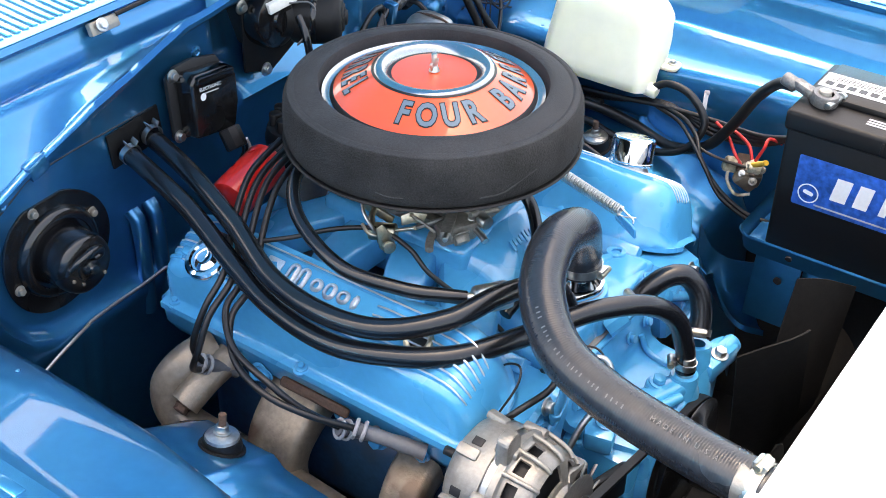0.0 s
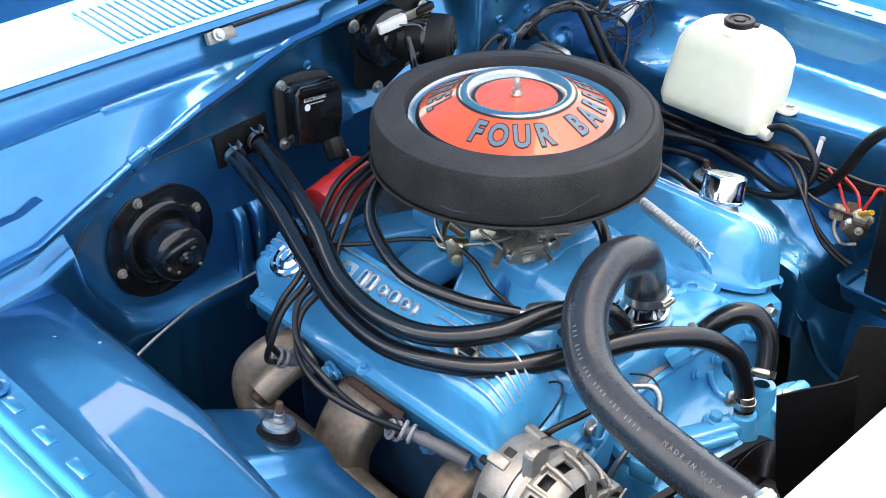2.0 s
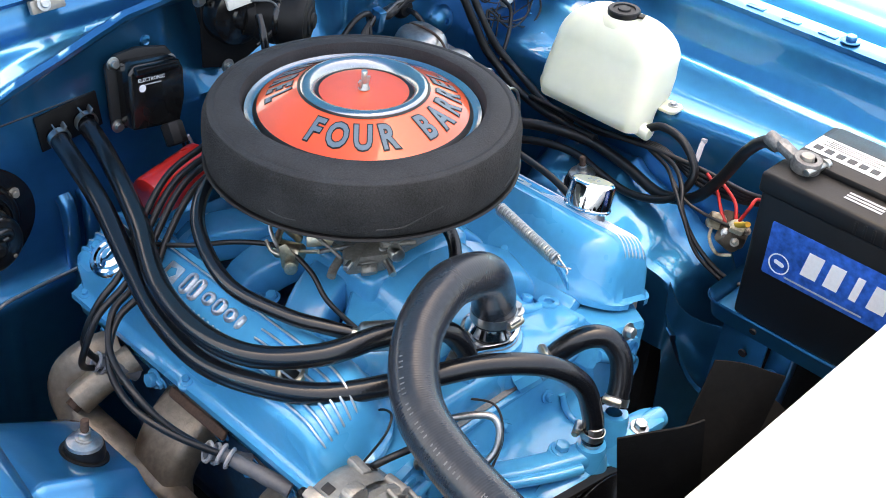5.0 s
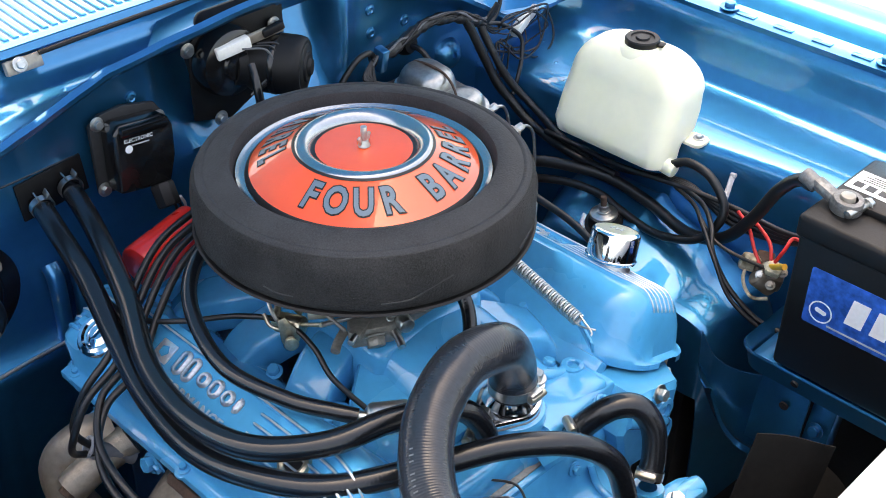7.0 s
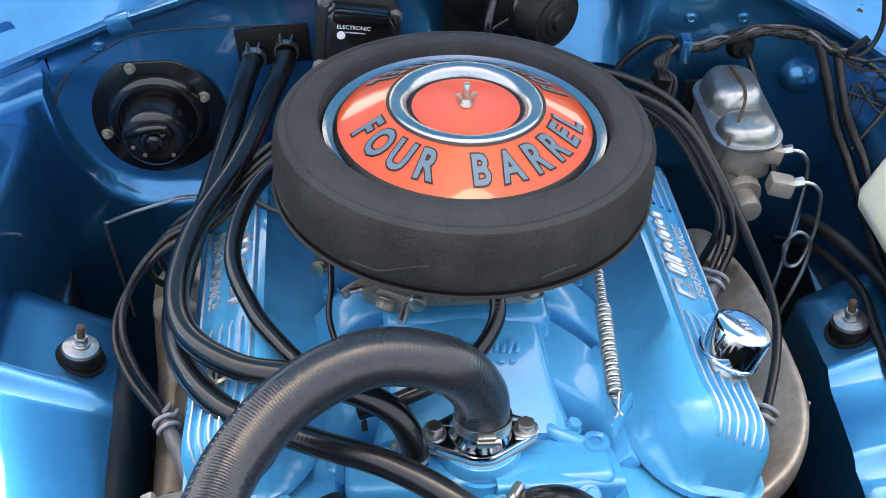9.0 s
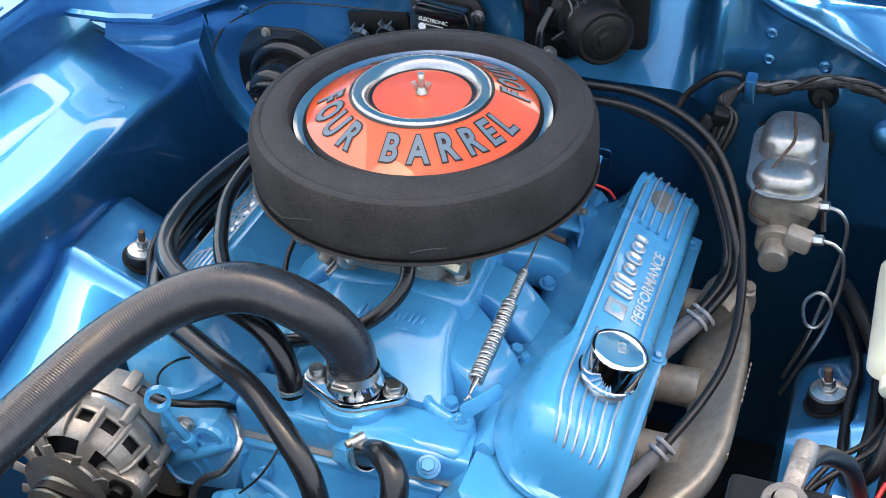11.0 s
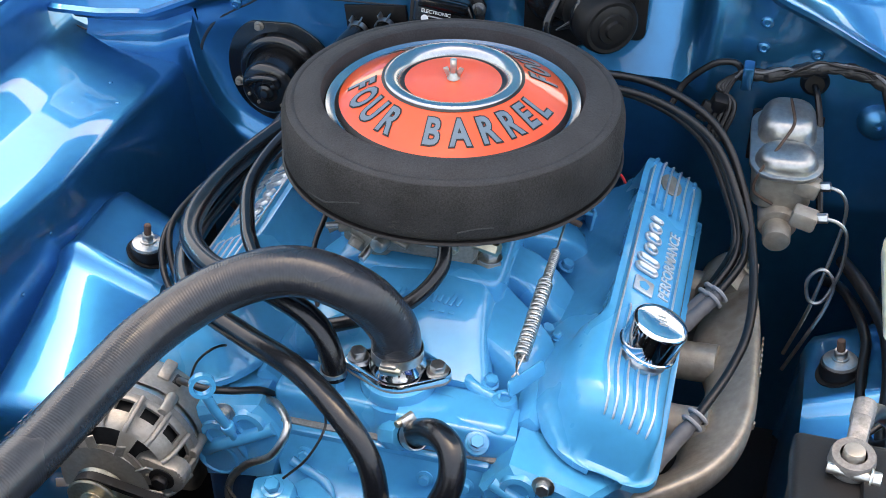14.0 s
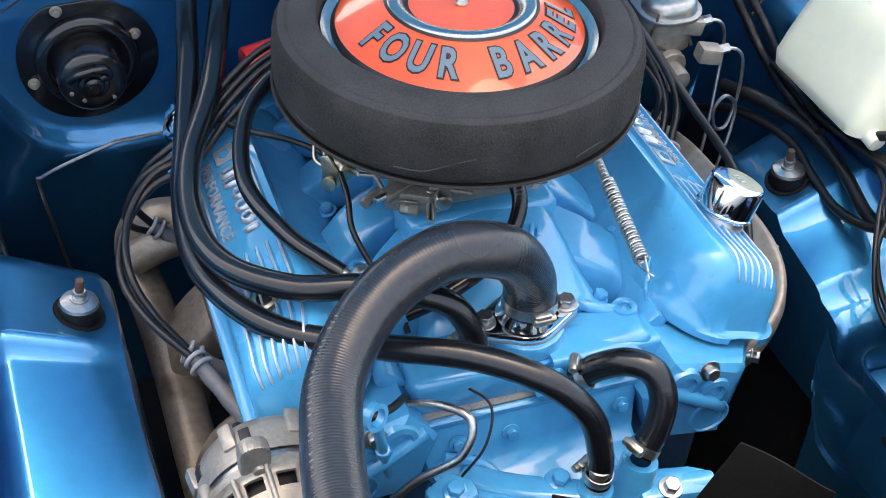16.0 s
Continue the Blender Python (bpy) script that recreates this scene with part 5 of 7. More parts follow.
BYPASS = [(0.030, -0.282, -0.232), (0.046, -0.291, -0.212), (0.066, -0.306, -0.196), (0.084, -0.324, -0.196), (0.089, -0.342, -0.215), (0.080, -0.354, -0.241), (0.066, -0.360, -0.264)]
bp = thing("bypass_hose", "short curved black rubber bypass hose", "coolant hose", BYPASS[0])
mount("hose", bm_tube(BYPASS, 0.0135, 18, 10), HOSE, bp)
clamp_parts((0.036, -0.285, -0.226), (0.7, -0.4, 0.6), 0.0137, bp, 0.009)
clamp_parts((0.069, -0.359, -0.258), (-0.5, -0.2, -0.8), 0.0137, bp, 0.009)

small = thing("vacuum_hose", "slim black rubber vacuum hose curving beside the carburettor", "vacuum hose", (-0.166, -0.165, -0.15))
mount("hose", bm_tube([(-0.095, 0.110, -0.085), (-0.160, 0.090, -0.090), (-0.208, 0.042, -0.104), (-0.228, -0.035, -0.127), (-0.206, -0.106, -0.140), (-0.180, -0.148, -0.146), (-0.166, -0.166, -0.150)], 0.0085, 14, 10), HOSE, small)
mount("fitting", bm_cyl(0.006, 0.018, axis_at((-0.168, -0.163, -0.149), (0.45, -0.6, -0.1)), 14, 0.001), STEEL, small)
mount("valve", bm_lathe([(0.0, 0.0), (0.010, 0.0), (0.0155, 0.004), (0.0168, 0.008), (0.0168, 0.040), (0.0150, 0.046), (0.0, 0.047)], 32, axis_at((-0.160, -0.170, -0.156), (0.78, -0.60, 0.02))), STEEL, small, "dull zinc vacuum valve body")
pcv = bm_tube([(0.02, -0.105, -0.105), (0.022, -0.135, -0.135), (-0.01, -0.165, -0.165), (-0.07, -0.185, -0.185), (-0.11, -0.185, -0.20)], 0.008, 14, 8)
solid("fuel_hose", pcv, HOSE, "short black rubber hose below the carburettor", "fuel hose")


def water_pump():
    t = thing("water_pump", "light blue water pump and timing cover at the engine's front", "water pump", (0.02, -0.33, -0.36))
    secs = []
    for y, z, w0, w1 in ((-0.262, -0.264, -0.125, 0.110), (-0.268, -0.268, -0.125, 0.110), (-0.274, -0.280, -0.122, 0.108), (-0.280, -0.306, -0.118, 0.106), (-0.286, -0.318, -0.114, 0.104), (-0.300, -0.325, -0.108, 0.104),
                         (-0.352, -0.330, -0.095, 0.105), (-0.374, -0.334, -0.088, 0.106), (-0.381, -0.342, -0.086, 0.106), (-0.382, -0.46, -0.08, 0.09)):
        secs.append([(w0, y + 0.006, z - 0.012), (w0 + 0.002, y + 0.001, z - 0.002), (w0 + 0.008, y, z), (-0.02, y - 0.001, z + 0.001), (w1 - 0.008, y, z), (w1 - 0.002, y + 0.001, z - 0.002), (w1, y + 0.006, z - 0.012)])
    own = bm_loft(secs)
    thicken(own, 0.02)
    bm_box((0.22, 0.10, 0.22), pose(-0.005, -0.318, -0.45), 0.01, bm=own)
    bm_lathe([(0.0, 0.0), (0.082, 0.0), (0.088, 0.004), (0.088, 0.030), (0.084, 0.036), (0.070, 0.040), (0.0, 0.040)], 56, axis_at((0.0, -0.346, -0.400), (0, -1, 0)), own)
    mount("casting", own, ENGINE, t, "light blue front cover casting", angle=40)
    rail = bm_box((0.236, 0.010, 0.016), pose(-0.008, -0.2665, -0.2715, 14, 0, 0), 0.003)
    mount("gasket_rail", rail, ENGINE, t, "machined rail below the gasket")
    mount("gasket_seam", bm_box((0.245, 0.0075, 0.0045), pose(-0.006, -0.2630, -0.2625, 10, 0, 0), 0.001), GASKET, t, "grey gasket edge")
    # the two coolant necks with the raised arm between them
    mount("neck_tower", bm_lathe([(0.024, -0.03), (0.021, 0.006), (0.0185, 0.014), (0.0175, 0.026), (0.0165, 0.030), (0.010, 0.030)], 28, axis_at((0.020, -0.367, -0.318), (0, 0, 1))), ENGINE, t)
    mount("neck_tower", bm_lathe([(0.027, -0.03), (0.023, 0.004), (0.0195, 0.012), (0.0185, 0.040), (0.0170, 0.044), (0.010, 0.044)], 28, axis_at((0.062, -0.362, -0.318), (0.12, 0.05, 1))), ENGINE, t)
    arm = bm_tube([(-0.082, -0.296, -0.326), (-0.055, -0.322, -0.317), (-0.026, -0.345, -0.308), (0.012, -0.364, -0.304)], 0.0155, 18, 6, squash=0.8, power=3.0, up_hint=(0, 0, 1))
    mount("raised_arm", arm, ENGINE, t, "raised cast arm", angle=50)
    mount("arm_ridge", bm_tube([(-0.098, -0.306, -0.322), (-0.066, -0.338, -0.312), (-0.034, -0.362, -0.306), (-0.005, -0.376, -0.304)], 0.0065, 12, 6), ENGINE, t)
    mount("bolt_boss", bm_cyl(0.0150, 0.034, axis_at((-0.007, -0.341, -0.328), (0, -0.15, 1)), 22, 0.004), ENGINE, t)
    mount("cover_bolt", hexhead((-0.007, -0.346, -0.2945), (0, -0.15, 1), 0.0085, 0.008, 0.0120), ENGINE, t)
    mount("side_lug", bm_prism([(-0.040, -0.020), (0.030, -0.016), (0.040, -0.006), (0.038, 0.012), (0.020, 0.018), (-0.036, 0.018)], 0.026, pose(0.100, -0.374, -0.326, 0, 4, -8), 0.006), ENGINE, t, "bolted lug of the pump")
    mount("lug_boss", bm_lathe([(0.0, 0.004), (0.0055, 0.004), (0.006, 0.014), (0.012, 0.013), (0.0135, 0.008), (0.0135, -0.02)], 24, axis_at((0.128, -0.378, -0.312), (1, -0.25, 0.1))), ENGINE, t)
    mount("cover_bolt", hexhead((0.092, -0.382, -0.299), (0, -0.2, 1), 0.0080, 0.008, 0.0115), STEEL, t)
    mount("left_lug", bm_prism([(-0.024, -0.018), (0.020, -0.020), (0.026, 0.0), (0.012, 0.020), (-0.020, 0.018)], 0.030, pose(-0.104, -0.322, -0.330, 0, -6, 20), 0.006), ENGINE, t, "bolted lug beside the alternator bracket")
    mount("cover_bolt", hexhead((-0.104, -0.326, -0.299), (0, -0.2, 1), 0.0085, 0.008, 0.0120), ENGINE, t)
    for x, z in ((-0.085, -0.290), (-0.03, -0.292), (0.045, -0.291), (0.088, -0.290)):
        mount("cover_bolt", hexhead((x, -0.279, z), (0, -1, 0.25), 0.0062, 0.006, 0.0092), ENGINE, t)
    mount("face_rib", bm_tube([(-0.10, -0.283, -0.300), (-0.06, -0.290, -0.318), (-0.045, -0.315, -0.327)], 0.0055, 12, 6, squash=0.8), ENGINE, t)
    mount("face_rib", bm_tube([(0.070, -0.283, -0.300), (0.068, -0.300, -0.322), (0.066, -0.345, -0.328)], 0.0055, 12, 6, squash=0.8), ENGINE, t)
    for k in range(4):
        mount("cast_number", bm_prism(round_rect(0.0045, 0.0070, 0.0015), 0.0012, basis((-0.030 + 0.008 * k, -0.3785, -0.3225), (1, 0, 0), (0, -0.8, 0.6)), 0.0003), ENGINE, t)
    mount("nipple", bm_cyl(0.0105, 0.045, axis_at((0.020, -0.367, -0.305), (0, 0, 1)), 20, 0.002), STEEL, t)
    # coolant outlets on the manifold
    mount("outlet", bm_cyl(0.0115, 0.03, axis_at((-0.062, -0.243, -0.235), (0, 0, 1)), 6, 0.001), ENGINE, t)
    mount("outlet", bm_cyl(0.0160, 0.03, axis_at((0.002, -0.262, -0.254), (0.7, -0.45, 0.5)), 8, 0.002), ENGINE, t, "blue hex outlet")
    return t


water_pump()


def pulley_and_belt():
    t = thing("crank_pulley", "satin black fan pulley with its drive belt", "pulley", (0.0, -0.43, -0.40))
    m = axis_at((0.0, -0.370, -0.40), (0, -1, 0))
    prof = [(0.0, 0.0), (0.05, 0.0), (0.075, 0.012), (0.084, 0.013), (0.078, 0.020), (0.084, 0.027), (0.084, 0.028), (0.06, 0.030), (0.03, 0.04), (0.0, 0.04)]
    mount("pulley", bm_lathe(prof, 56, m), BLACK_PAINT, t)
    def loop(y, w, circles):
        """A belt round two pulleys (x, z, r), outside tangents."""
        (x0, z0, r0), (x1, z1, r1) = circles
        dx, dz = x1 - x0, z1 - z0
        d = math.hypot(dx, dz)
        a = math.atan2(dz, dx)
        b = math.acos((r0 - r1) / d)
        pts = []
        for k in range(25):
            t_ = a + b + (2 * math.pi - 2 * b) * k / 24
            pts.append((x0 + r0 * math.cos(t_), z0 + r0 * math.sin(t_)))
        for k in range(17):
            t_ = a - b + 2 * b * k / 16
            pts.append((x1 + r1 * math.cos(t_), z1 + r1 * math.sin(t_)))
        rows_ = []
        for i, (x, z) in enumerate(pts):
            cx, cz = (x0, z0) if i < 25 else (x1, z1)
            n = Vector((x - cx, 0, z - cz)).normalized()
            p = Vector((x, y, z))
            rows_.append([p + Vector((0, w / 2, 0)) + n * 0.002, p - Vector((0, w / 2, 0)) + n * 0.002, p - Vector((0, w * 0.35, 0)) - n * 0.006, p + Vector((0, w * 0.35, 0)) - n * 0.006])
        rows_.append(rows_[0])
        return bm_loft(rows_, True)
    mount("belt", loop(-0.3895, 0.010, ((0.0, -0.40, 0.082), (-0.266, -0.288, 0.0265))), BLACK_SATIN, t, "black V-belt")
    hub = Vector((0.01, -0.485, -0.40))
    fan = thing("cooling_fan", "black steel radiator fan with broad twisted blades", "fan", hub)
    mount("hub", bm_cyl(0.06, 0.022, axis_at(hub + Vector((0, 0.012, 0)), (0, -1, 0)), 36, 0.004), BLACK_SATIN, fan)
    mount("spacer", bm_cyl(0.034, 0.07, axis_at(hub + Vector((0, 0.075, 0)), (0, -1, 0)), 28, 0.003), BLACK_SATIN, fan)
    for a in (102.5, 66.0, 14.0, -42.0, -96.0, -150.0):
        # local x outwards along the blade, y across it (from its rear edge to its front edge), z along the shaft
        m = Matrix.Translation(hub) @ pose(0, 0, 0, 90, 0, 0) @ pose(0, 0, 0, 0, 0, a)
        rows_ = []
        for i in range(15):
            r = 0.045 + 0.226 * i / 14
            half = 0.022 + 0.014 * min(1, (r - 0.045) / 0.05)
            twist = min(1, (r - 0.045) / 0.07)
            row = []
            for j in range(9):
                v = -1 + 2 * j / 8
                rr = r - (0.010 * max(0.0, -v) ** 2 if i == 14 else 0.0) - (0.004 * v if i == 14 else 0)
                rib = 0.004 * max(0.0, 1 - ((r - 0.16) / 0.07) ** 2) * max(0.0, 1 - (v / 0.45) ** 2)
                row.append(m @ Vector((rr, -v * half, v * 0.026 * twist + 0.007 * (1 - v * v) + rib)))
            rows_.append(row)
        mount("blade", thicken(bm_loft(rows_), 0.0022), FAN_AND_SLOT_BLACK, fan, "black pressed-steel blade", angle=50)
    return t


pulley_and_belt()


# ---------------------------------------------------------------- alternator
def alternator():
    c = Vector((-0.24, 0, -0.262))
    t = thing("alternator", "bare aluminium alternator with vented housing and pulley", "alternator", (c.x, -0.31, c.z - 0.08))
    back = axis_at((c.x, -0.300, c.z), (0, 1, 0))
    front = axis_at((c.x, -0.304, c.z), (0, -1, 0))
    mount("stator", bm_lathe([(0.066, -0.012), (0.0705, -0.010), (0.0705, 0.012), (0.066, 0.014)], 64, axis_at((c.x, -0.302, c.z), (0, -1, 0))), STEEL, t, "laminated steel stator ring")
    mount("rear_housing", bm_lathe([(0.073, 0.004), (0.0735, 0.010), (0.073, 0.034), (0.066, 0.050), (0.052, 0.058), (0.03, 0.060), (0.0, 0.060)], 64, back), ALLOY, t)
    # The core's near-black puts the shade inside the vents into the colour.
    mount("stator_winding", bm_lathe([(0.060, 0.0), (0.060, 0.040), (0.03, 0.052), (0, 0.052)], 40, front), DARK_METAL_SHADE, t, "windings inside the vents, coloured near black for their shade")
    # one-piece bell with two rows of vent windows cut through it
    prof = [(0.0725, 0.002), (0.0765, 0.004), (0.0765, 0.013), (0.0740, 0.0150), (0.0722, 0.0170), (0.0718, 0.0200), (0.0694, 0.0350), (0.0670, 0.0430), (0.0640, 0.0500), (0.0595, 0.055), (0.040, 0.064), (0.034, 0.066), (0.032, 0.074), (0.016, 0.078), (0.0, 0.078)]
    bell = bmesh.new()
    n = 70
    rings = [[bell.verts.new((r * math.cos(2 * math.pi * k / n), r * math.sin(2 * math.pi * k / n), z)) if r else None for k in range(n)] for r, z in prof]
    tip = bell.verts.new((0, 0, prof[-1][1]))
    for i in range(len(prof) - 1):
        for k in range(n):
            j = (k + 1) % n
            if i == 5 and k % 5 in (0, 1, 2):
                continue
            if i == 9 and k % 14 in (1, 2, 3, 4, 5, 6, 7, 8, 9, 10):
                continue
            if rings[i + 1][0] is None:
                bell.faces.new((rings[i][k], rings[i][j], tip))
            else:
                bell.faces.new((rings[i][k], rings[i][j], rings[i + 1][j], rings[i + 1][k]))
    for k in range(14):
        ang = 2 * math.pi * (5 * k + 4) / n
        fin = [((r + 0.0032) * math.cos(ang), (r + 0.0032) * math.sin(ang), z) for r, z in ((0.0738, 0.013), (0.0725, 0.0200), (0.0704, 0.0320), (0.0674, 0.0430), (0.0640, 0.0510), (0.0590, 0.0560))]
        mount("bell_fin", bm_tube([front @ Vector(p) for p in fin], 0.0030, 10, 4), ALLOY, t, "cast rib between the vents")
    thicken(bell, 0.004)
    bmesh.ops.transform(bell, matrix=front, verts=bell.verts)
    mount("front_housing", bell, ALLOY, t, "bare cast aluminium bell with vent slots", angle=40)
    for k in range(7):
        deg = 360 * k / 7
        mount("cooling_lug", bm_box((0.010, 0.015, 0.028), back @ pose(0, 0, 0, 0, 0, deg + 9) @ pose(0.0735, 0, 0.034, 0, 8, 0), 0.003), ALLOY, t)
        # Near-black boxes stand in for shaded slots in the housing.
        mount("slot", bm_box((0.004, 0.011, 0.014), back @ pose(0, 0, 0, 0, 0, deg + 22) @ pose(0.0725, 0, 0.030), 0.001), DARK_METAL_SHADE, t)
        mount("through_bolt_boss", bm_cyl(0.007, 0.030, front @ pose(0, 0, 0, 0, 0, deg) @ pose(0.0735, 0, -0.012), 16, 0.002), ALLOY, t)
    # pulley, fan disc and nut
    mount("cooling_fan", bm_lathe([(0.012, 0.080), (0.052, 0.080), (0.054, 0.082), (0.012, 0.0825)], 48, front), ALLOY, t)
    for k in range(11):
        a = 360 * k / 11
        mount("fan_blade", bm_box((0.018, 0.010, 0.0025), front @ pose(0, 0, 0, 0, 0, a) @ pose(0.060, 0, 0.080, 30, 0, 0), 0.0008), ALLOY, t)
    mount("pulley", bm_lathe([(0.012, 0.086), (0.030, 0.088), (0.032, 0.090), (0.025, 0.098), (0.025, 0.101), (0.032, 0.109), (0.030, 0.111), (0.018, 0.110), (0.0, 0.110)], 48, front), YELLOW_ZINC, t, "yellow zinc pulley")
    mount("pulley_nut", hexhead((c.x, -0.304 - 0.110, c.z), (0, -1, 0), 0.010, 0.010, 0.015), YELLOW_ZINC, t)
    # lugs and brackets
    mount("pivot_lug", bm_prism(round_rect(0.062, 0.040, 0.016), 0.024, axis_at((c.x + 0.052, -0.340, c.z + 0.002), (0, -1, 0)) @ pose(0, 0, 0, 0, 0, -15), 0.005), ALLOY, t)
    mount("pivot_bolt", hexhead((c.x + 0.058, -0.365, c.z + 0.002), (0, -1, 0), 0.0095, 0.009, 0.015), BLACK_SATIN, t)
    mount("adjuster_lug", bm_prism(round_rect(0.030, 0.05, 0.012), 0.018, axis_at((c.x - 0.02, -0.30, c.z + 0.078), (0, -1, 0)), 0.004), ALLOY, t)
    mount("bracket", bm_box((0.16, 0.012, 0.05), pose(c.x + 0.15, -0.372, c.z - 0.075, 0, 22, 0), 0.004), BLACK_SATIN, t, "satin black mounting bracket")
    mount("terminal", bm_cyl(0.006, 0.02, axis_at((c.x - 0.02, -0.243, c.z + 0.03), (0, 1, 0)), 12, 0.001), BLACK_PLASTIC, t)
    t.location, t.scale = (-0.266, -0.303, -0.3616), (0.92, 0.92, 0.92)
    strut = thing("alternator_brace", "light blue painted brace bolt and rod beside the alternator", "bracket", (-0.178, -0.306, -0.20))
    mount("eye", bm_lathe([(0.009, -0.004), (0.0135, -0.004), (0.0135, 0.004), (0.009, 0.004), (0.009, -0.004)], 24, axis_at((-0.178, -0.306, -0.192), (0.5, -0.8, 0.2))), ENGINE, strut)
    mount("upper_rod", bm_tube([(-0.176, -0.306, -0.204), (-0.170, -0.300, -0.232), (-0.164, -0.291, -0.260)], 0.0052, 10, 6), ENGINE, strut)
    mount("collar", bm_cyl(0.0075, 0.012, axis_at((-0.165, -0.292, -0.256), (0.1, 0.12, -0.5)), 18, 0.002), ENGINE, strut)
    mount("lower_rod", bm_tube([(-0.164, -0.291, -0.262), (-0.152, -0.276, -0.32), (-0.140, -0.262, -0.38)], 0.0042, 10, 6), ENGINE, strut)
    solid("fuel_pipe", bm_tube([(-0.135, -0.255, -0.245), (-0.110, -0.280, -0.226), (-0.088, -0.310, -0.222), (-0.101, -0.326, -0.250), (-0.139, -0.312, -0.289), (-0.165, -0.306, -0.335), (-0.17, -0.30, -0.42)], 0.0042, 12, 10), STEEL, "bent bare steel fuel pipe in front of the engine", "pipe")
    return t


alternator()


# ---------------------------------------------------------------- exhaust
def exhaust_right():
    """Log manifold with a flat sloping top, a raised outer edge and a steep outer wall."""
    t = thing("exhaust_manifold", "heat-stained cast-iron exhaust manifold on the driver side", "exhaust manifold", (0.34, -0.02, -0.33), "exhaust manifolds")
    edge = spline([(0.310, 0.205, -0.318), (0.338, 0.140, -0.278), (0.351, 0.085, -0.268), (0.3580, 0.02, -0.269), (0.3605, -0.06, -0.270), (0.3590, -0.11, -0.273),
                   (0.348, -0.155, -0.278), (0.323, -0.196, -0.284), (0.288, -0.224, -0.291), (0.255, -0.238, -0.300), (0.232, -0.243, -0.310)], 7)
    rows_ = []
    for i, p in enumerate(edge):
        run = edge[min(i + 1, len(edge) - 1)] - edge[max(i - 1, 0)]
        run.z = 0
        run.normalize()
        out = Vector((-run.y, run.x, 0))
        wide = 0.058 + 0.010 * math.sin(p.y * 38)
        rows_.append([p + out * k + Vector((0, 0, z)) for k, z in ((-wide, -0.044), (-wide * 0.8, -0.0300), (-0.012, -0.0060), (-0.0055, -0.0015), (-0.002, 0.0), (0.0015, -0.0010), (0.0045, -0.0045),
                                                                  (0.0065, -0.016), (0.0055, -0.030), (-0.004, -0.041), (-wide, -0.062))])
    mount("log", bm_loft(rows_, True, caps=True), CAST, t, "flat-topped cast log with a raised edge", angle=50)
    for y in (0.14, 0.0, -0.11):
        mount("port", bm_tube([(0.250, y, -0.312), (0.282, y, -0.314), (0.320, y - 0.005, -0.308)], 0.023, 16, 6, squash=0.85), CAST, t)
        mount("port_flange", bm_box((0.012, 0.07, 0.045), pose(0.266, y, -0.314, 0, 8, 0), 0.004), CAST, t)
    for k in range(7):
        mount("cast_number", bm_box((0.0020, 0.0055, 0.0050), pose(0.3668, -0.035 + 0.010 * k, -0.2850, 0, 4, 2), 0.0006), CAST, t)
    for y in (-0.085, -0.118):
        mount("cast_mark", bm_box((0.0022, 0.0040, 0.010), pose(0.3655, y, -0.2870, 0, 4, -4), 0.0006), CAST, t)
    mount("outlet", bm_tube([(0.312, 0.110, -0.302), (0.322, 0.150, -0.300), (0.318, 0.185, -0.325), (0.310, 0.205, -0.38), (0.30, 0.21, -0.5)], 0.030, 20, 6, power=2.5), CAST, t)
    mount("bolt", hexhead((0.343, 0.142, -0.272), (0.5, -0.2, 1), 0.008, 0.007, 0.011), CAST, t)
    return t


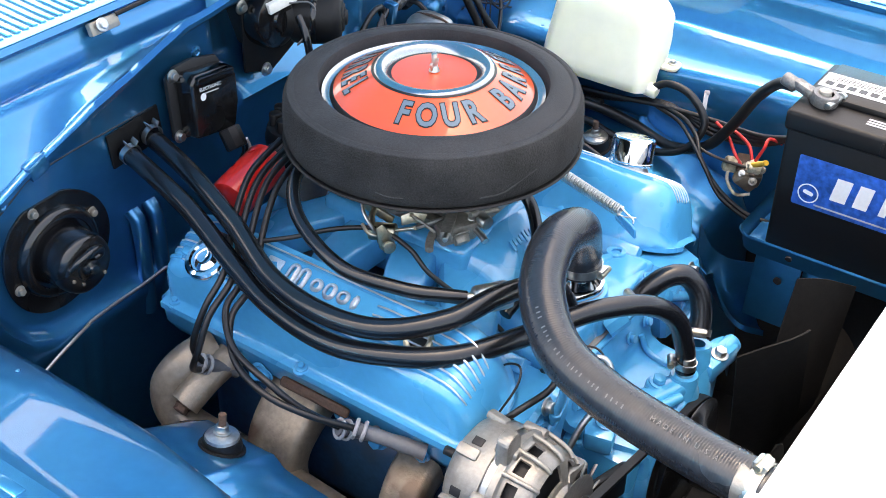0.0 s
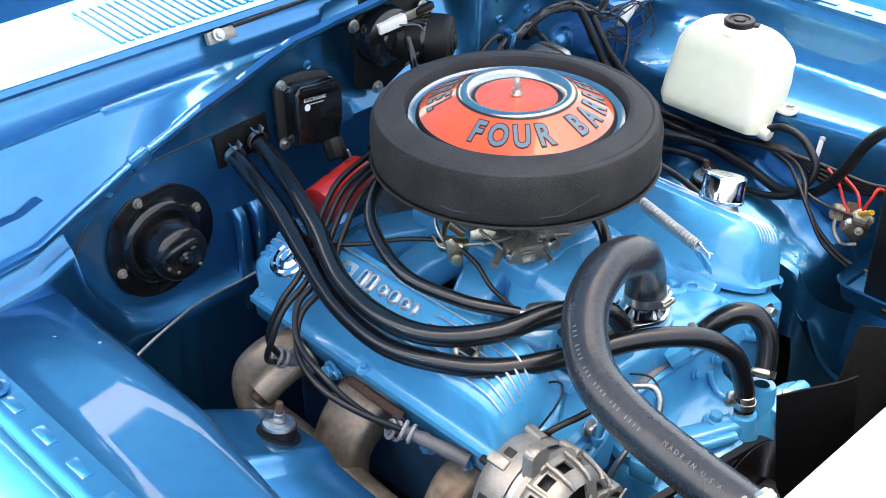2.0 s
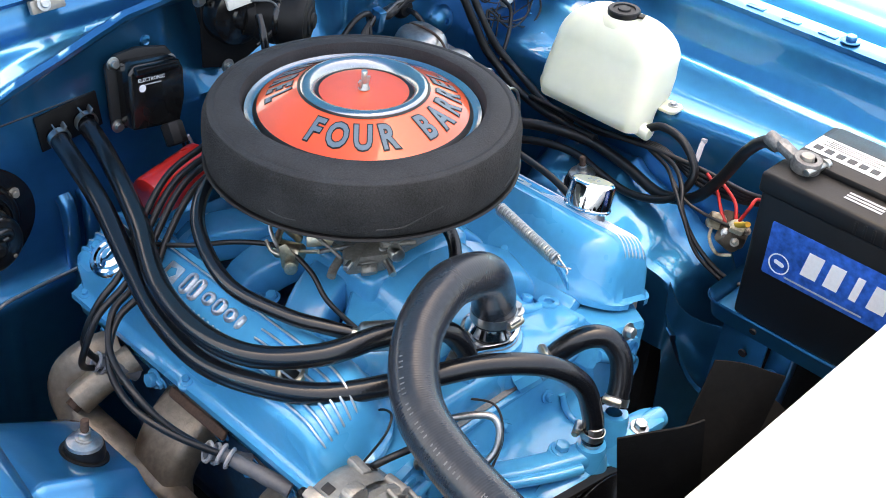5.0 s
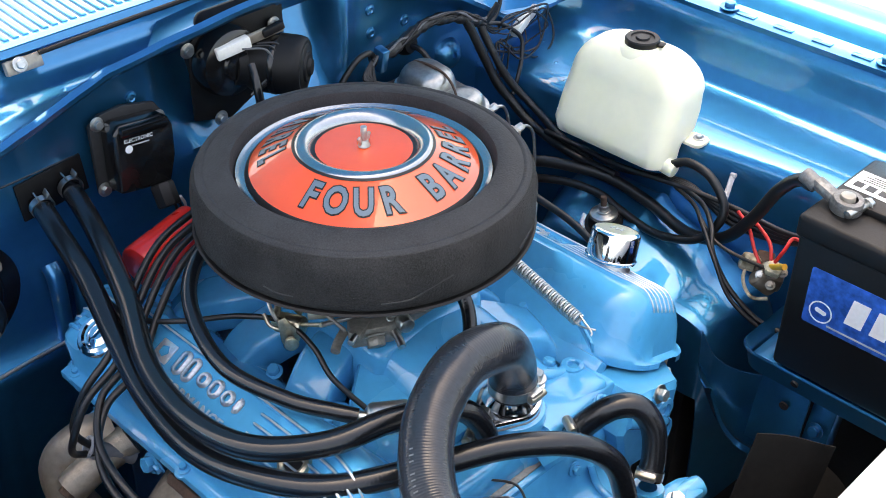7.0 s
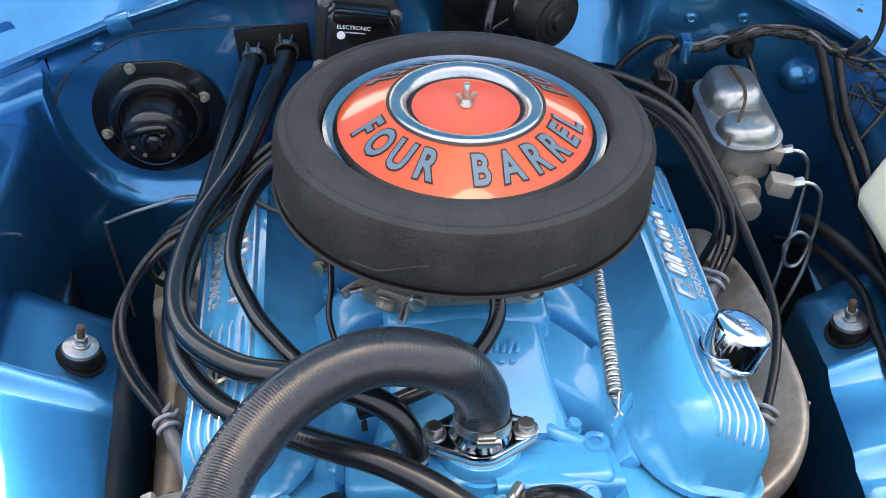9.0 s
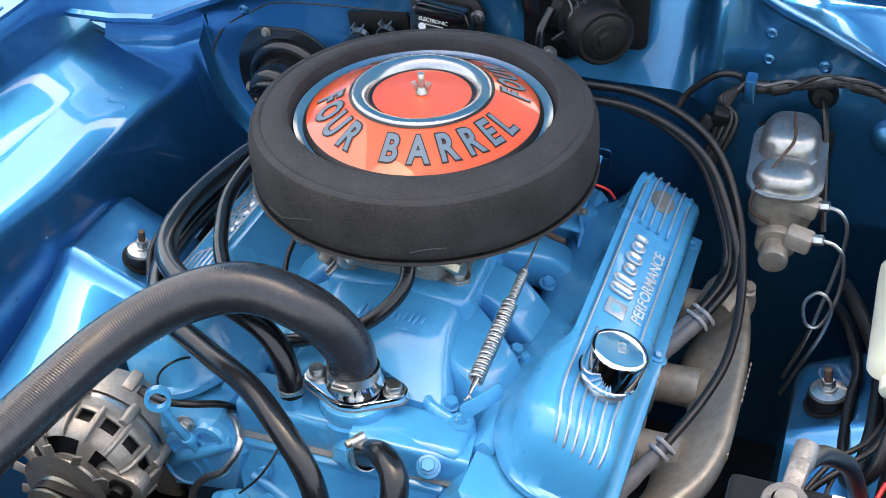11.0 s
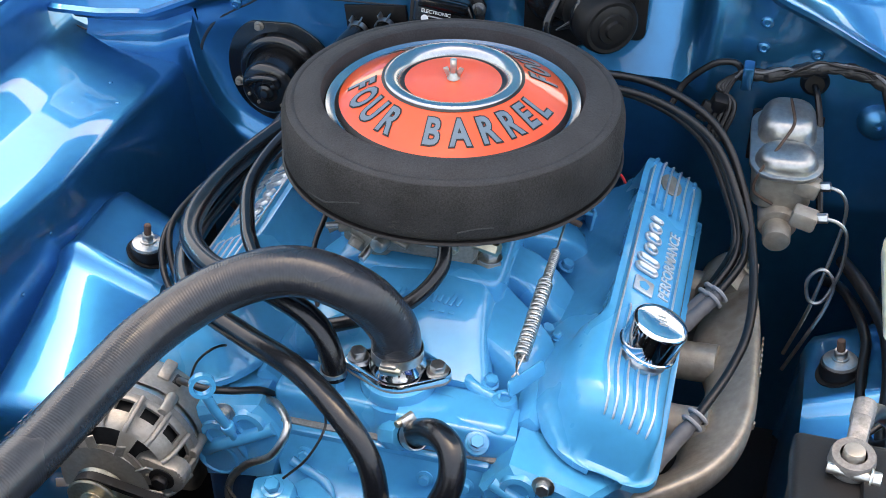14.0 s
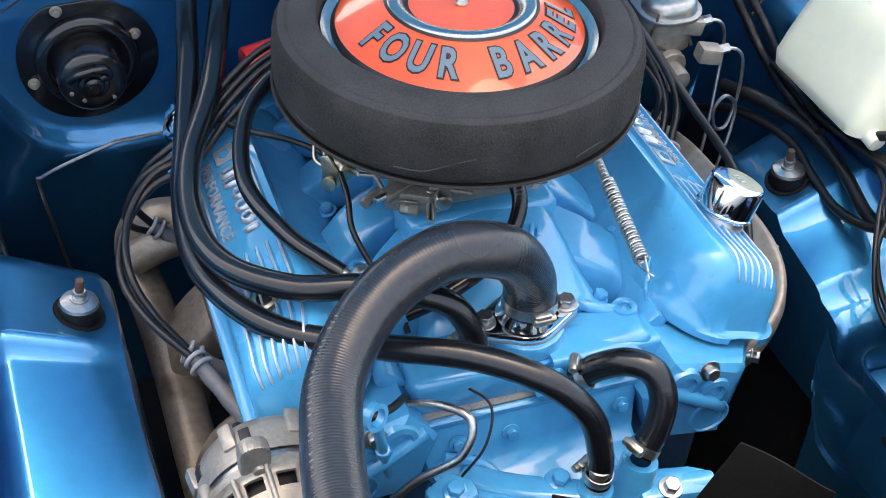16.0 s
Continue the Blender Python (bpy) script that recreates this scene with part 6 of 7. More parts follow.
def exhaust_left():
    t = thing("exhaust_manifold", "brown heat-stained cast-iron exhaust manifold on the passenger side", "exhaust manifold", (-0.33, 0.0, -0.40), "exhaust manifolds")
    def runner(name, path, w0, w1, h, label=""):
        """A boxy cast runner along a path that gives the middle of its top face."""
        pts = spline(path, 7)
        rows_ = []
        for i, p in enumerate(pts):
            run = (pts[min(i + 1, len(pts) - 1)] - pts[max(i - 1, 0)]).normalized()
            n = run.cross(Vector((0, 1, 0)))
            n = -n if n.z < 0 or (abs(n.z) < 0.2 and n.x > 0) else n
            n.normalize()
            w = w0 + (w1 - w0) * i / (len(pts) - 1)
            rows_.append([p + Vector((0, a, 0)) + n * (b - h / 2) for a, b in round_rect(w, h, min(w, h) * 0.27, 4)])
        mount(name, bm_loft(rows_, True, caps=True), CAST_BROWN, t, label, angle=50)
    back = [(-0.262, 0.152, -0.312), (-0.298, 0.164, -0.318), (-0.322, 0.176, -0.348), (-0.325, 0.158, -0.390), (-0.317, 0.09, -0.408), (-0.312, 0.0, -0.420), (-0.310, -0.10, -0.432), (-0.308, -0.17, -0.442)]
    mount("rear_runner", bm_tube(back, 0.0235, 20, 10, power=2.4), CAST_BROWN, t)
    mount("rear_stub", bm_tube([(-0.258, 0.126, -0.316), (-0.300, 0.134, -0.333), (-0.332, 0.140, -0.353)], 0.0200, 18, 6, power=2.4), CAST_BROWN, t)
    runner("middle_runner", [(-0.252, 0.024, -0.322), (-0.280, 0.024, -0.342), (-0.304, 0.024, -0.368), (-0.319, 0.022, -0.402), (-0.324, 0.014, -0.450)], 0.088, 0.072, 0.046, "broad flat-faced twin-port runner")
    runner("front_runner", [(-0.252, -0.165, -0.325), (-0.284, -0.168, -0.336), (-0.308, -0.170, -0.362), (-0.322, -0.170, -0.410), (-0.318, -0.165, -0.500)], 0.058, 0.052, 0.044)
    mount("rusty_strap", bm_box((0.006, 0.105, 0.013), pose(-0.270, -0.022, -0.300, 0, 32, 0), 0.004), RUST, t, "rusty steel strap")
    for y, z in ((0.072, -0.312), (-0.115, -0.322)):
        mount("bolt", hexhead((-0.264, y, z), (-1, 0, 0.2), 0.0095, 0.009, 0.013), ENGINE, t)
    mount("bolt", hexhead((-0.333, 0.140, -0.354), (-1, 0, -0.5), 0.010, 0.008, 0.011), RUST, t)
    return t


exhaust_right()
exhaust_left()


# ---------------------------------------------------------------- ignition leads
def plug_wire(pts, label, boot=True, aim=None, r=0.0042, group="spark plug leads", reach=0.066):
    t = thing("spark_plug_wire", label, "ignition wire", pts[0], group)
    mount("wire", bm_tube(pts, r, 10, 10), WIRE, t)
    if boot:
        a, b = Vector(pts[-1]), Vector(pts[-2])
        d = Vector(aim).normalized() if aim else (a - b).normalized()
        mount("boot", bm_tube([a - d * 0.008, a + d * reach * 0.25, a + d * reach * 0.65, a + d * reach], 0.0082, 16, 6, taper=lambda s: 0.92 + 0.28 * s + 0.05 * math.cos(s * 19)), GREY_BOOT, t, "grey silicone boot")
        side_ = d.cross(Vector((0, 0, 1))).normalized()
        up = side_.cross(d)
        for k in (-0.006, 0.004):
            ring = [a + d * k + (side_ * math.cos(f) + up * math.sin(f)) * 0.0108 for f in [2 * math.pi * j / 20 for j in range(21)]]
            mount("boot_clip", bm_tube(ring, 0.0024, 8, smooth=False, caps=False), PALE_BOOT, t, "pale moulded collar")
    return t


R_RUN = [(0.092, 0.215, -0.070), (0.190, 0.222, -0.078), (0.272, 0.205, -0.112), (0.318, 0.158, -0.168), (0.342, 0.070, -0.212)]
LEAD = "black ignition lead with a grey boot to the driver-side bank"
plug_wire(R_RUN + [(0.346, -0.020, -0.230), (0.332, -0.085, -0.244), (0.303, -0.153, -0.262)], LEAD, aim=(-0.52, -0.72, -0.45), r=0.0052)
plug_wire([(x - 0.008, y - 0.018, z - 0.008) for x, y, z in R_RUN[:4]] + [(0.322, 0.102, -0.222), (0.298, 0.060, -0.258)], LEAD, aim=(-0.60, -0.65, -0.45), r=0.0047)
plug_wire([(x - 0.002, y - 0.030, z - 0.002) for x, y, z in R_RUN[:4]] + [(0.332, 0.092, -0.216), (0.306, 0.050, -0.254)], LEAD, aim=(-0.60, -0.65, -0.45), r=0.0047)
plug_wire([(x - 0.014, y - 0.010, z - 0.016) for x, y, z in R_RUN[:4]] + [(0.318, 0.110, -0.215), (0.304, 0.102, -0.262), (0.284, 0.098, -0.300)], "black ignition lead looping behind the air cleaner", False, r=0.0047)
L_TOP = [(-0.10, 0.165, -0.088), (-0.165, 0.160, -0.106), (-0.222, 0.138, -0.140), (-0.268, 0.112, -0.172)]
LEADL = "black ignition lead with a grey boot to the passenger-side bank"
plug_wire(L_TOP + [(-0.306, 0.112, -0.205), (-0.324, 0.120, -0.255), (-0.302, 0.128, -0.302)], LEADL, aim=(0.75, -0.30, -0.55), reach=0.05)
plug_wire([(x, y - 0.013, z - 0.004) for x, y, z in L_TOP] + [(-0.312, 0.098, -0.205), (-0.334, 0.100, -0.245), (-0.330, 0.118, -0.285), (-0.300, 0.130, -0.312)], LEADL, False)
plug_wire([(x + 0.004, y - 0.026, z - 0.002) for x, y, z in L_TOP] + [(-0.306, 0.076, -0.190), (-0.338, 0.036, -0.208), (-0.348, -0.024, -0.222), (-0.334, -0.060, -0.252), (-0.302, -0.094, -0.289)], LEADL, aim=(0.75, -0.42, -0.5), reach=0.045)
plug_wire([(x + 0.008, y - 0.040, z - 0.004) for x, y, z in L_TOP] + [(-0.308, 0.066, -0.196), (-0.344, 0.030, -0.218), (-0.356, -0.024, -0.232), (-0.340, -0.072, -0.250), (-0.300, -0.117, -0.279)], LEADL, aim=(0.42, -0.86, -0.28), reach=0.078)


def throttle_spring():
    a, b = Vector((0.124, -0.231, -0.174)), Vector((0.133, -0.055, -0.133))
    t = thing("throttle_return_spring", "steel coil return spring of the throttle", "spring", a)
    d = (b - a).normalized()
    m = basis(a, d.orthogonal(), d)
    def coil(z0, z1, r, turns, wire, name):
        pts = []
        n = int(turns * 16)
        for k in range(n + 1):
            an = 2 * math.pi * turns * k / n
            pts.append(m @ Vector((r * math.cos(an), r * math.sin(an), z0 + (z1 - z0) * k / n)))
        mount(name, bm_tube(pts, wire, 6, smooth=False), STEEL, t)
    coil(0.024, 0.124, 0.0070, 32, 0.00140, "thick_coil")
    coil(0.124, 0.168, 0.0044, 18, 0.0010, "thin_coil")
    mount("hook", bm_tube([m @ Vector((0.006, 0, 0.031)), m @ Vector((0.003, 0, 0.018)), m @ Vector((0, 0, 0.004)), m @ Vector((-0.004, 0, 0.001))], 0.0012, 8, 5), STEEL, t)
    mount("hook", bm_tube([m @ Vector((-0.006, 0, 0.031)), m @ Vector((-0.003, 0, 0.016)), m @ Vector((0.002, 0, 0.006)), m @ Vector((0.004, 0.002, 0.002))], 0.0012, 8, 5), STEEL, t)
    mount("rod", bm_tube([m @ Vector((0, 0, 0.168)), b + d * 0.03], 0.0013, 8, smooth=False), STEEL, t)
    br = bm_prism(round_rect(0.052, 0.018, 0.004), 0.003, pose(0.132, -0.212, -0.190, 78, 0, 58), 0.0008)
    solid("spring_bracket", br, ENGINE, "light blue steel anchor bracket of the spring", "bracket")
    return t


throttle_spring()


# ---------------------------------------------------------------- firewall fittings
def heater_blower():
    c = Vector((-0.339, 0.334, -0.194))
    t = thing("heater_blower_motor", "gloss black heater blower motor on the firewall", "blower motor", c)
    m = axis_at(c, (0, -1, 0))
    plate = []
    for k in range(64):
        a = 2 * math.pi * k / 64
        r = 0.0825 + 0.002 * math.cos(3 * a)
        x, z = r * math.cos(a), r * math.sin(a)
        plate.append((x, min(z, 0.077)))
    frame_ = basis(c, (1, 0, 0), (0, -1, 0))
    mount("mounting_plate", bm_prism(plate, 0.005, frame_ @ Matrix.Rotation(radians(3), 4, "Z"), 0.0018), BLACK_PAINT, t)
    mount("cup", bm_lathe([(0.062, 0.004), (0.0605, 0.010), (0.057, 0.0145), (0.051, 0.017), (0.0475, 0.0165), (0.0465, 0.013), (0.042, 0.012)], 64, m), BLACK_PAINT, t)
    mount("motor_can", bm_lathe([(0.0415, 0.011), (0.0405, 0.020), (0.0395, 0.050), (0.0375, 0.0565), (0.033, 0.060), (0.026, 0.0615), (0.018, 0.062)], 64, m), BLACK_PAINT, t)
    mount("end_boss", bm_lathe([(0.0185, 0.0615), (0.0165, 0.0640), (0.0125, 0.0648), (0.0110, 0.0680), (0.0070, 0.0700), (0.0055, 0.0735), (0.0, 0.0740)], 36, m), BLACK_PAINT, t)
    tube = [c + Vector(p) for p in ((-0.027, -0.060, 0.008), (-0.016, -0.066, 0.018), (0.002, -0.067, 0.0225), (0.015, -0.066, 0.0205), (0.018, -0.064, 0.012), (0.010, -0.062, 0.008))]
    mount("vent_tube", bm_tube(tube, 0.0052, 12, 8), BLACK_PAINT, t)
    for dx, dz in ((-0.013, -0.019), (0.021, -0.020), (-0.026, -0.008)):
        mount("end_screw", bm_cyl(0.0026, 0.003, axis_at(c + Vector((dx, -0.0608, dz)), (0, -1, 0)), 10, 0.0006), CAST_BROWN, t)
    for p in ((-0.366, -0.125), (-0.281, -0.166), (-0.404, -0.217)):
        mount("screw", hexhead((p[0], 0.3285, p[1]), (0, -1, 0), 0.0050, 0.006, 0.0072), CAST, t)
    return t


def heater_pipes():
    t = thing("heater_pipe_plate", "black plate with two heater pipe stubs on the firewall", "heater pipes", (-0.195, 0.333, -0.10))
    own = bm_box((0.088, 0.004, 0.05), pose(-0.193, 0.331, -0.098, 0, -6, 0), 0.0015)
    mount("plate", own, BLACK_SATIN, t)
    for o, to in (((-0.215, 0.330, -0.104), (-0.1, -1, -0.25)), ((-0.176, 0.330, -0.097), (-0.1, -1, -0.1))):
        m = axis_at(Vector(o) + Vector(to).normalized() * 0.014, to)
        c = mount("spring_clamp", bm_lathe([(0.0132, -0.004), (0.0146, -0.004), (0.0146, 0.004), (0.0132, 0.004)], 24, m), STEEL, t, "steel spring clamp")
        for s in (-1, 1):
            mount("clamp_ear", bm_box((0.002, 0.007, 0.012), m @ pose(s * 0.006, 0.018, 0, 0, 0, -s * 25), 0.0007), STEEL, c)
    return t


def ignition_module():
    t = thing("ignition_module", "black ignition control box screwed to the firewall", "control box", (-0.098, 0.31, -0.08))
    m = basis((-0.0985, 0.312, -0.079), (0.99, 0.0, -0.10), (0.0, -1, 0.12))
    mount("back_plate", bm_prism([(-0.042, -0.046), (0.044, -0.050), (0.055, -0.020), (0.056, 0.034), (0.044, 0.050), (0.0, 0.056), (-0.030, 0.052), (-0.046, 0.040)], 0.008, m @ Matrix.Translation((0.0, 0, -0.010)), 0.002), DARK_METAL_SHADE, t, "dull black die-cast heat sink")
    mount("case", bm_prism([(-0.034, -0.040), (0.036, -0.044), (0.046, -0.010), (0.046, 0.028), (0.036, 0.044), (-0.026, 0.046), (-0.036, 0.036)], 0.032, m @ Matrix.Translation((0.002, 0, -0.002)), 0.005, segs=3), BLACK_PAINT, t, "glossy black case")
    mount("rim", bm_box((0.066, 0.014, 0.012), m @ pose(0.006, 0.036, 0.030, 12, 0, 0), 0.004), BLACK_PAINT, t)
    mount("print", bm_text("ELECTRONIC", 0.0066, m @ pose(-0.002, 0.024, 0.0301), 0.0001, 0.0001, 1.0), LABEL_WHITE, t, "white printed word")
    mount("print_line", bm_box((0.024, 0.0016, 0.0003), m @ pose(0.000, 0.0180, 0.0301)), LABEL_GREY, t)
    mount("print_mark", bm_cyl(0.0050, 0.0004, m @ pose(-0.016, 0.014, 0.0299), 20), LABEL_WHITE, t)
    for x, y in ((-0.036, -0.040), (0.048, 0.030), (0.047, -0.040), (-0.036, 0.042)):
        mount("screw", hexhead(m @ Vector((x, y, -0.002)), m.to_3x3() @ Vector((0, 0, 1)), 0.006, 0.006, 0.009), STEEL, t)
    mount("connector", bm_cyl(0.015, 0.03, m @ pose(0.022, -0.040, 0.030, 62, 0, 0), 8, 0.003), BLACK_PLASTIC, t)
    for k, mt in enumerate((WIRE, WIRE, LABEL_GREY)):
        mount("lead", bm_tube([m @ Vector((0.022 + 0.006 * k, -0.055, 0.05)), m @ Vector((0.03 + 0.006 * k, -0.075, 0.045)), m @ Vector((0.028, -0.11, 0.02)), m @ Vector((0.02, -0.14, 0.0))], 0.002, 8, 6), mt, t)
    return t


def wiper_motor():
    t = thing("wiper_motor", "black windscreen wiper motor with worn bracket on the firewall", "wiper motor", (0.09, 0.32, -0.02))
    mount("mounting_plate", bm_prism([(-0.075, -0.070), (-0.02, -0.085), (0.055, -0.05), (0.075, 0.02), (0.06, 0.055), (-0.05, 0.055), (-0.075, 0.03)], 0.004, axis_at((0.085, 0.330, -0.018), (0, -1, 0)) @ pose(0, 0, 0, 0, 0, 180) @ pose(0, 0, 0, 0, 0, 180), 0.0012), BLACK_SATIN, t)
    mount("backing", bm_prism(round_rect(0.135, 0.13, 0.012), 0.005, axis_at((0.100, 0.342, -0.018), (0, -1, 0)), 0.0015), BLACK_SATIN, t)
    mount("standoff", bm_box((0.10, 0.055, 0.085), pose(0.085, 0.362, -0.020), 0.006), BLACK_SATIN, t)
    mount("gear_case", bm_lathe([(0.046, 0.0), (0.046, 0.022), (0.043, 0.030), (0.036, 0.034), (0.020, 0.036), (0.018, 0.040), (0.0, 0.041)], 40, axis_at((0.058, 0.330, -0.014), (0, -1, 0))), BLACK_PAINT, t, "gloss black round gear case")
    mount("gear_neck", bm_tube([(0.06, 0.312, -0.02), (0.09, 0.306, -0.026), (0.118, 0.300, -0.032)], 0.028, 18, 6), BLACK_SATIN, t)
    m = axis_at((0.0935, 0.312, -0.026), (0.57, -0.82, -0.03))
    mount("motor_can", bm_lathe([(0.0, 0.0), (0.036, 0.002), (0.0385, 0.008), (0.0385, 0.060), (0.0365, 0.068), (0.0335, 0.0705), (0.0290, 0.0700), (0.0270, 0.0715), (0.0200, 0.0725), (0.0185, 0.0750), (0.0120, 0.0755), (0.0100, 0.0790), (0.0, 0.0800)], 48, m), BLACK_SATIN, t, "dusty black motor can")
    mount("can_band", bm_lathe([(0.0388, 0.030), (0.0395, 0.032), (0.0395, 0.036), (0.0388, 0.038)], 48, m), BLACK_PAINT, t)
    mount("connector", bm_box((0.046, 0.013, 0.015), pose(0.052, 0.292, 0.012, 0, -10, -12), 0.002), WHITE_BITS, t, "white plastic wire connector")
    mount("connector_tail", bm_box((0.030, 0.010, 0.010), pose(0.108, 0.283, 0.022, 0, -14, -12), 0.002), BLACK_PLASTIC, t)
    mount("strip", bm_box((0.074, 0.006, 0.014), pose(0.088, 0.290, 0.016, 10, -9, -12), 0.0020), CAST, t, "worn steel resistor strip")
    for k in range(3):
        mount("lead", bm_tube([(0.060 + 0.012 * k, 0.284, 0.010), (0.085 + 0.010 * k, 0.268, 0.006), (0.088 + 0.004 * k, 0.262, -0.020 - 0.004 * k), (0.062, 0.275, -0.050)], 0.0014, 8, 6), PRINT if k == 0 else WIRE, t)
    mount("washer_hose", bm_tube([(0.062, 0.270, -0.006), (0.054, 0.250, -0.03), (0.052, 0.245, -0.075), (0.03, 0.25, -0.10)], 0.0055, 12, 6), HOSE, t)
    for x, z in ((0.006, 0.013), (0.046, -0.094), (0.139, 0.006)):
        mount("screw", hexhead((x, 0.322, z), (0, -1, 0), 0.0065, 0.006, 0.010), STEEL, t)
    return t


def master_cylinder():
    t = thing("brake_master_cylinder", "cast-iron brake master cylinder with a pressed steel lid", "master cylinder", (0.37, 0.20, -0.21))
    d = Vector((0.05, -1, -0.12)).normalized()
    up = Vector((0.0, -0.1, 1))
    m = basis((0.372, 0.232, -0.132), d, up)      # x runs forward along the reservoir
    m = Matrix.Translation((-0.010, 0, -0.012)) @ m @ Matrix.Translation((-0.004, 0, 0))
    mount("reservoir", bm_prism(round_rect(0.126, 0.072, 0.018), 0.05, m @ Matrix.Translation((0, 0, -0.056)), 0.004), CAST, t, "oily brown cast-iron reservoir")
    mount("lid_flange", bm_prism(round_rect(0.142, 0.088, 0.034, 8), 0.006, m @ Matrix.Translation((0, 0, -0.006)), 0.0018), LID_STEEL, t)
    for x, w, d_, h in ((-0.028, 0.080, 0.070, 0.031), (0.037, 0.056, 0.074, 0.019)):
        secs = [[m @ Vector((x + px * k, py * k, z * h - 0.001)) for px, py in round_rect(w, d_, 0.027, 6)] for k, z in ((1.04, 0.0), (1.0, 0.08), (0.97, 0.30), (0.91, 0.58), (0.80, 0.82), (0.62, 0.95), (0.35, 1.0), (0.05, 1.005))]
        mount("lid_dome", bm_loft(secs, True, caps=True), LID_STEEL, t, "pressed steel lid dome", angle=60)
    mount("bail_wire", bm_tube([m @ Vector((-0.07, 0.0, 0.0)), m @ Vector((-0.058, 0, 0.0240)), m @ Vector((-0.03, 0.002, 0.0318)), m @ Vector((0.0, 0.004, 0.0285)), m @ Vector((0.032, -0.010, 0.0212)), m @ Vector((0.060, -0.030, 0.0)), m @ Vector((0.062, -0.034, -0.030)), m @ Vector((0.066, -0.01, -0.045))], 0.0019, 8, 8), RUST, t, "rusty spring wire bail")
    mount("bore", bm_cyl(0.024, 0.16, axis_at(m @ Vector((-0.085, 0, -0.072)), d), 28, 0.004), CAST, t)
    mount("nose", bm_cyl(0.017, 0.03, axis_at(m @ Vector((0.07, 0, -0.075)), d), 24, 0.004), CAST, t)
    for o, q in (((0.418, 0.132, -0.176), (0.392, 0.135, -0.182)), ((0.418, 0.182, -0.164), (0.392, 0.186, -0.170))):
        o, q = Vector(o), Vector(q)
        mount("outlet_boss", bm_box((0.030, 0.024, 0.022), pose(*q, 0, 10, -8), 0.004), CAST, t)
        mount("flare_nut", bm_cyl(0.0062, 0.014, axis_at(q + (o - q) * 0.5, o - q), 6, 0.001), STEEL, t)
    mount("mount_flange", bm_box((0.09, 0.008, 0.075), pose(0.362, 0.318, -0.185), 0.003), BLACK_SATIN, t)
    return t


def brake_line(pts, label="bent steel brake line below the master cylinder"):
    return solid("brake_line", bm_tube(pts, 0.0024, 8, 10), STEEL, label, "brake line", "brake lines")


heater_blower()
heater_pipes()
ignition_module()
wiper_motor()
master_cylinder()
brake_line([(0.412, 0.132, -0.176), (0.432, 0.133, -0.182), (0.444, 0.132, -0.200), (0.445, 0.127, -0.244), (0.432, 0.118, -0.285), (0.416, 0.118, -0.288), (0.410, 0.122, -0.262), (0.424, 0.124, -0.244), (0.440, 0.120, -0.258), (0.436, 0.112, -0.290), (0.42, 0.10, -0.33), (0.40, 0.09, -0.38)])
brake_line([(0.412, 0.182, -0.164), (0.432, 0.180, -0.170), (0.442, 0.178, -0.196), (0.436, 0.165, -0.25), (0.42, 0.14, -0.32), (0.40, 0.12, -0.38)])
brake_line([(-0.402, 0.306, -0.50), (-0.410, 0.308, -0.440), (-0.421, 0.309, -0.350), (-0.416, 0.309, -0.341), (-0.386, 0.309, -0.327), (-0.333, 0.308, -0.3075), (-0.322, 0.308, -0.304), (-0.282, 0.308, -0.301), (-0.228, 0.309, -0.300), (-0.15, 0.315, -0.298)], "thin steel line along the foot of the firewall")


def ignition_coil():
    a, b = Vector((-0.176, 0.192, -0.153)), Vector((-0.084, 0.206, -0.142))
    t = thing("ignition_coil", "red ignition coil lying behind the valve cover", "ignition coil", a)
    d = b - a
    mount("can", bm_cyl(0.0285, d.length, axis_at(a, d), 36, 0.004), RED, t)
    mount("tower", bm_cyl(0.018, 0.04, axis_at(b, d), 28, 0.005, r2=0.011), BLACK_PLASTIC, t)
    return t


ignition_coil()
dist = thing("distributor", "dark distributor cap at the rear of the engine", "distributor", (0.0, 0.225, -0.20))
mount("cap", bm_lathe([(0.045, 0.0), (0.046, 0.03), (0.042, 0.045), (0.030, 0.052), (0, 0.054)], 40, pose(0.0, 0.225, -0.175)), BLACK_PLASTIC, dist)
mount("housing", bm_cyl(0.038, 0.08, pose(0, 0.225, -0.255), 32, 0.004), ALLOY, dist)
for k in range(8):
    a_ = 2 * math.pi * k / 8
    mount("tower", bm_cyl(0.009, 0.03, pose(0.03 * math.cos(a_), 0.225 + 0.03 * math.sin(a_), -0.140), 14, 0.002), BLACK_PLASTIC, dist)


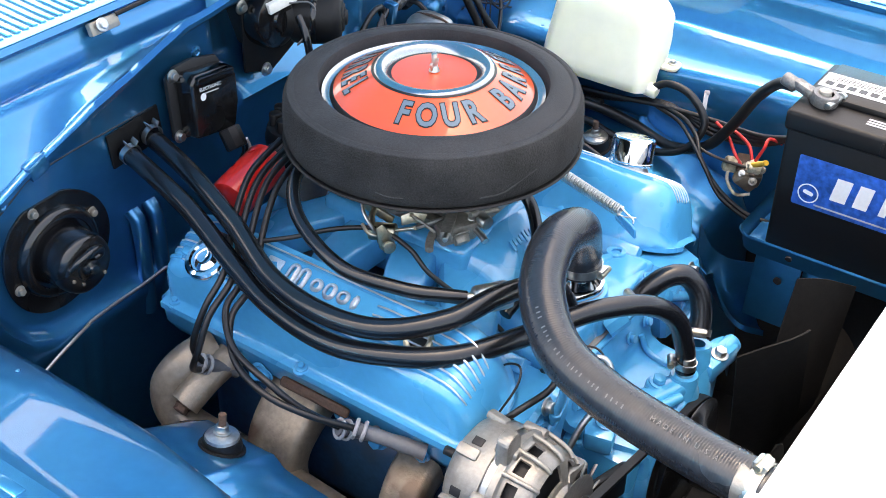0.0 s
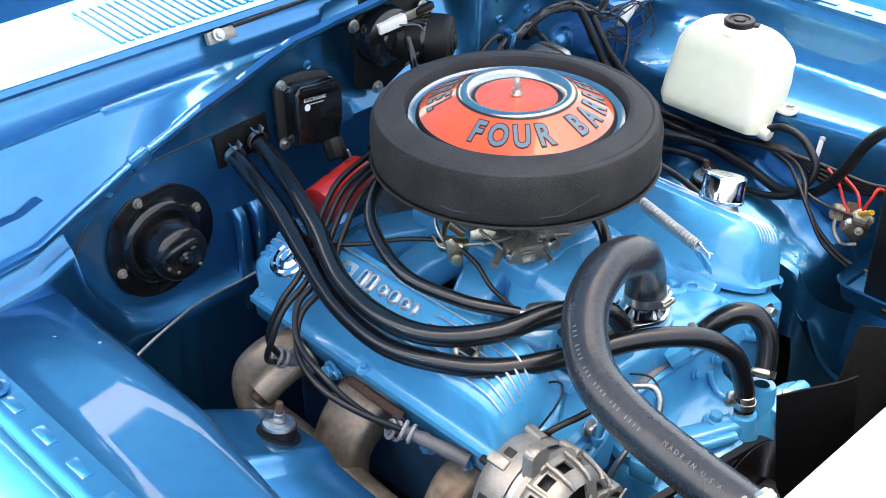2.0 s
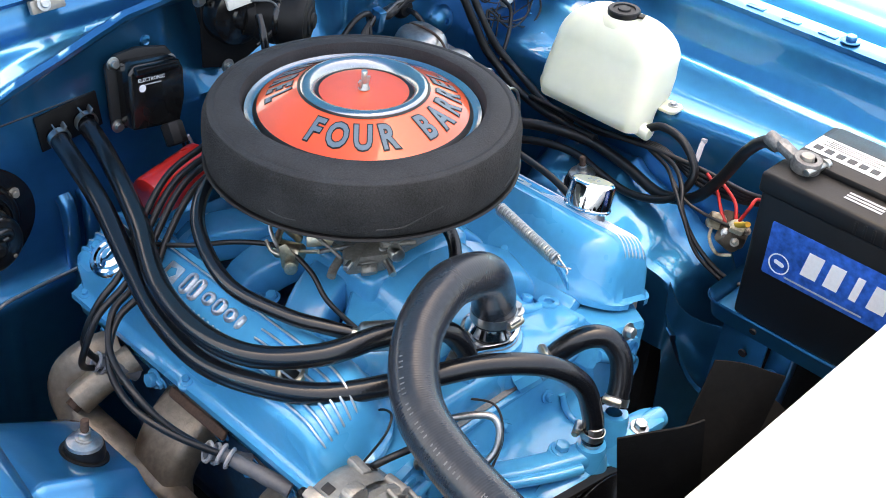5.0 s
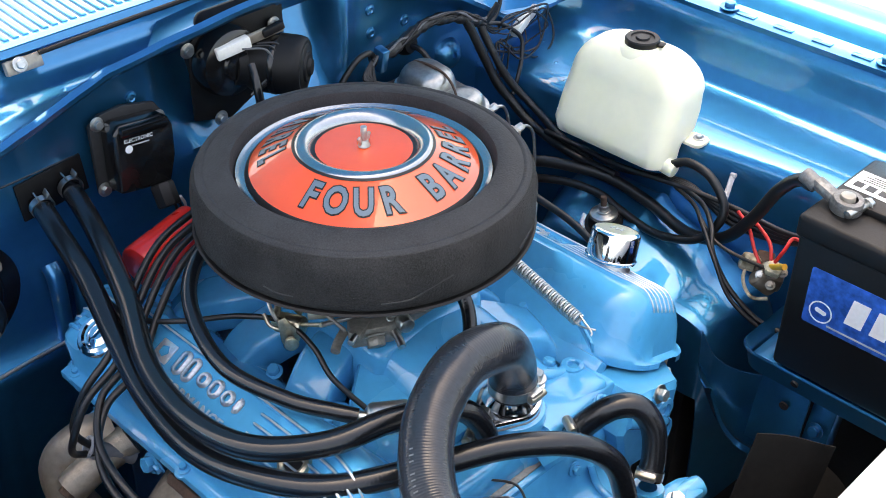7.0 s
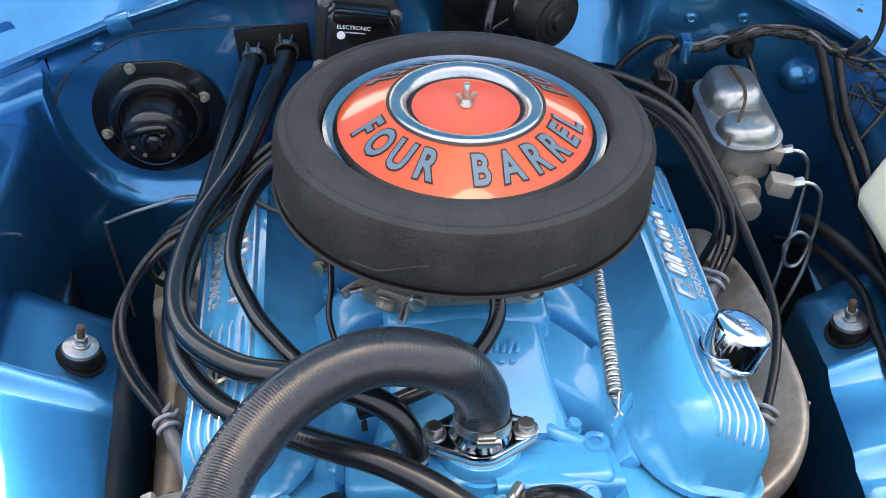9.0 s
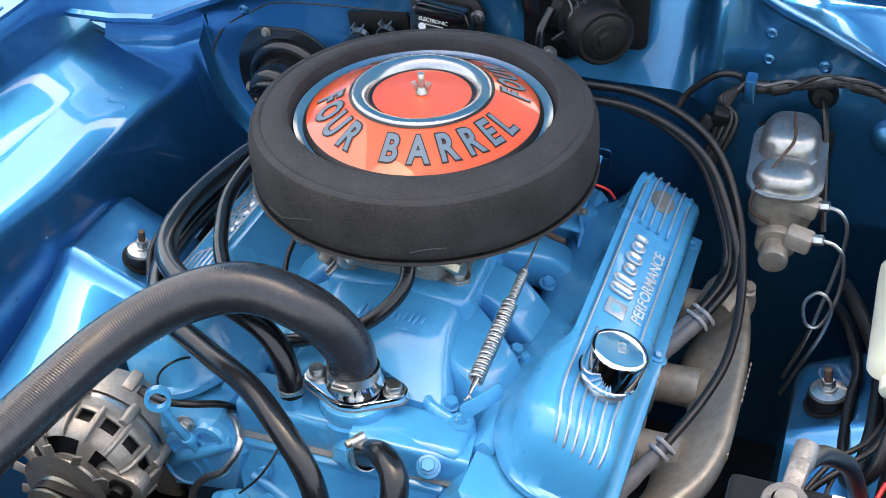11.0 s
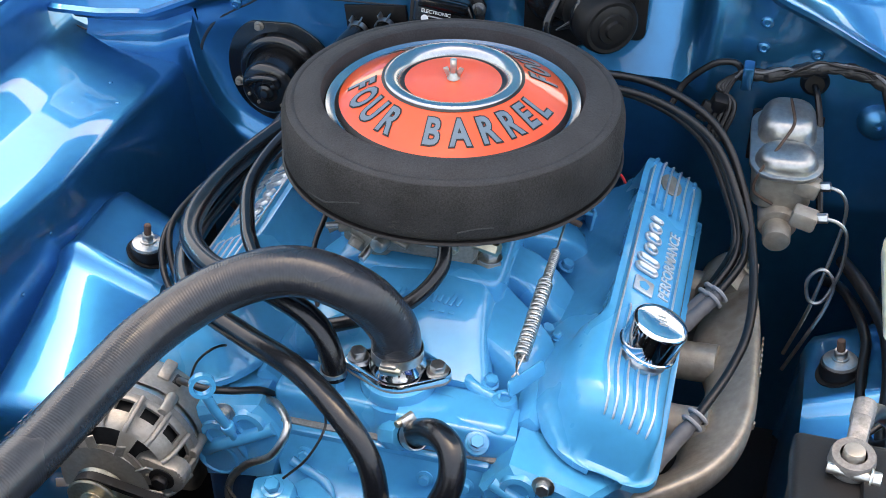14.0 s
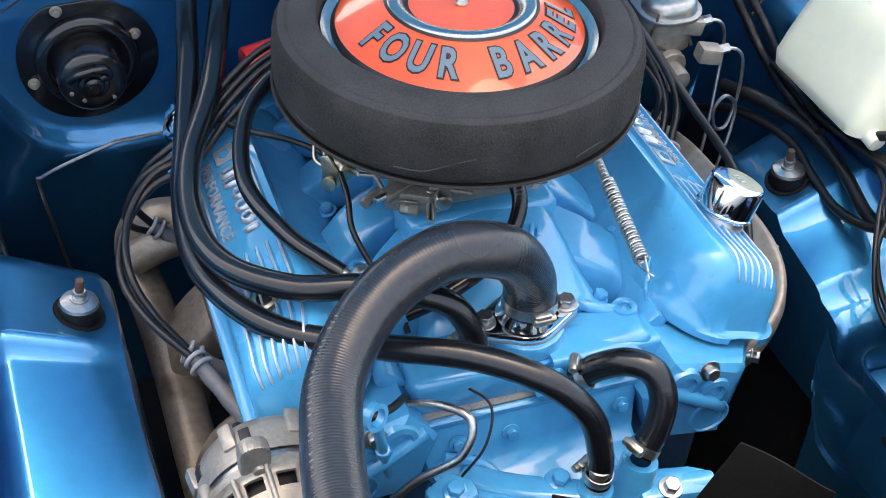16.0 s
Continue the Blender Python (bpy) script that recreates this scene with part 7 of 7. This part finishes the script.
# ---------------------------------------------------------------- washer bottle
def washer_bottle():
    t = thing("washer_bottle", "milky white plastic washer bottle on the inner fender", "washer bottle", (0.54, 0.04, -0.18))
    secs = []
    levels = [(-0.205, 0.490, 0.540, -0.040, 0.112, 0.018), (-0.200, 0.482, 0.545, -0.055, 0.130, 0.020), (-0.185, 0.482, 0.548, -0.056, 0.136, 0.022), (-0.174, 0.487, 0.556, -0.056, 0.137, 0.024), (-0.165, 0.490, 0.585, -0.055, 0.138, 0.026), (-0.14, 0.500, 0.596, -0.054, 0.138, 0.028), (-0.118, 0.510, 0.603, -0.052, 0.139, 0.032)]
    for k in range(1, 11):
        a = radians(9 * k)
        s, c = math.sin(a), 1 - math.cos(a)
        levels.append((-0.118 + 0.050 * s, 0.510 + 0.022 * c + 0.012 * s, 0.607 - 0.018 * c, -0.052 + 0.060 * c, 0.139 - 0.050 * c, 0.032 - 0.012 * c))
    for z, x0, x1, y0, y1, r in levels:
        out = round_rect(x1 - x0, y1 - y0, r, 6)
        secs.append([((x0 + x1) / 2 + px, (y0 + y1) / 2 + py, z) for px, py in out])
    mount("body", bm_loft(secs, True, caps=True), WHITE_PLASTIC, t, "milky blow-moulded body", angle=60)
    mount("foot", bm_cyl(0.0115, 0.030, axis_at((0.508, -0.040, -0.196), (0.0, -1, -0.15)), 20, 0.004), WHITE_PLASTIC, t)
    tab = bm_prism(round_rect(0.034, 0.034, 0.010), 0.006, pose(0.563, -0.060, -0.1805), 0.0018)
    mount("mounting_tab", tab, WHITE_PLASTIC, t)
    mount("tab_screw", hexhead((0.566, -0.064, -0.1745), (0, 0, 1), 0.005, 0.004, 0.008), STEEL, t)
    cap = [(0.024, 0.0), (0.0245, 0.008), (0.023, 0.010), (0.017, 0.0102), (0.016, 0.008), (0.010, 0.008), (0.009, 0.0105), (0.0, 0.011)]
    mount("neck", bm_lathe([(0.034, -0.012), (0.031, -0.004), (0.027, -0.0005), (0.024, 0.0)], 40, pose(0.562, 0.045, -0.0655)), WHITE_PLASTIC, t)
    mount("cap", bm_lathe(cap, 40, pose(0.562, 0.045, -0.0665)), BLACK_PLASTIC, t, "black screw cap")
    mount("cap_tongue", bm_box((0.014, 0.012, 0.004), pose(0.570, 0.020, -0.0625, 0, 0, 18), 0.0015), BLACK_PLASTIC, t)
    return t


washer_bottle()


# ---------------------------------------------------------------- battery
def battery():
    x0, x1, y0, y1, zb, zt = 0.388, 0.560, -0.575, -0.318, -0.318, -0.118
    t = thing("battery", "black car battery with a blue printed label", "battery", ((x0 + x1) / 2, (y0 + y1) / 2, zb))
    cx, cy = (x0 + x1) / 2, (y0 + y1) / 2
    mount("case", bm_box((x1 - x0, y1 - y0, zt - zb), pose(cx, cy, (zt + zb) / 2), 0.006, 3), BLACK_PLASTIC, t)
    mount("lid", bm_box((x1 - x0 + 0.008, y1 - y0 + 0.008, 0.03), pose(cx, cy, zt + 0.006), 0.006, 3), BLACK_PLASTIC, t)
    mount("lid_rim", bm_box((x1 - x0 - 0.06, y1 - y0 - 0.02, 0.012), pose(cx + 0.02, cy, zt + 0.024), 0.004), BLACK_PLASTIC, t)
    for k in range(9):
        mount("grip_rib", bm_box((0.004, 0.004, 0.018), pose(x0 - 0.003, -0.545 + 0.012 * k, zt + 0.005), 0.001), BLACK_PLASTIC, t)
    face = basis((x0 - 0.0006, -0.462, -0.196), (0, -1, 0), (-1, 0, 0))
    label = mount("label", bm_prism(round_rect(0.235, 0.078, 0.003), 0.0006, face), LABEL_BLUE, t, "blue printed label")
    for k, (w, h) in enumerate(((0.022, 0.036), (0.020, 0.036), (0.010, 0.036), (0.024, 0.036), (0.022, 0.036))):
        mount("printed_block", bm_prism([(-w / 2 - 0.003, -h / 2), (w / 2 - 0.003, -h / 2), (w / 2 + 0.003, h / 2), (-w / 2 + 0.003, h / 2)], 0.0004, face @ pose(-0.052 + 0.031 * k, 0.002, 0.0006)), LABEL_WHITE, label)
    mount("printed_badge", bm_lathe([(0.0150, 0), (0.0150, 0.0004), (0.0132, 0.0004), (0.0132, 0)], 32, face @ pose(-0.096, -0.017, 0.0006)), LABEL_WHITE, label)
    mount("printed_swoosh", bm_prism(round_rect(0.015, 0.006, 0.0028), 0.0004, face @ pose(-0.096, -0.016, 0.0006, 0, 0, -12)), LABEL_WHITE, label)
    mount("printed_line", bm_box((0.11, 0.0025, 0.0004), face @ pose(-0.03, -0.032, 0.0006)), LABEL_GREY, label)
    top = pose(0.487, -0.378, zt + 0.0302)
    mount("top_label", bm_box((0.046, 0.105, 0.0006), top), LABEL_WHITE, t, "white warning label with dark print")
    for k in range(6):
        mount("label_print", bm_prism([(-0.006, -0.0055), (0.006, -0.0055), (0.006, 0.0055), (-0.006, 0.0055)], 0.0004, top @ pose(-0.010, -0.040 + 0.016 * k, 0.0004)), BLACK_INK, t)
    for k in range(4):
        mount("label_print", bm_box((0.0016, 0.082 - 0.012 * (k % 2), 0.0004), top @ pose(0.003 + 0.0044 * k, 0.0, 0.0005)), BLACK_INK, t)
    for r in range(3):
        mount("small_print", bm_box((0.004, 0.05, 0.0004), pose(x0 + 0.022 + 0.007 * r, -0.44, zt + 0.0215)), LABEL_GREY, t)
    for k, y in enumerate((-0.348, -0.545)):
        o = Vector((x0 + 0.042, y, zt + 0.02))
        mount("post", bm_cyl(0.010, 0.022, pose(*o), 24, 0.002, r2=0.009), ALLOY, t, "grey lead post")
    return t


def battery_clamp(o, d, label):
    t = thing("battery_terminal", label, "battery terminal", o, "battery terminals")
    m = basis(o, d, (0, 0, 1))
    mount("ring", bm_lathe([(0.011, 0.0), (0.0185, 0.0), (0.0195, 0.003), (0.0185, 0.014), (0.0175, 0.016), (0.011, 0.016)], 32, m), LEAD_METAL, t)
    mount("saddle", bm_box((0.036, 0.017, 0.015), m @ pose(0.030, 0, 0.008, 0, -10, 0), 0.005), LEAD_METAL, t)
    mount("barrel", bm_cyl(0.0100, 0.024, m @ pose(0.042, 0, 0.006, 0, 80, 0), 20, 0.003), LEAD_METAL, t)
    mount("clamp_bolt", bm_cyl(0.005, 0.036, m @ pose(-0.014, -0.018, 0.008, -90, 0, 0), 12, 0.001), STEEL, t)
    mount("clamp_nut", hexhead(m @ Vector((-0.014, -0.016, 0.008)), m.to_3x3() @ Vector((0, -1, 0)), 0.008, 0.007, 0.009), STEEL, t)
    return t


battery()
battery_clamp((0.430, -0.348, -0.096), (0.15, 1, 0.1), "oxidised lead battery clamp holding a black cable")
battery_clamp((0.430, -0.545, -0.096), (-0.6, 0.8, 0.1), "oxidised lead battery clamp of the second post")
tray = thing("battery_tray", "blue sheet-metal tray with a rolled lip under the battery", "battery tray", (0.474, -0.446, -0.32))
mount("pan", bm_prism(round_rect(0.205, 0.30, 0.022), 0.005, pose(0.474, -0.440, -0.327), 0.001), BODY, tray)
outer_ = round_rect(0.213, 0.308, 0.026, 8)
lip = [[(0.474 + p[0] * k, -0.440 + p[1] * k, z) for k, z in ((0.985, -0.326), (1.0, -0.316), (1.02, -0.302), (1.035, -0.297), (1.045, -0.300))] for p in outer_]
lip.append(lip[0])
mount("rolled_lip", thicken(bm_loft(lip), 0.0015), BODY, tray, angle=60)
mount("bracket", bm_box((0.028, 0.034, 0.13), pose(0.408, -0.395, -0.392, 0, 14, 0), 0.004), BODY, tray)
mount("side_plate", bm_box((0.004, 0.070, 0.110), pose(0.384, -0.345, -0.385, 0, 10, 0), 0.0015), BODY, tray)
# Near-black discs paint the shade of holes that are not cut.
for z in (-0.365, -0.400):
    mount("plate_hole", bm_cyl(0.006, 0.003, axis_at((0.3835 - 0.18 * (z + 0.385), -0.352, z), (-1, 0, -0.17)), 16), DARK_METAL_SHADE, tray)
mount("bracket_bolt", hexhead((0.388, -0.395, -0.385), (-1, 0, 0.2), 0.008, 0.006, 0.011), BODY, tray)
# This hole too is a disc coloured as dark as its shade.
mount("drain_hole", bm_cyl(0.005, 0.003, axis_at((0.3660, -0.365, -0.312), (-1, 0, -0.4)), 16), DARK_METAL_SHADE, tray)


# ---------------------------------------------------------------- cables and harness
def cable(pts, r, label, mat=None, category="cable", name="cable"):
    return solid(name, bm_tube(pts, r, 10, 10), mat or WIRE, label, category)


cable([(0.437, -0.300, -0.088), (0.452, -0.275, -0.098), (0.476, -0.240, -0.140), (0.490, -0.205, -0.205), (0.495, -0.165, -0.258), (0.496, -0.108, -0.277), (0.502, -0.033, -0.262), (0.496, 0.036, -0.250), (0.471, 0.107, -0.248), (0.45, 0.17, -0.26)],
      0.0085, "thick black battery cable looping over the shock tower", name="battery_cable")
cable([(0.508, -0.058, -0.196), (0.513, -0.085, -0.182), (0.512, -0.125, -0.190), (0.503, -0.156, -0.225), (0.484, -0.136, -0.268), (0.476, -0.074, -0.287), (0.476, -0.01, -0.278), (0.479, 0.035, -0.270), (0.468, 0.09, -0.270), (0.452, 0.15, -0.285), (0.435, 0.20, -0.315)], 0.0062, "black washer hose looping from the bottle's foot", name="washer_hose")
for k in range(4):
    cable([(0.520 + 0.004 * k, 0.17, -0.240 - 0.004 * k), (0.514 + 0.005 * k, 0.10, -0.236 - 0.003 * k), (0.500 + 0.004 * k, 0.02, -0.226 - 0.004 * k), (0.512 + 0.004 * k, -0.08, -0.222), (0.522 - 0.003 * k, -0.16, -0.225 - 0.006 * k), (0.515, -0.24, -0.222 - 0.005 * k), (0.50, -0.30, -0.20)],
          0.0042, "black wires of the fender harness", name="fender_wire")
cable([(0.514, -0.085, -0.224), (0.500, -0.125, -0.226), (0.472, -0.158, -0.232), (0.448, -0.180, -0.252), (0.44, -0.215, -0.285), (0.445, -0.26, -0.315), (0.455, -0.30, -0.325)], 0.0036, "black wire curving down the inner fender", name="fender_wire")
cable([(0.512, -0.07, -0.226), (0.494, -0.115, -0.228), (0.464, -0.150, -0.232), (0.440, -0.19, -0.258), (0.432, -0.225, -0.295), (0.44, -0.275, -0.325)], 0.003, "black wire curving down the inner fender", name="fender_wire")
cable([(0.515, -0.17, -0.222), (0.505, -0.195, -0.232), (0.492, -0.215, -0.250), (0.482, -0.232, -0.262)], 0.0026, "red wire to the relay", RED_WIRE, name="relay_wire")
cable([(0.51, -0.20, -0.222), (0.490, -0.235, -0.228), (0.476, -0.250, -0.245)], 0.0026, "red wire to the relay", RED_WIRE, name="relay_wire")


def relay():
    t = thing("starter_relay", "dirty brown and yellowed starter relay on the inner fender", "relay", (0.478, -0.245, -0.275))
    mount("body", bm_box((0.028, 0.034, 0.026), pose(0.490, -0.246, -0.277, 10, -15, 20), 0.005), CAST_BROWN, t, "greasy brown relay body")
    mount("base", bm_box((0.032, 0.024, 0.009), pose(0.494, -0.232, -0.264, 8, -35, 25), 0.003), RUST, t)
    mount("cover", bm_box((0.016, 0.026, 0.024), pose(0.484, -0.216, -0.266, 15, -10, 40), 0.005), AGED_PLASTIC, t, "yellowed plastic plug")
    mount("cover", bm_box((0.020, 0.020, 0.014), pose(0.474, -0.256, -0.252, 10, -25, 15), 0.004), AGED_PLASTIC, t, "yellowed plastic cap")
    mount("solenoid_body", bm_cyl(0.013, 0.032, pose(0.488, -0.252, -0.292, -35, -40, 0), 20, 0.003), CAST_BROWN, t)
    for dx, dy, dz, mt in ((0, 0, 0.022, YELLOW_ZINC), (0.010, -0.016, 0.014, CAST), (-0.008, 0.006, 0.008, STEEL), (-0.010, -0.012, 0.002, CAST)):
        mount("terminal", hexhead((0.480 + dx, -0.246 + dy, -0.277 + dz), (-0.7, -0.25, 0.65), 0.0045, 0.007, 0.0065), mt, t)
        mount("terminal_tail", bm_cyl(0.0022, 0.014, axis_at((0.480 + dx, -0.246 + dy, -0.277 + dz), (-0.7, -0.25, 0.65)), 10), mt, t)
    mount("yellow_lead", bm_tube([(0.472, -0.25, -0.25), (0.466, -0.265, -0.240), (0.459, -0.277, -0.230)], 0.0042, 10, 5), YELLOW_WIRE, t)
    mount("white_lead", bm_tube([(0.486, -0.214, -0.262), (0.470, -0.218, -0.285), (0.466, -0.236, -0.303), (0.474, -0.256, -0.300)], 0.0026, 8, 6), AGED_PLASTIC, t)
    mount("dark_lead", bm_tube([(0.482, -0.240, -0.262), (0.470, -0.205, -0.255), (0.466, -0.170, -0.246), (0.480, -0.135, -0.232)], 0.0024, 8, 6), WIRE, t)
    mount("pink_lead", bm_tube([(0.476, -0.252, -0.250), (0.482, -0.262, -0.222), (0.500, -0.262, -0.214), (0.508, -0.280, -0.220)], 0.0026, 8, 6), RED_WIRE, t)
    return t


relay()
H_RUN = [(0.292, 0.306, -0.094), (0.302, 0.304, -0.093), (0.320, 0.305, -0.093), (0.343, 0.306, -0.088), (0.366, 0.305, -0.079), (0.388, 0.304, -0.073), (0.411, 0.303, -0.070), (0.438, 0.300, -0.073), (0.463, 0.295, -0.080), (0.484, 0.290, -0.088), (0.500, 0.286, -0.096)]
harness = thing("wiring_harness", "taped black wiring harness along the firewall", "wiring harness", H_RUN[0])
mount("taped_run", bm_tube(H_RUN, 0.0088, 12, 10, taper=lambda s: 0.95 + 0.16 * math.sin(s * 70) * math.sin(s * 23) + 0.10 * math.sin(s * 31)), TAPE, harness, "wrinkled black tape wrapping")
mount("clip", bm_box((0.014, 0.020, 0.036), pose(0.303, 0.298, -0.092, 12, 0, 0), 0.003), BODY, harness, "blue painted steel clip")
rng = random.Random(5)
# loose wires that lie along the taped run
for k in range(4):
    w = [rng.uniform(-0.007, 0.007) for _ in range(22)]
    mount("loose_wire", bm_tube([(x + w[2 * i] * 0.5, y - 0.006 + 0.3 * w[i], z + 0.004 + w[2 * i + 1]) for i, (x, y, z) in enumerate(H_RUN)], 0.0019, 8, 6), (WIRE, TAPE, WIRE, GREY_BOOT)[k], harness)
# the loop and plugs before the clip
mount("front_loop", bm_tube([(0.215, 0.290, -0.140), (0.225, 0.300, -0.118), (0.241, 0.302, -0.099), (0.264, 0.302, -0.081), (0.286, 0.303, -0.079), (0.297, 0.304, -0.092)], 0.0044, 10, 8), WIRE, harness)
for k in range(4):
    mount("tail", bm_tube([(0.292, 0.303, -0.093), (0.284 - 0.005 * k, 0.294, -0.104 - 0.002 * k), (0.276 + 0.005 * k, 0.280, -0.122), (0.268 + 0.007 * k, 0.268, -0.145), (0.262 + 0.004 * k, 0.255, -0.176)], 0.0034, 8, 6), (BLACK_PLASTIC, WIRE, TAPE, WIRE)[k], harness)
mount("connector", bm_box((0.020, 0.018, 0.030), pose(0.272, 0.276, -0.126, 20, 15, 10), 0.004), BLACK_PLASTIC, harness, "black wire plug")
mount("connector", bm_box((0.016, 0.014, 0.026), pose(0.258, 0.272, -0.134, -15, 25, 0), 0.003), BLACK_PLASTIC, harness)
# two taped trunks falling from the junction to the inner fender
mount("trunk", bm_tube([(0.468, 0.292, -0.082), (0.478, 0.284, -0.108), (0.492, 0.270, -0.150), (0.503, 0.256, -0.185), (0.516, 0.236, -0.214), (0.524, 0.205, -0.240), (0.520, 0.150, -0.252), (0.508, 0.09, -0.250), (0.500, 0.02, -0.244)], 0.0070, 10, 8, taper=lambda s: 1 + 0.03 * math.sin(s * 37)), TAPE, harness)
mount("trunk", bm_tube([(0.494, 0.288, -0.096), (0.500, 0.278, -0.120), (0.504, 0.268, -0.138), (0.510, 0.258, -0.160), (0.522, 0.244, -0.188), (0.534, 0.222, -0.212), (0.534, 0.190, -0.228), (0.526, 0.140, -0.244), (0.516, 0.080, -0.248)], 0.0060, 10, 8, taper=lambda s: 1 + 0.06 * math.sin(s * 17)), TAPE, harness)
mount("strap", bm_box((0.036, 0.004, 0.011), pose(0.512, 0.281, -0.083, 0, -42, 0), 0.0015), BLACK_PLASTIC, harness, "black strap end")
mount("hoop", bm_tube([(0.530, 0.300, 0.03), (0.538, 0.296, -0.020), (0.543, 0.292, -0.055), (0.537, 0.289, -0.083), (0.520, 0.287, -0.099), (0.494, 0.286, -0.098), (0.476, 0.288, -0.090)], 0.0034, 10, 8), WIRE, harness)
# thin coiled wires round the white plug
for k in range(5):
    w = [rng.uniform(-0.016, 0.016) for _ in range(12)]
    c = Vector((0.566 + w[0], 0.272 + w[1] * 0.6, -0.132 + w[2] * 0.7))
    r = 0.024 + 0.011 * (k % 3)
    mount("loop", bm_tube([(0.498, 0.286, -0.097), (0.520 + 0.3 * w[3], 0.280, -0.112 + 0.4 * w[4])] + [c + Vector((r * 1.25 * math.cos(a), 0.012 * math.sin(2 * a + k), r * math.sin(a) * 0.9 + 0.3 * w[5])) for a in (2.4, 1.2, 0.1, -1.0, -2.0, -3.0)] + [(0.515 + w[7], 0.258, -0.175 + 0.4 * w[6])], 0.0010 + 0.0004 * (k % 3), 8, 8), WIRE, harness)
mount("loop", bm_tube([(0.628, 0.292, -0.120), (0.640, 0.284, -0.116), (0.650, 0.276, -0.140), (0.645, 0.268, -0.166), (0.610, 0.262, -0.180), (0.560, 0.262, -0.158), (0.512, 0.270, -0.140)], 0.0017, 8, 8), WIRE, harness)
mount("branch", bm_tube([(0.500, 0.286, -0.097), (0.536, 0.280, -0.108), (0.566, 0.268, -0.134), (0.560, 0.258, -0.158), (0.540, 0.246, -0.180), (0.522, 0.240, -0.205)], 0.0034, 10, 8), WIRE, harness)
mount("plug", bm_box((0.044, 0.015, 0.016), pose(0.588, 0.288, -0.128, 0, -18, 14), 0.003), WHITE_BITS, harness, "white wire plug")
mount("plug_half", bm_box((0.032, 0.012, 0.012), pose(0.620, 0.294, -0.120, 0, -18, 14), 0.003), LABEL_GREY, harness, "pale grey plug half")
mount("grommet", bm_lathe([(0.0, 0.014), (0.012, 0.014), (0.017, 0.008), (0.019, 0.0)], 28, axis_at((0.386, 0.335, -0.107), (0, -1, 0.1))), BLACK_PLASTIC, harness)
mount("grommet_cable", bm_tube([(0.386, 0.325, -0.107), (0.391, 0.305, -0.112), (0.398, 0.285, -0.135), (0.405, 0.255, -0.17), (0.415, 0.21, -0.22)], 0.0042, 8, 8), WIRE, harness)

for pts, r, words in (([(-0.232, -0.245, -0.262), (-0.222, -0.272, -0.226), (-0.185, -0.290, -0.212), (-0.158, -0.284, -0.214), (-0.136, -0.262, -0.228), (-0.128, -0.240, -0.255)], 0.0040, "black taped wire loom behind the alternator"),
                      ([(-0.226, -0.246, -0.250), (-0.205, -0.262, -0.205), (-0.190, -0.255, -0.190), (-0.186, -0.230, -0.205), (-0.20, -0.222, -0.232)], 0.0014, "thin black wire looping beside the alternator"),
                      ([(-0.236, 0.175, -0.150), (-0.232, 0.120, -0.152), (-0.205, 0.070, -0.143), (-0.165, 0.025, -0.133), (-0.136, -0.018, -0.132), (-0.132, -0.060, -0.144), (-0.135, -0.092, -0.165), (-0.122, -0.130, -0.192), (-0.108, -0.155, -0.214), (-0.104, -0.180, -0.232)], 0.0031, "thin black cable running past the choke down to the manifold"),
                      ([(-0.075, -0.250, -0.240), (-0.058, -0.285, -0.238), (-0.070, -0.310, -0.262), (-0.095, -0.318, -0.290)], 0.0014, "thin black wire in front of the manifold")):
    cable(pts, r, words, name="engine_wire")

strap = thing("cowl_bracket", "bare steel bracket and rod on the cowl edge", "bracket", (-0.167, 0.387, 0.03))
mount("bracket", bm_box((0.046, 0.010, 0.017), pose(-0.170, 0.390, 0.032, -20, 0, 0), 0.002), CAST, strap)
mount("bolt", hexhead((-0.178, 0.382, 0.037), (0, -1, 0.5), 0.006, 0.005, 0.009), STEEL, strap)
mount("rod", bm_tube([(-0.15, 0.388, 0.040), (0.0, 0.390, 0.042), (0.20, 0.390, 0.042)], 0.0032, 8, 4), BLACK_SATIN, strap)
strap2 = copy_thing(strap, Matrix.Translation((2 * MID + 0.33, 0.387, 0.03)) @ pose(0, 0, 0))


tie = thing("cable_tie", "pale grey plastic strap holding the wires at the inner fender", "cable tie", (0.515, -0.146, -0.222))
mount("strap", bm_tube([(0.556, -0.132, -0.200), (0.548, -0.134, -0.203), (0.532, -0.140, -0.212), (0.515, -0.146, -0.222)], 0.0042, 10, 6, squash=0.45, power=3.0), LABEL_GREY, tie)
mount("head", bm_box((0.010, 0.009, 0.007), pose(0.555, -0.132, -0.200, 0, 20, 20), 0.002), LABEL_GREY, tie)


def firewall_line():
    t = thing("fuel_line", "thin dark steel line clipped along the blue firewall", "fuel line", (0.115, 0.338, -0.265))
    line = [(-0.05, 0.343, -0.285), (0.03, 0.341, -0.279), (0.075, 0.339, -0.271), (0.115, 0.337, -0.263), (0.140, 0.338, -0.265), (0.165, 0.339, -0.271), (0.21, 0.342, -0.284), (0.27, 0.346, -0.300)]
    mount("line", bm_tube(line, 0.0026, 10, 8), CARB, t)
    loop = [(0.106, 0.333, -0.262), (0.105, 0.330, -0.238), (0.109, 0.329, -0.232), (0.125, 0.329, -0.232), (0.129, 0.330, -0.238), (0.128, 0.333, -0.262)]
    mount("wire_clip", bm_tube(loop, 0.0018, 8, 6), BODY, t, "blue painted wire clip")
    mount("clip_plate", bm_box((0.026, 0.006, 0.014), pose(0.117, 0.336, -0.256), 0.0015), BODY, t, "blue painted clip plate")


firewall_line()
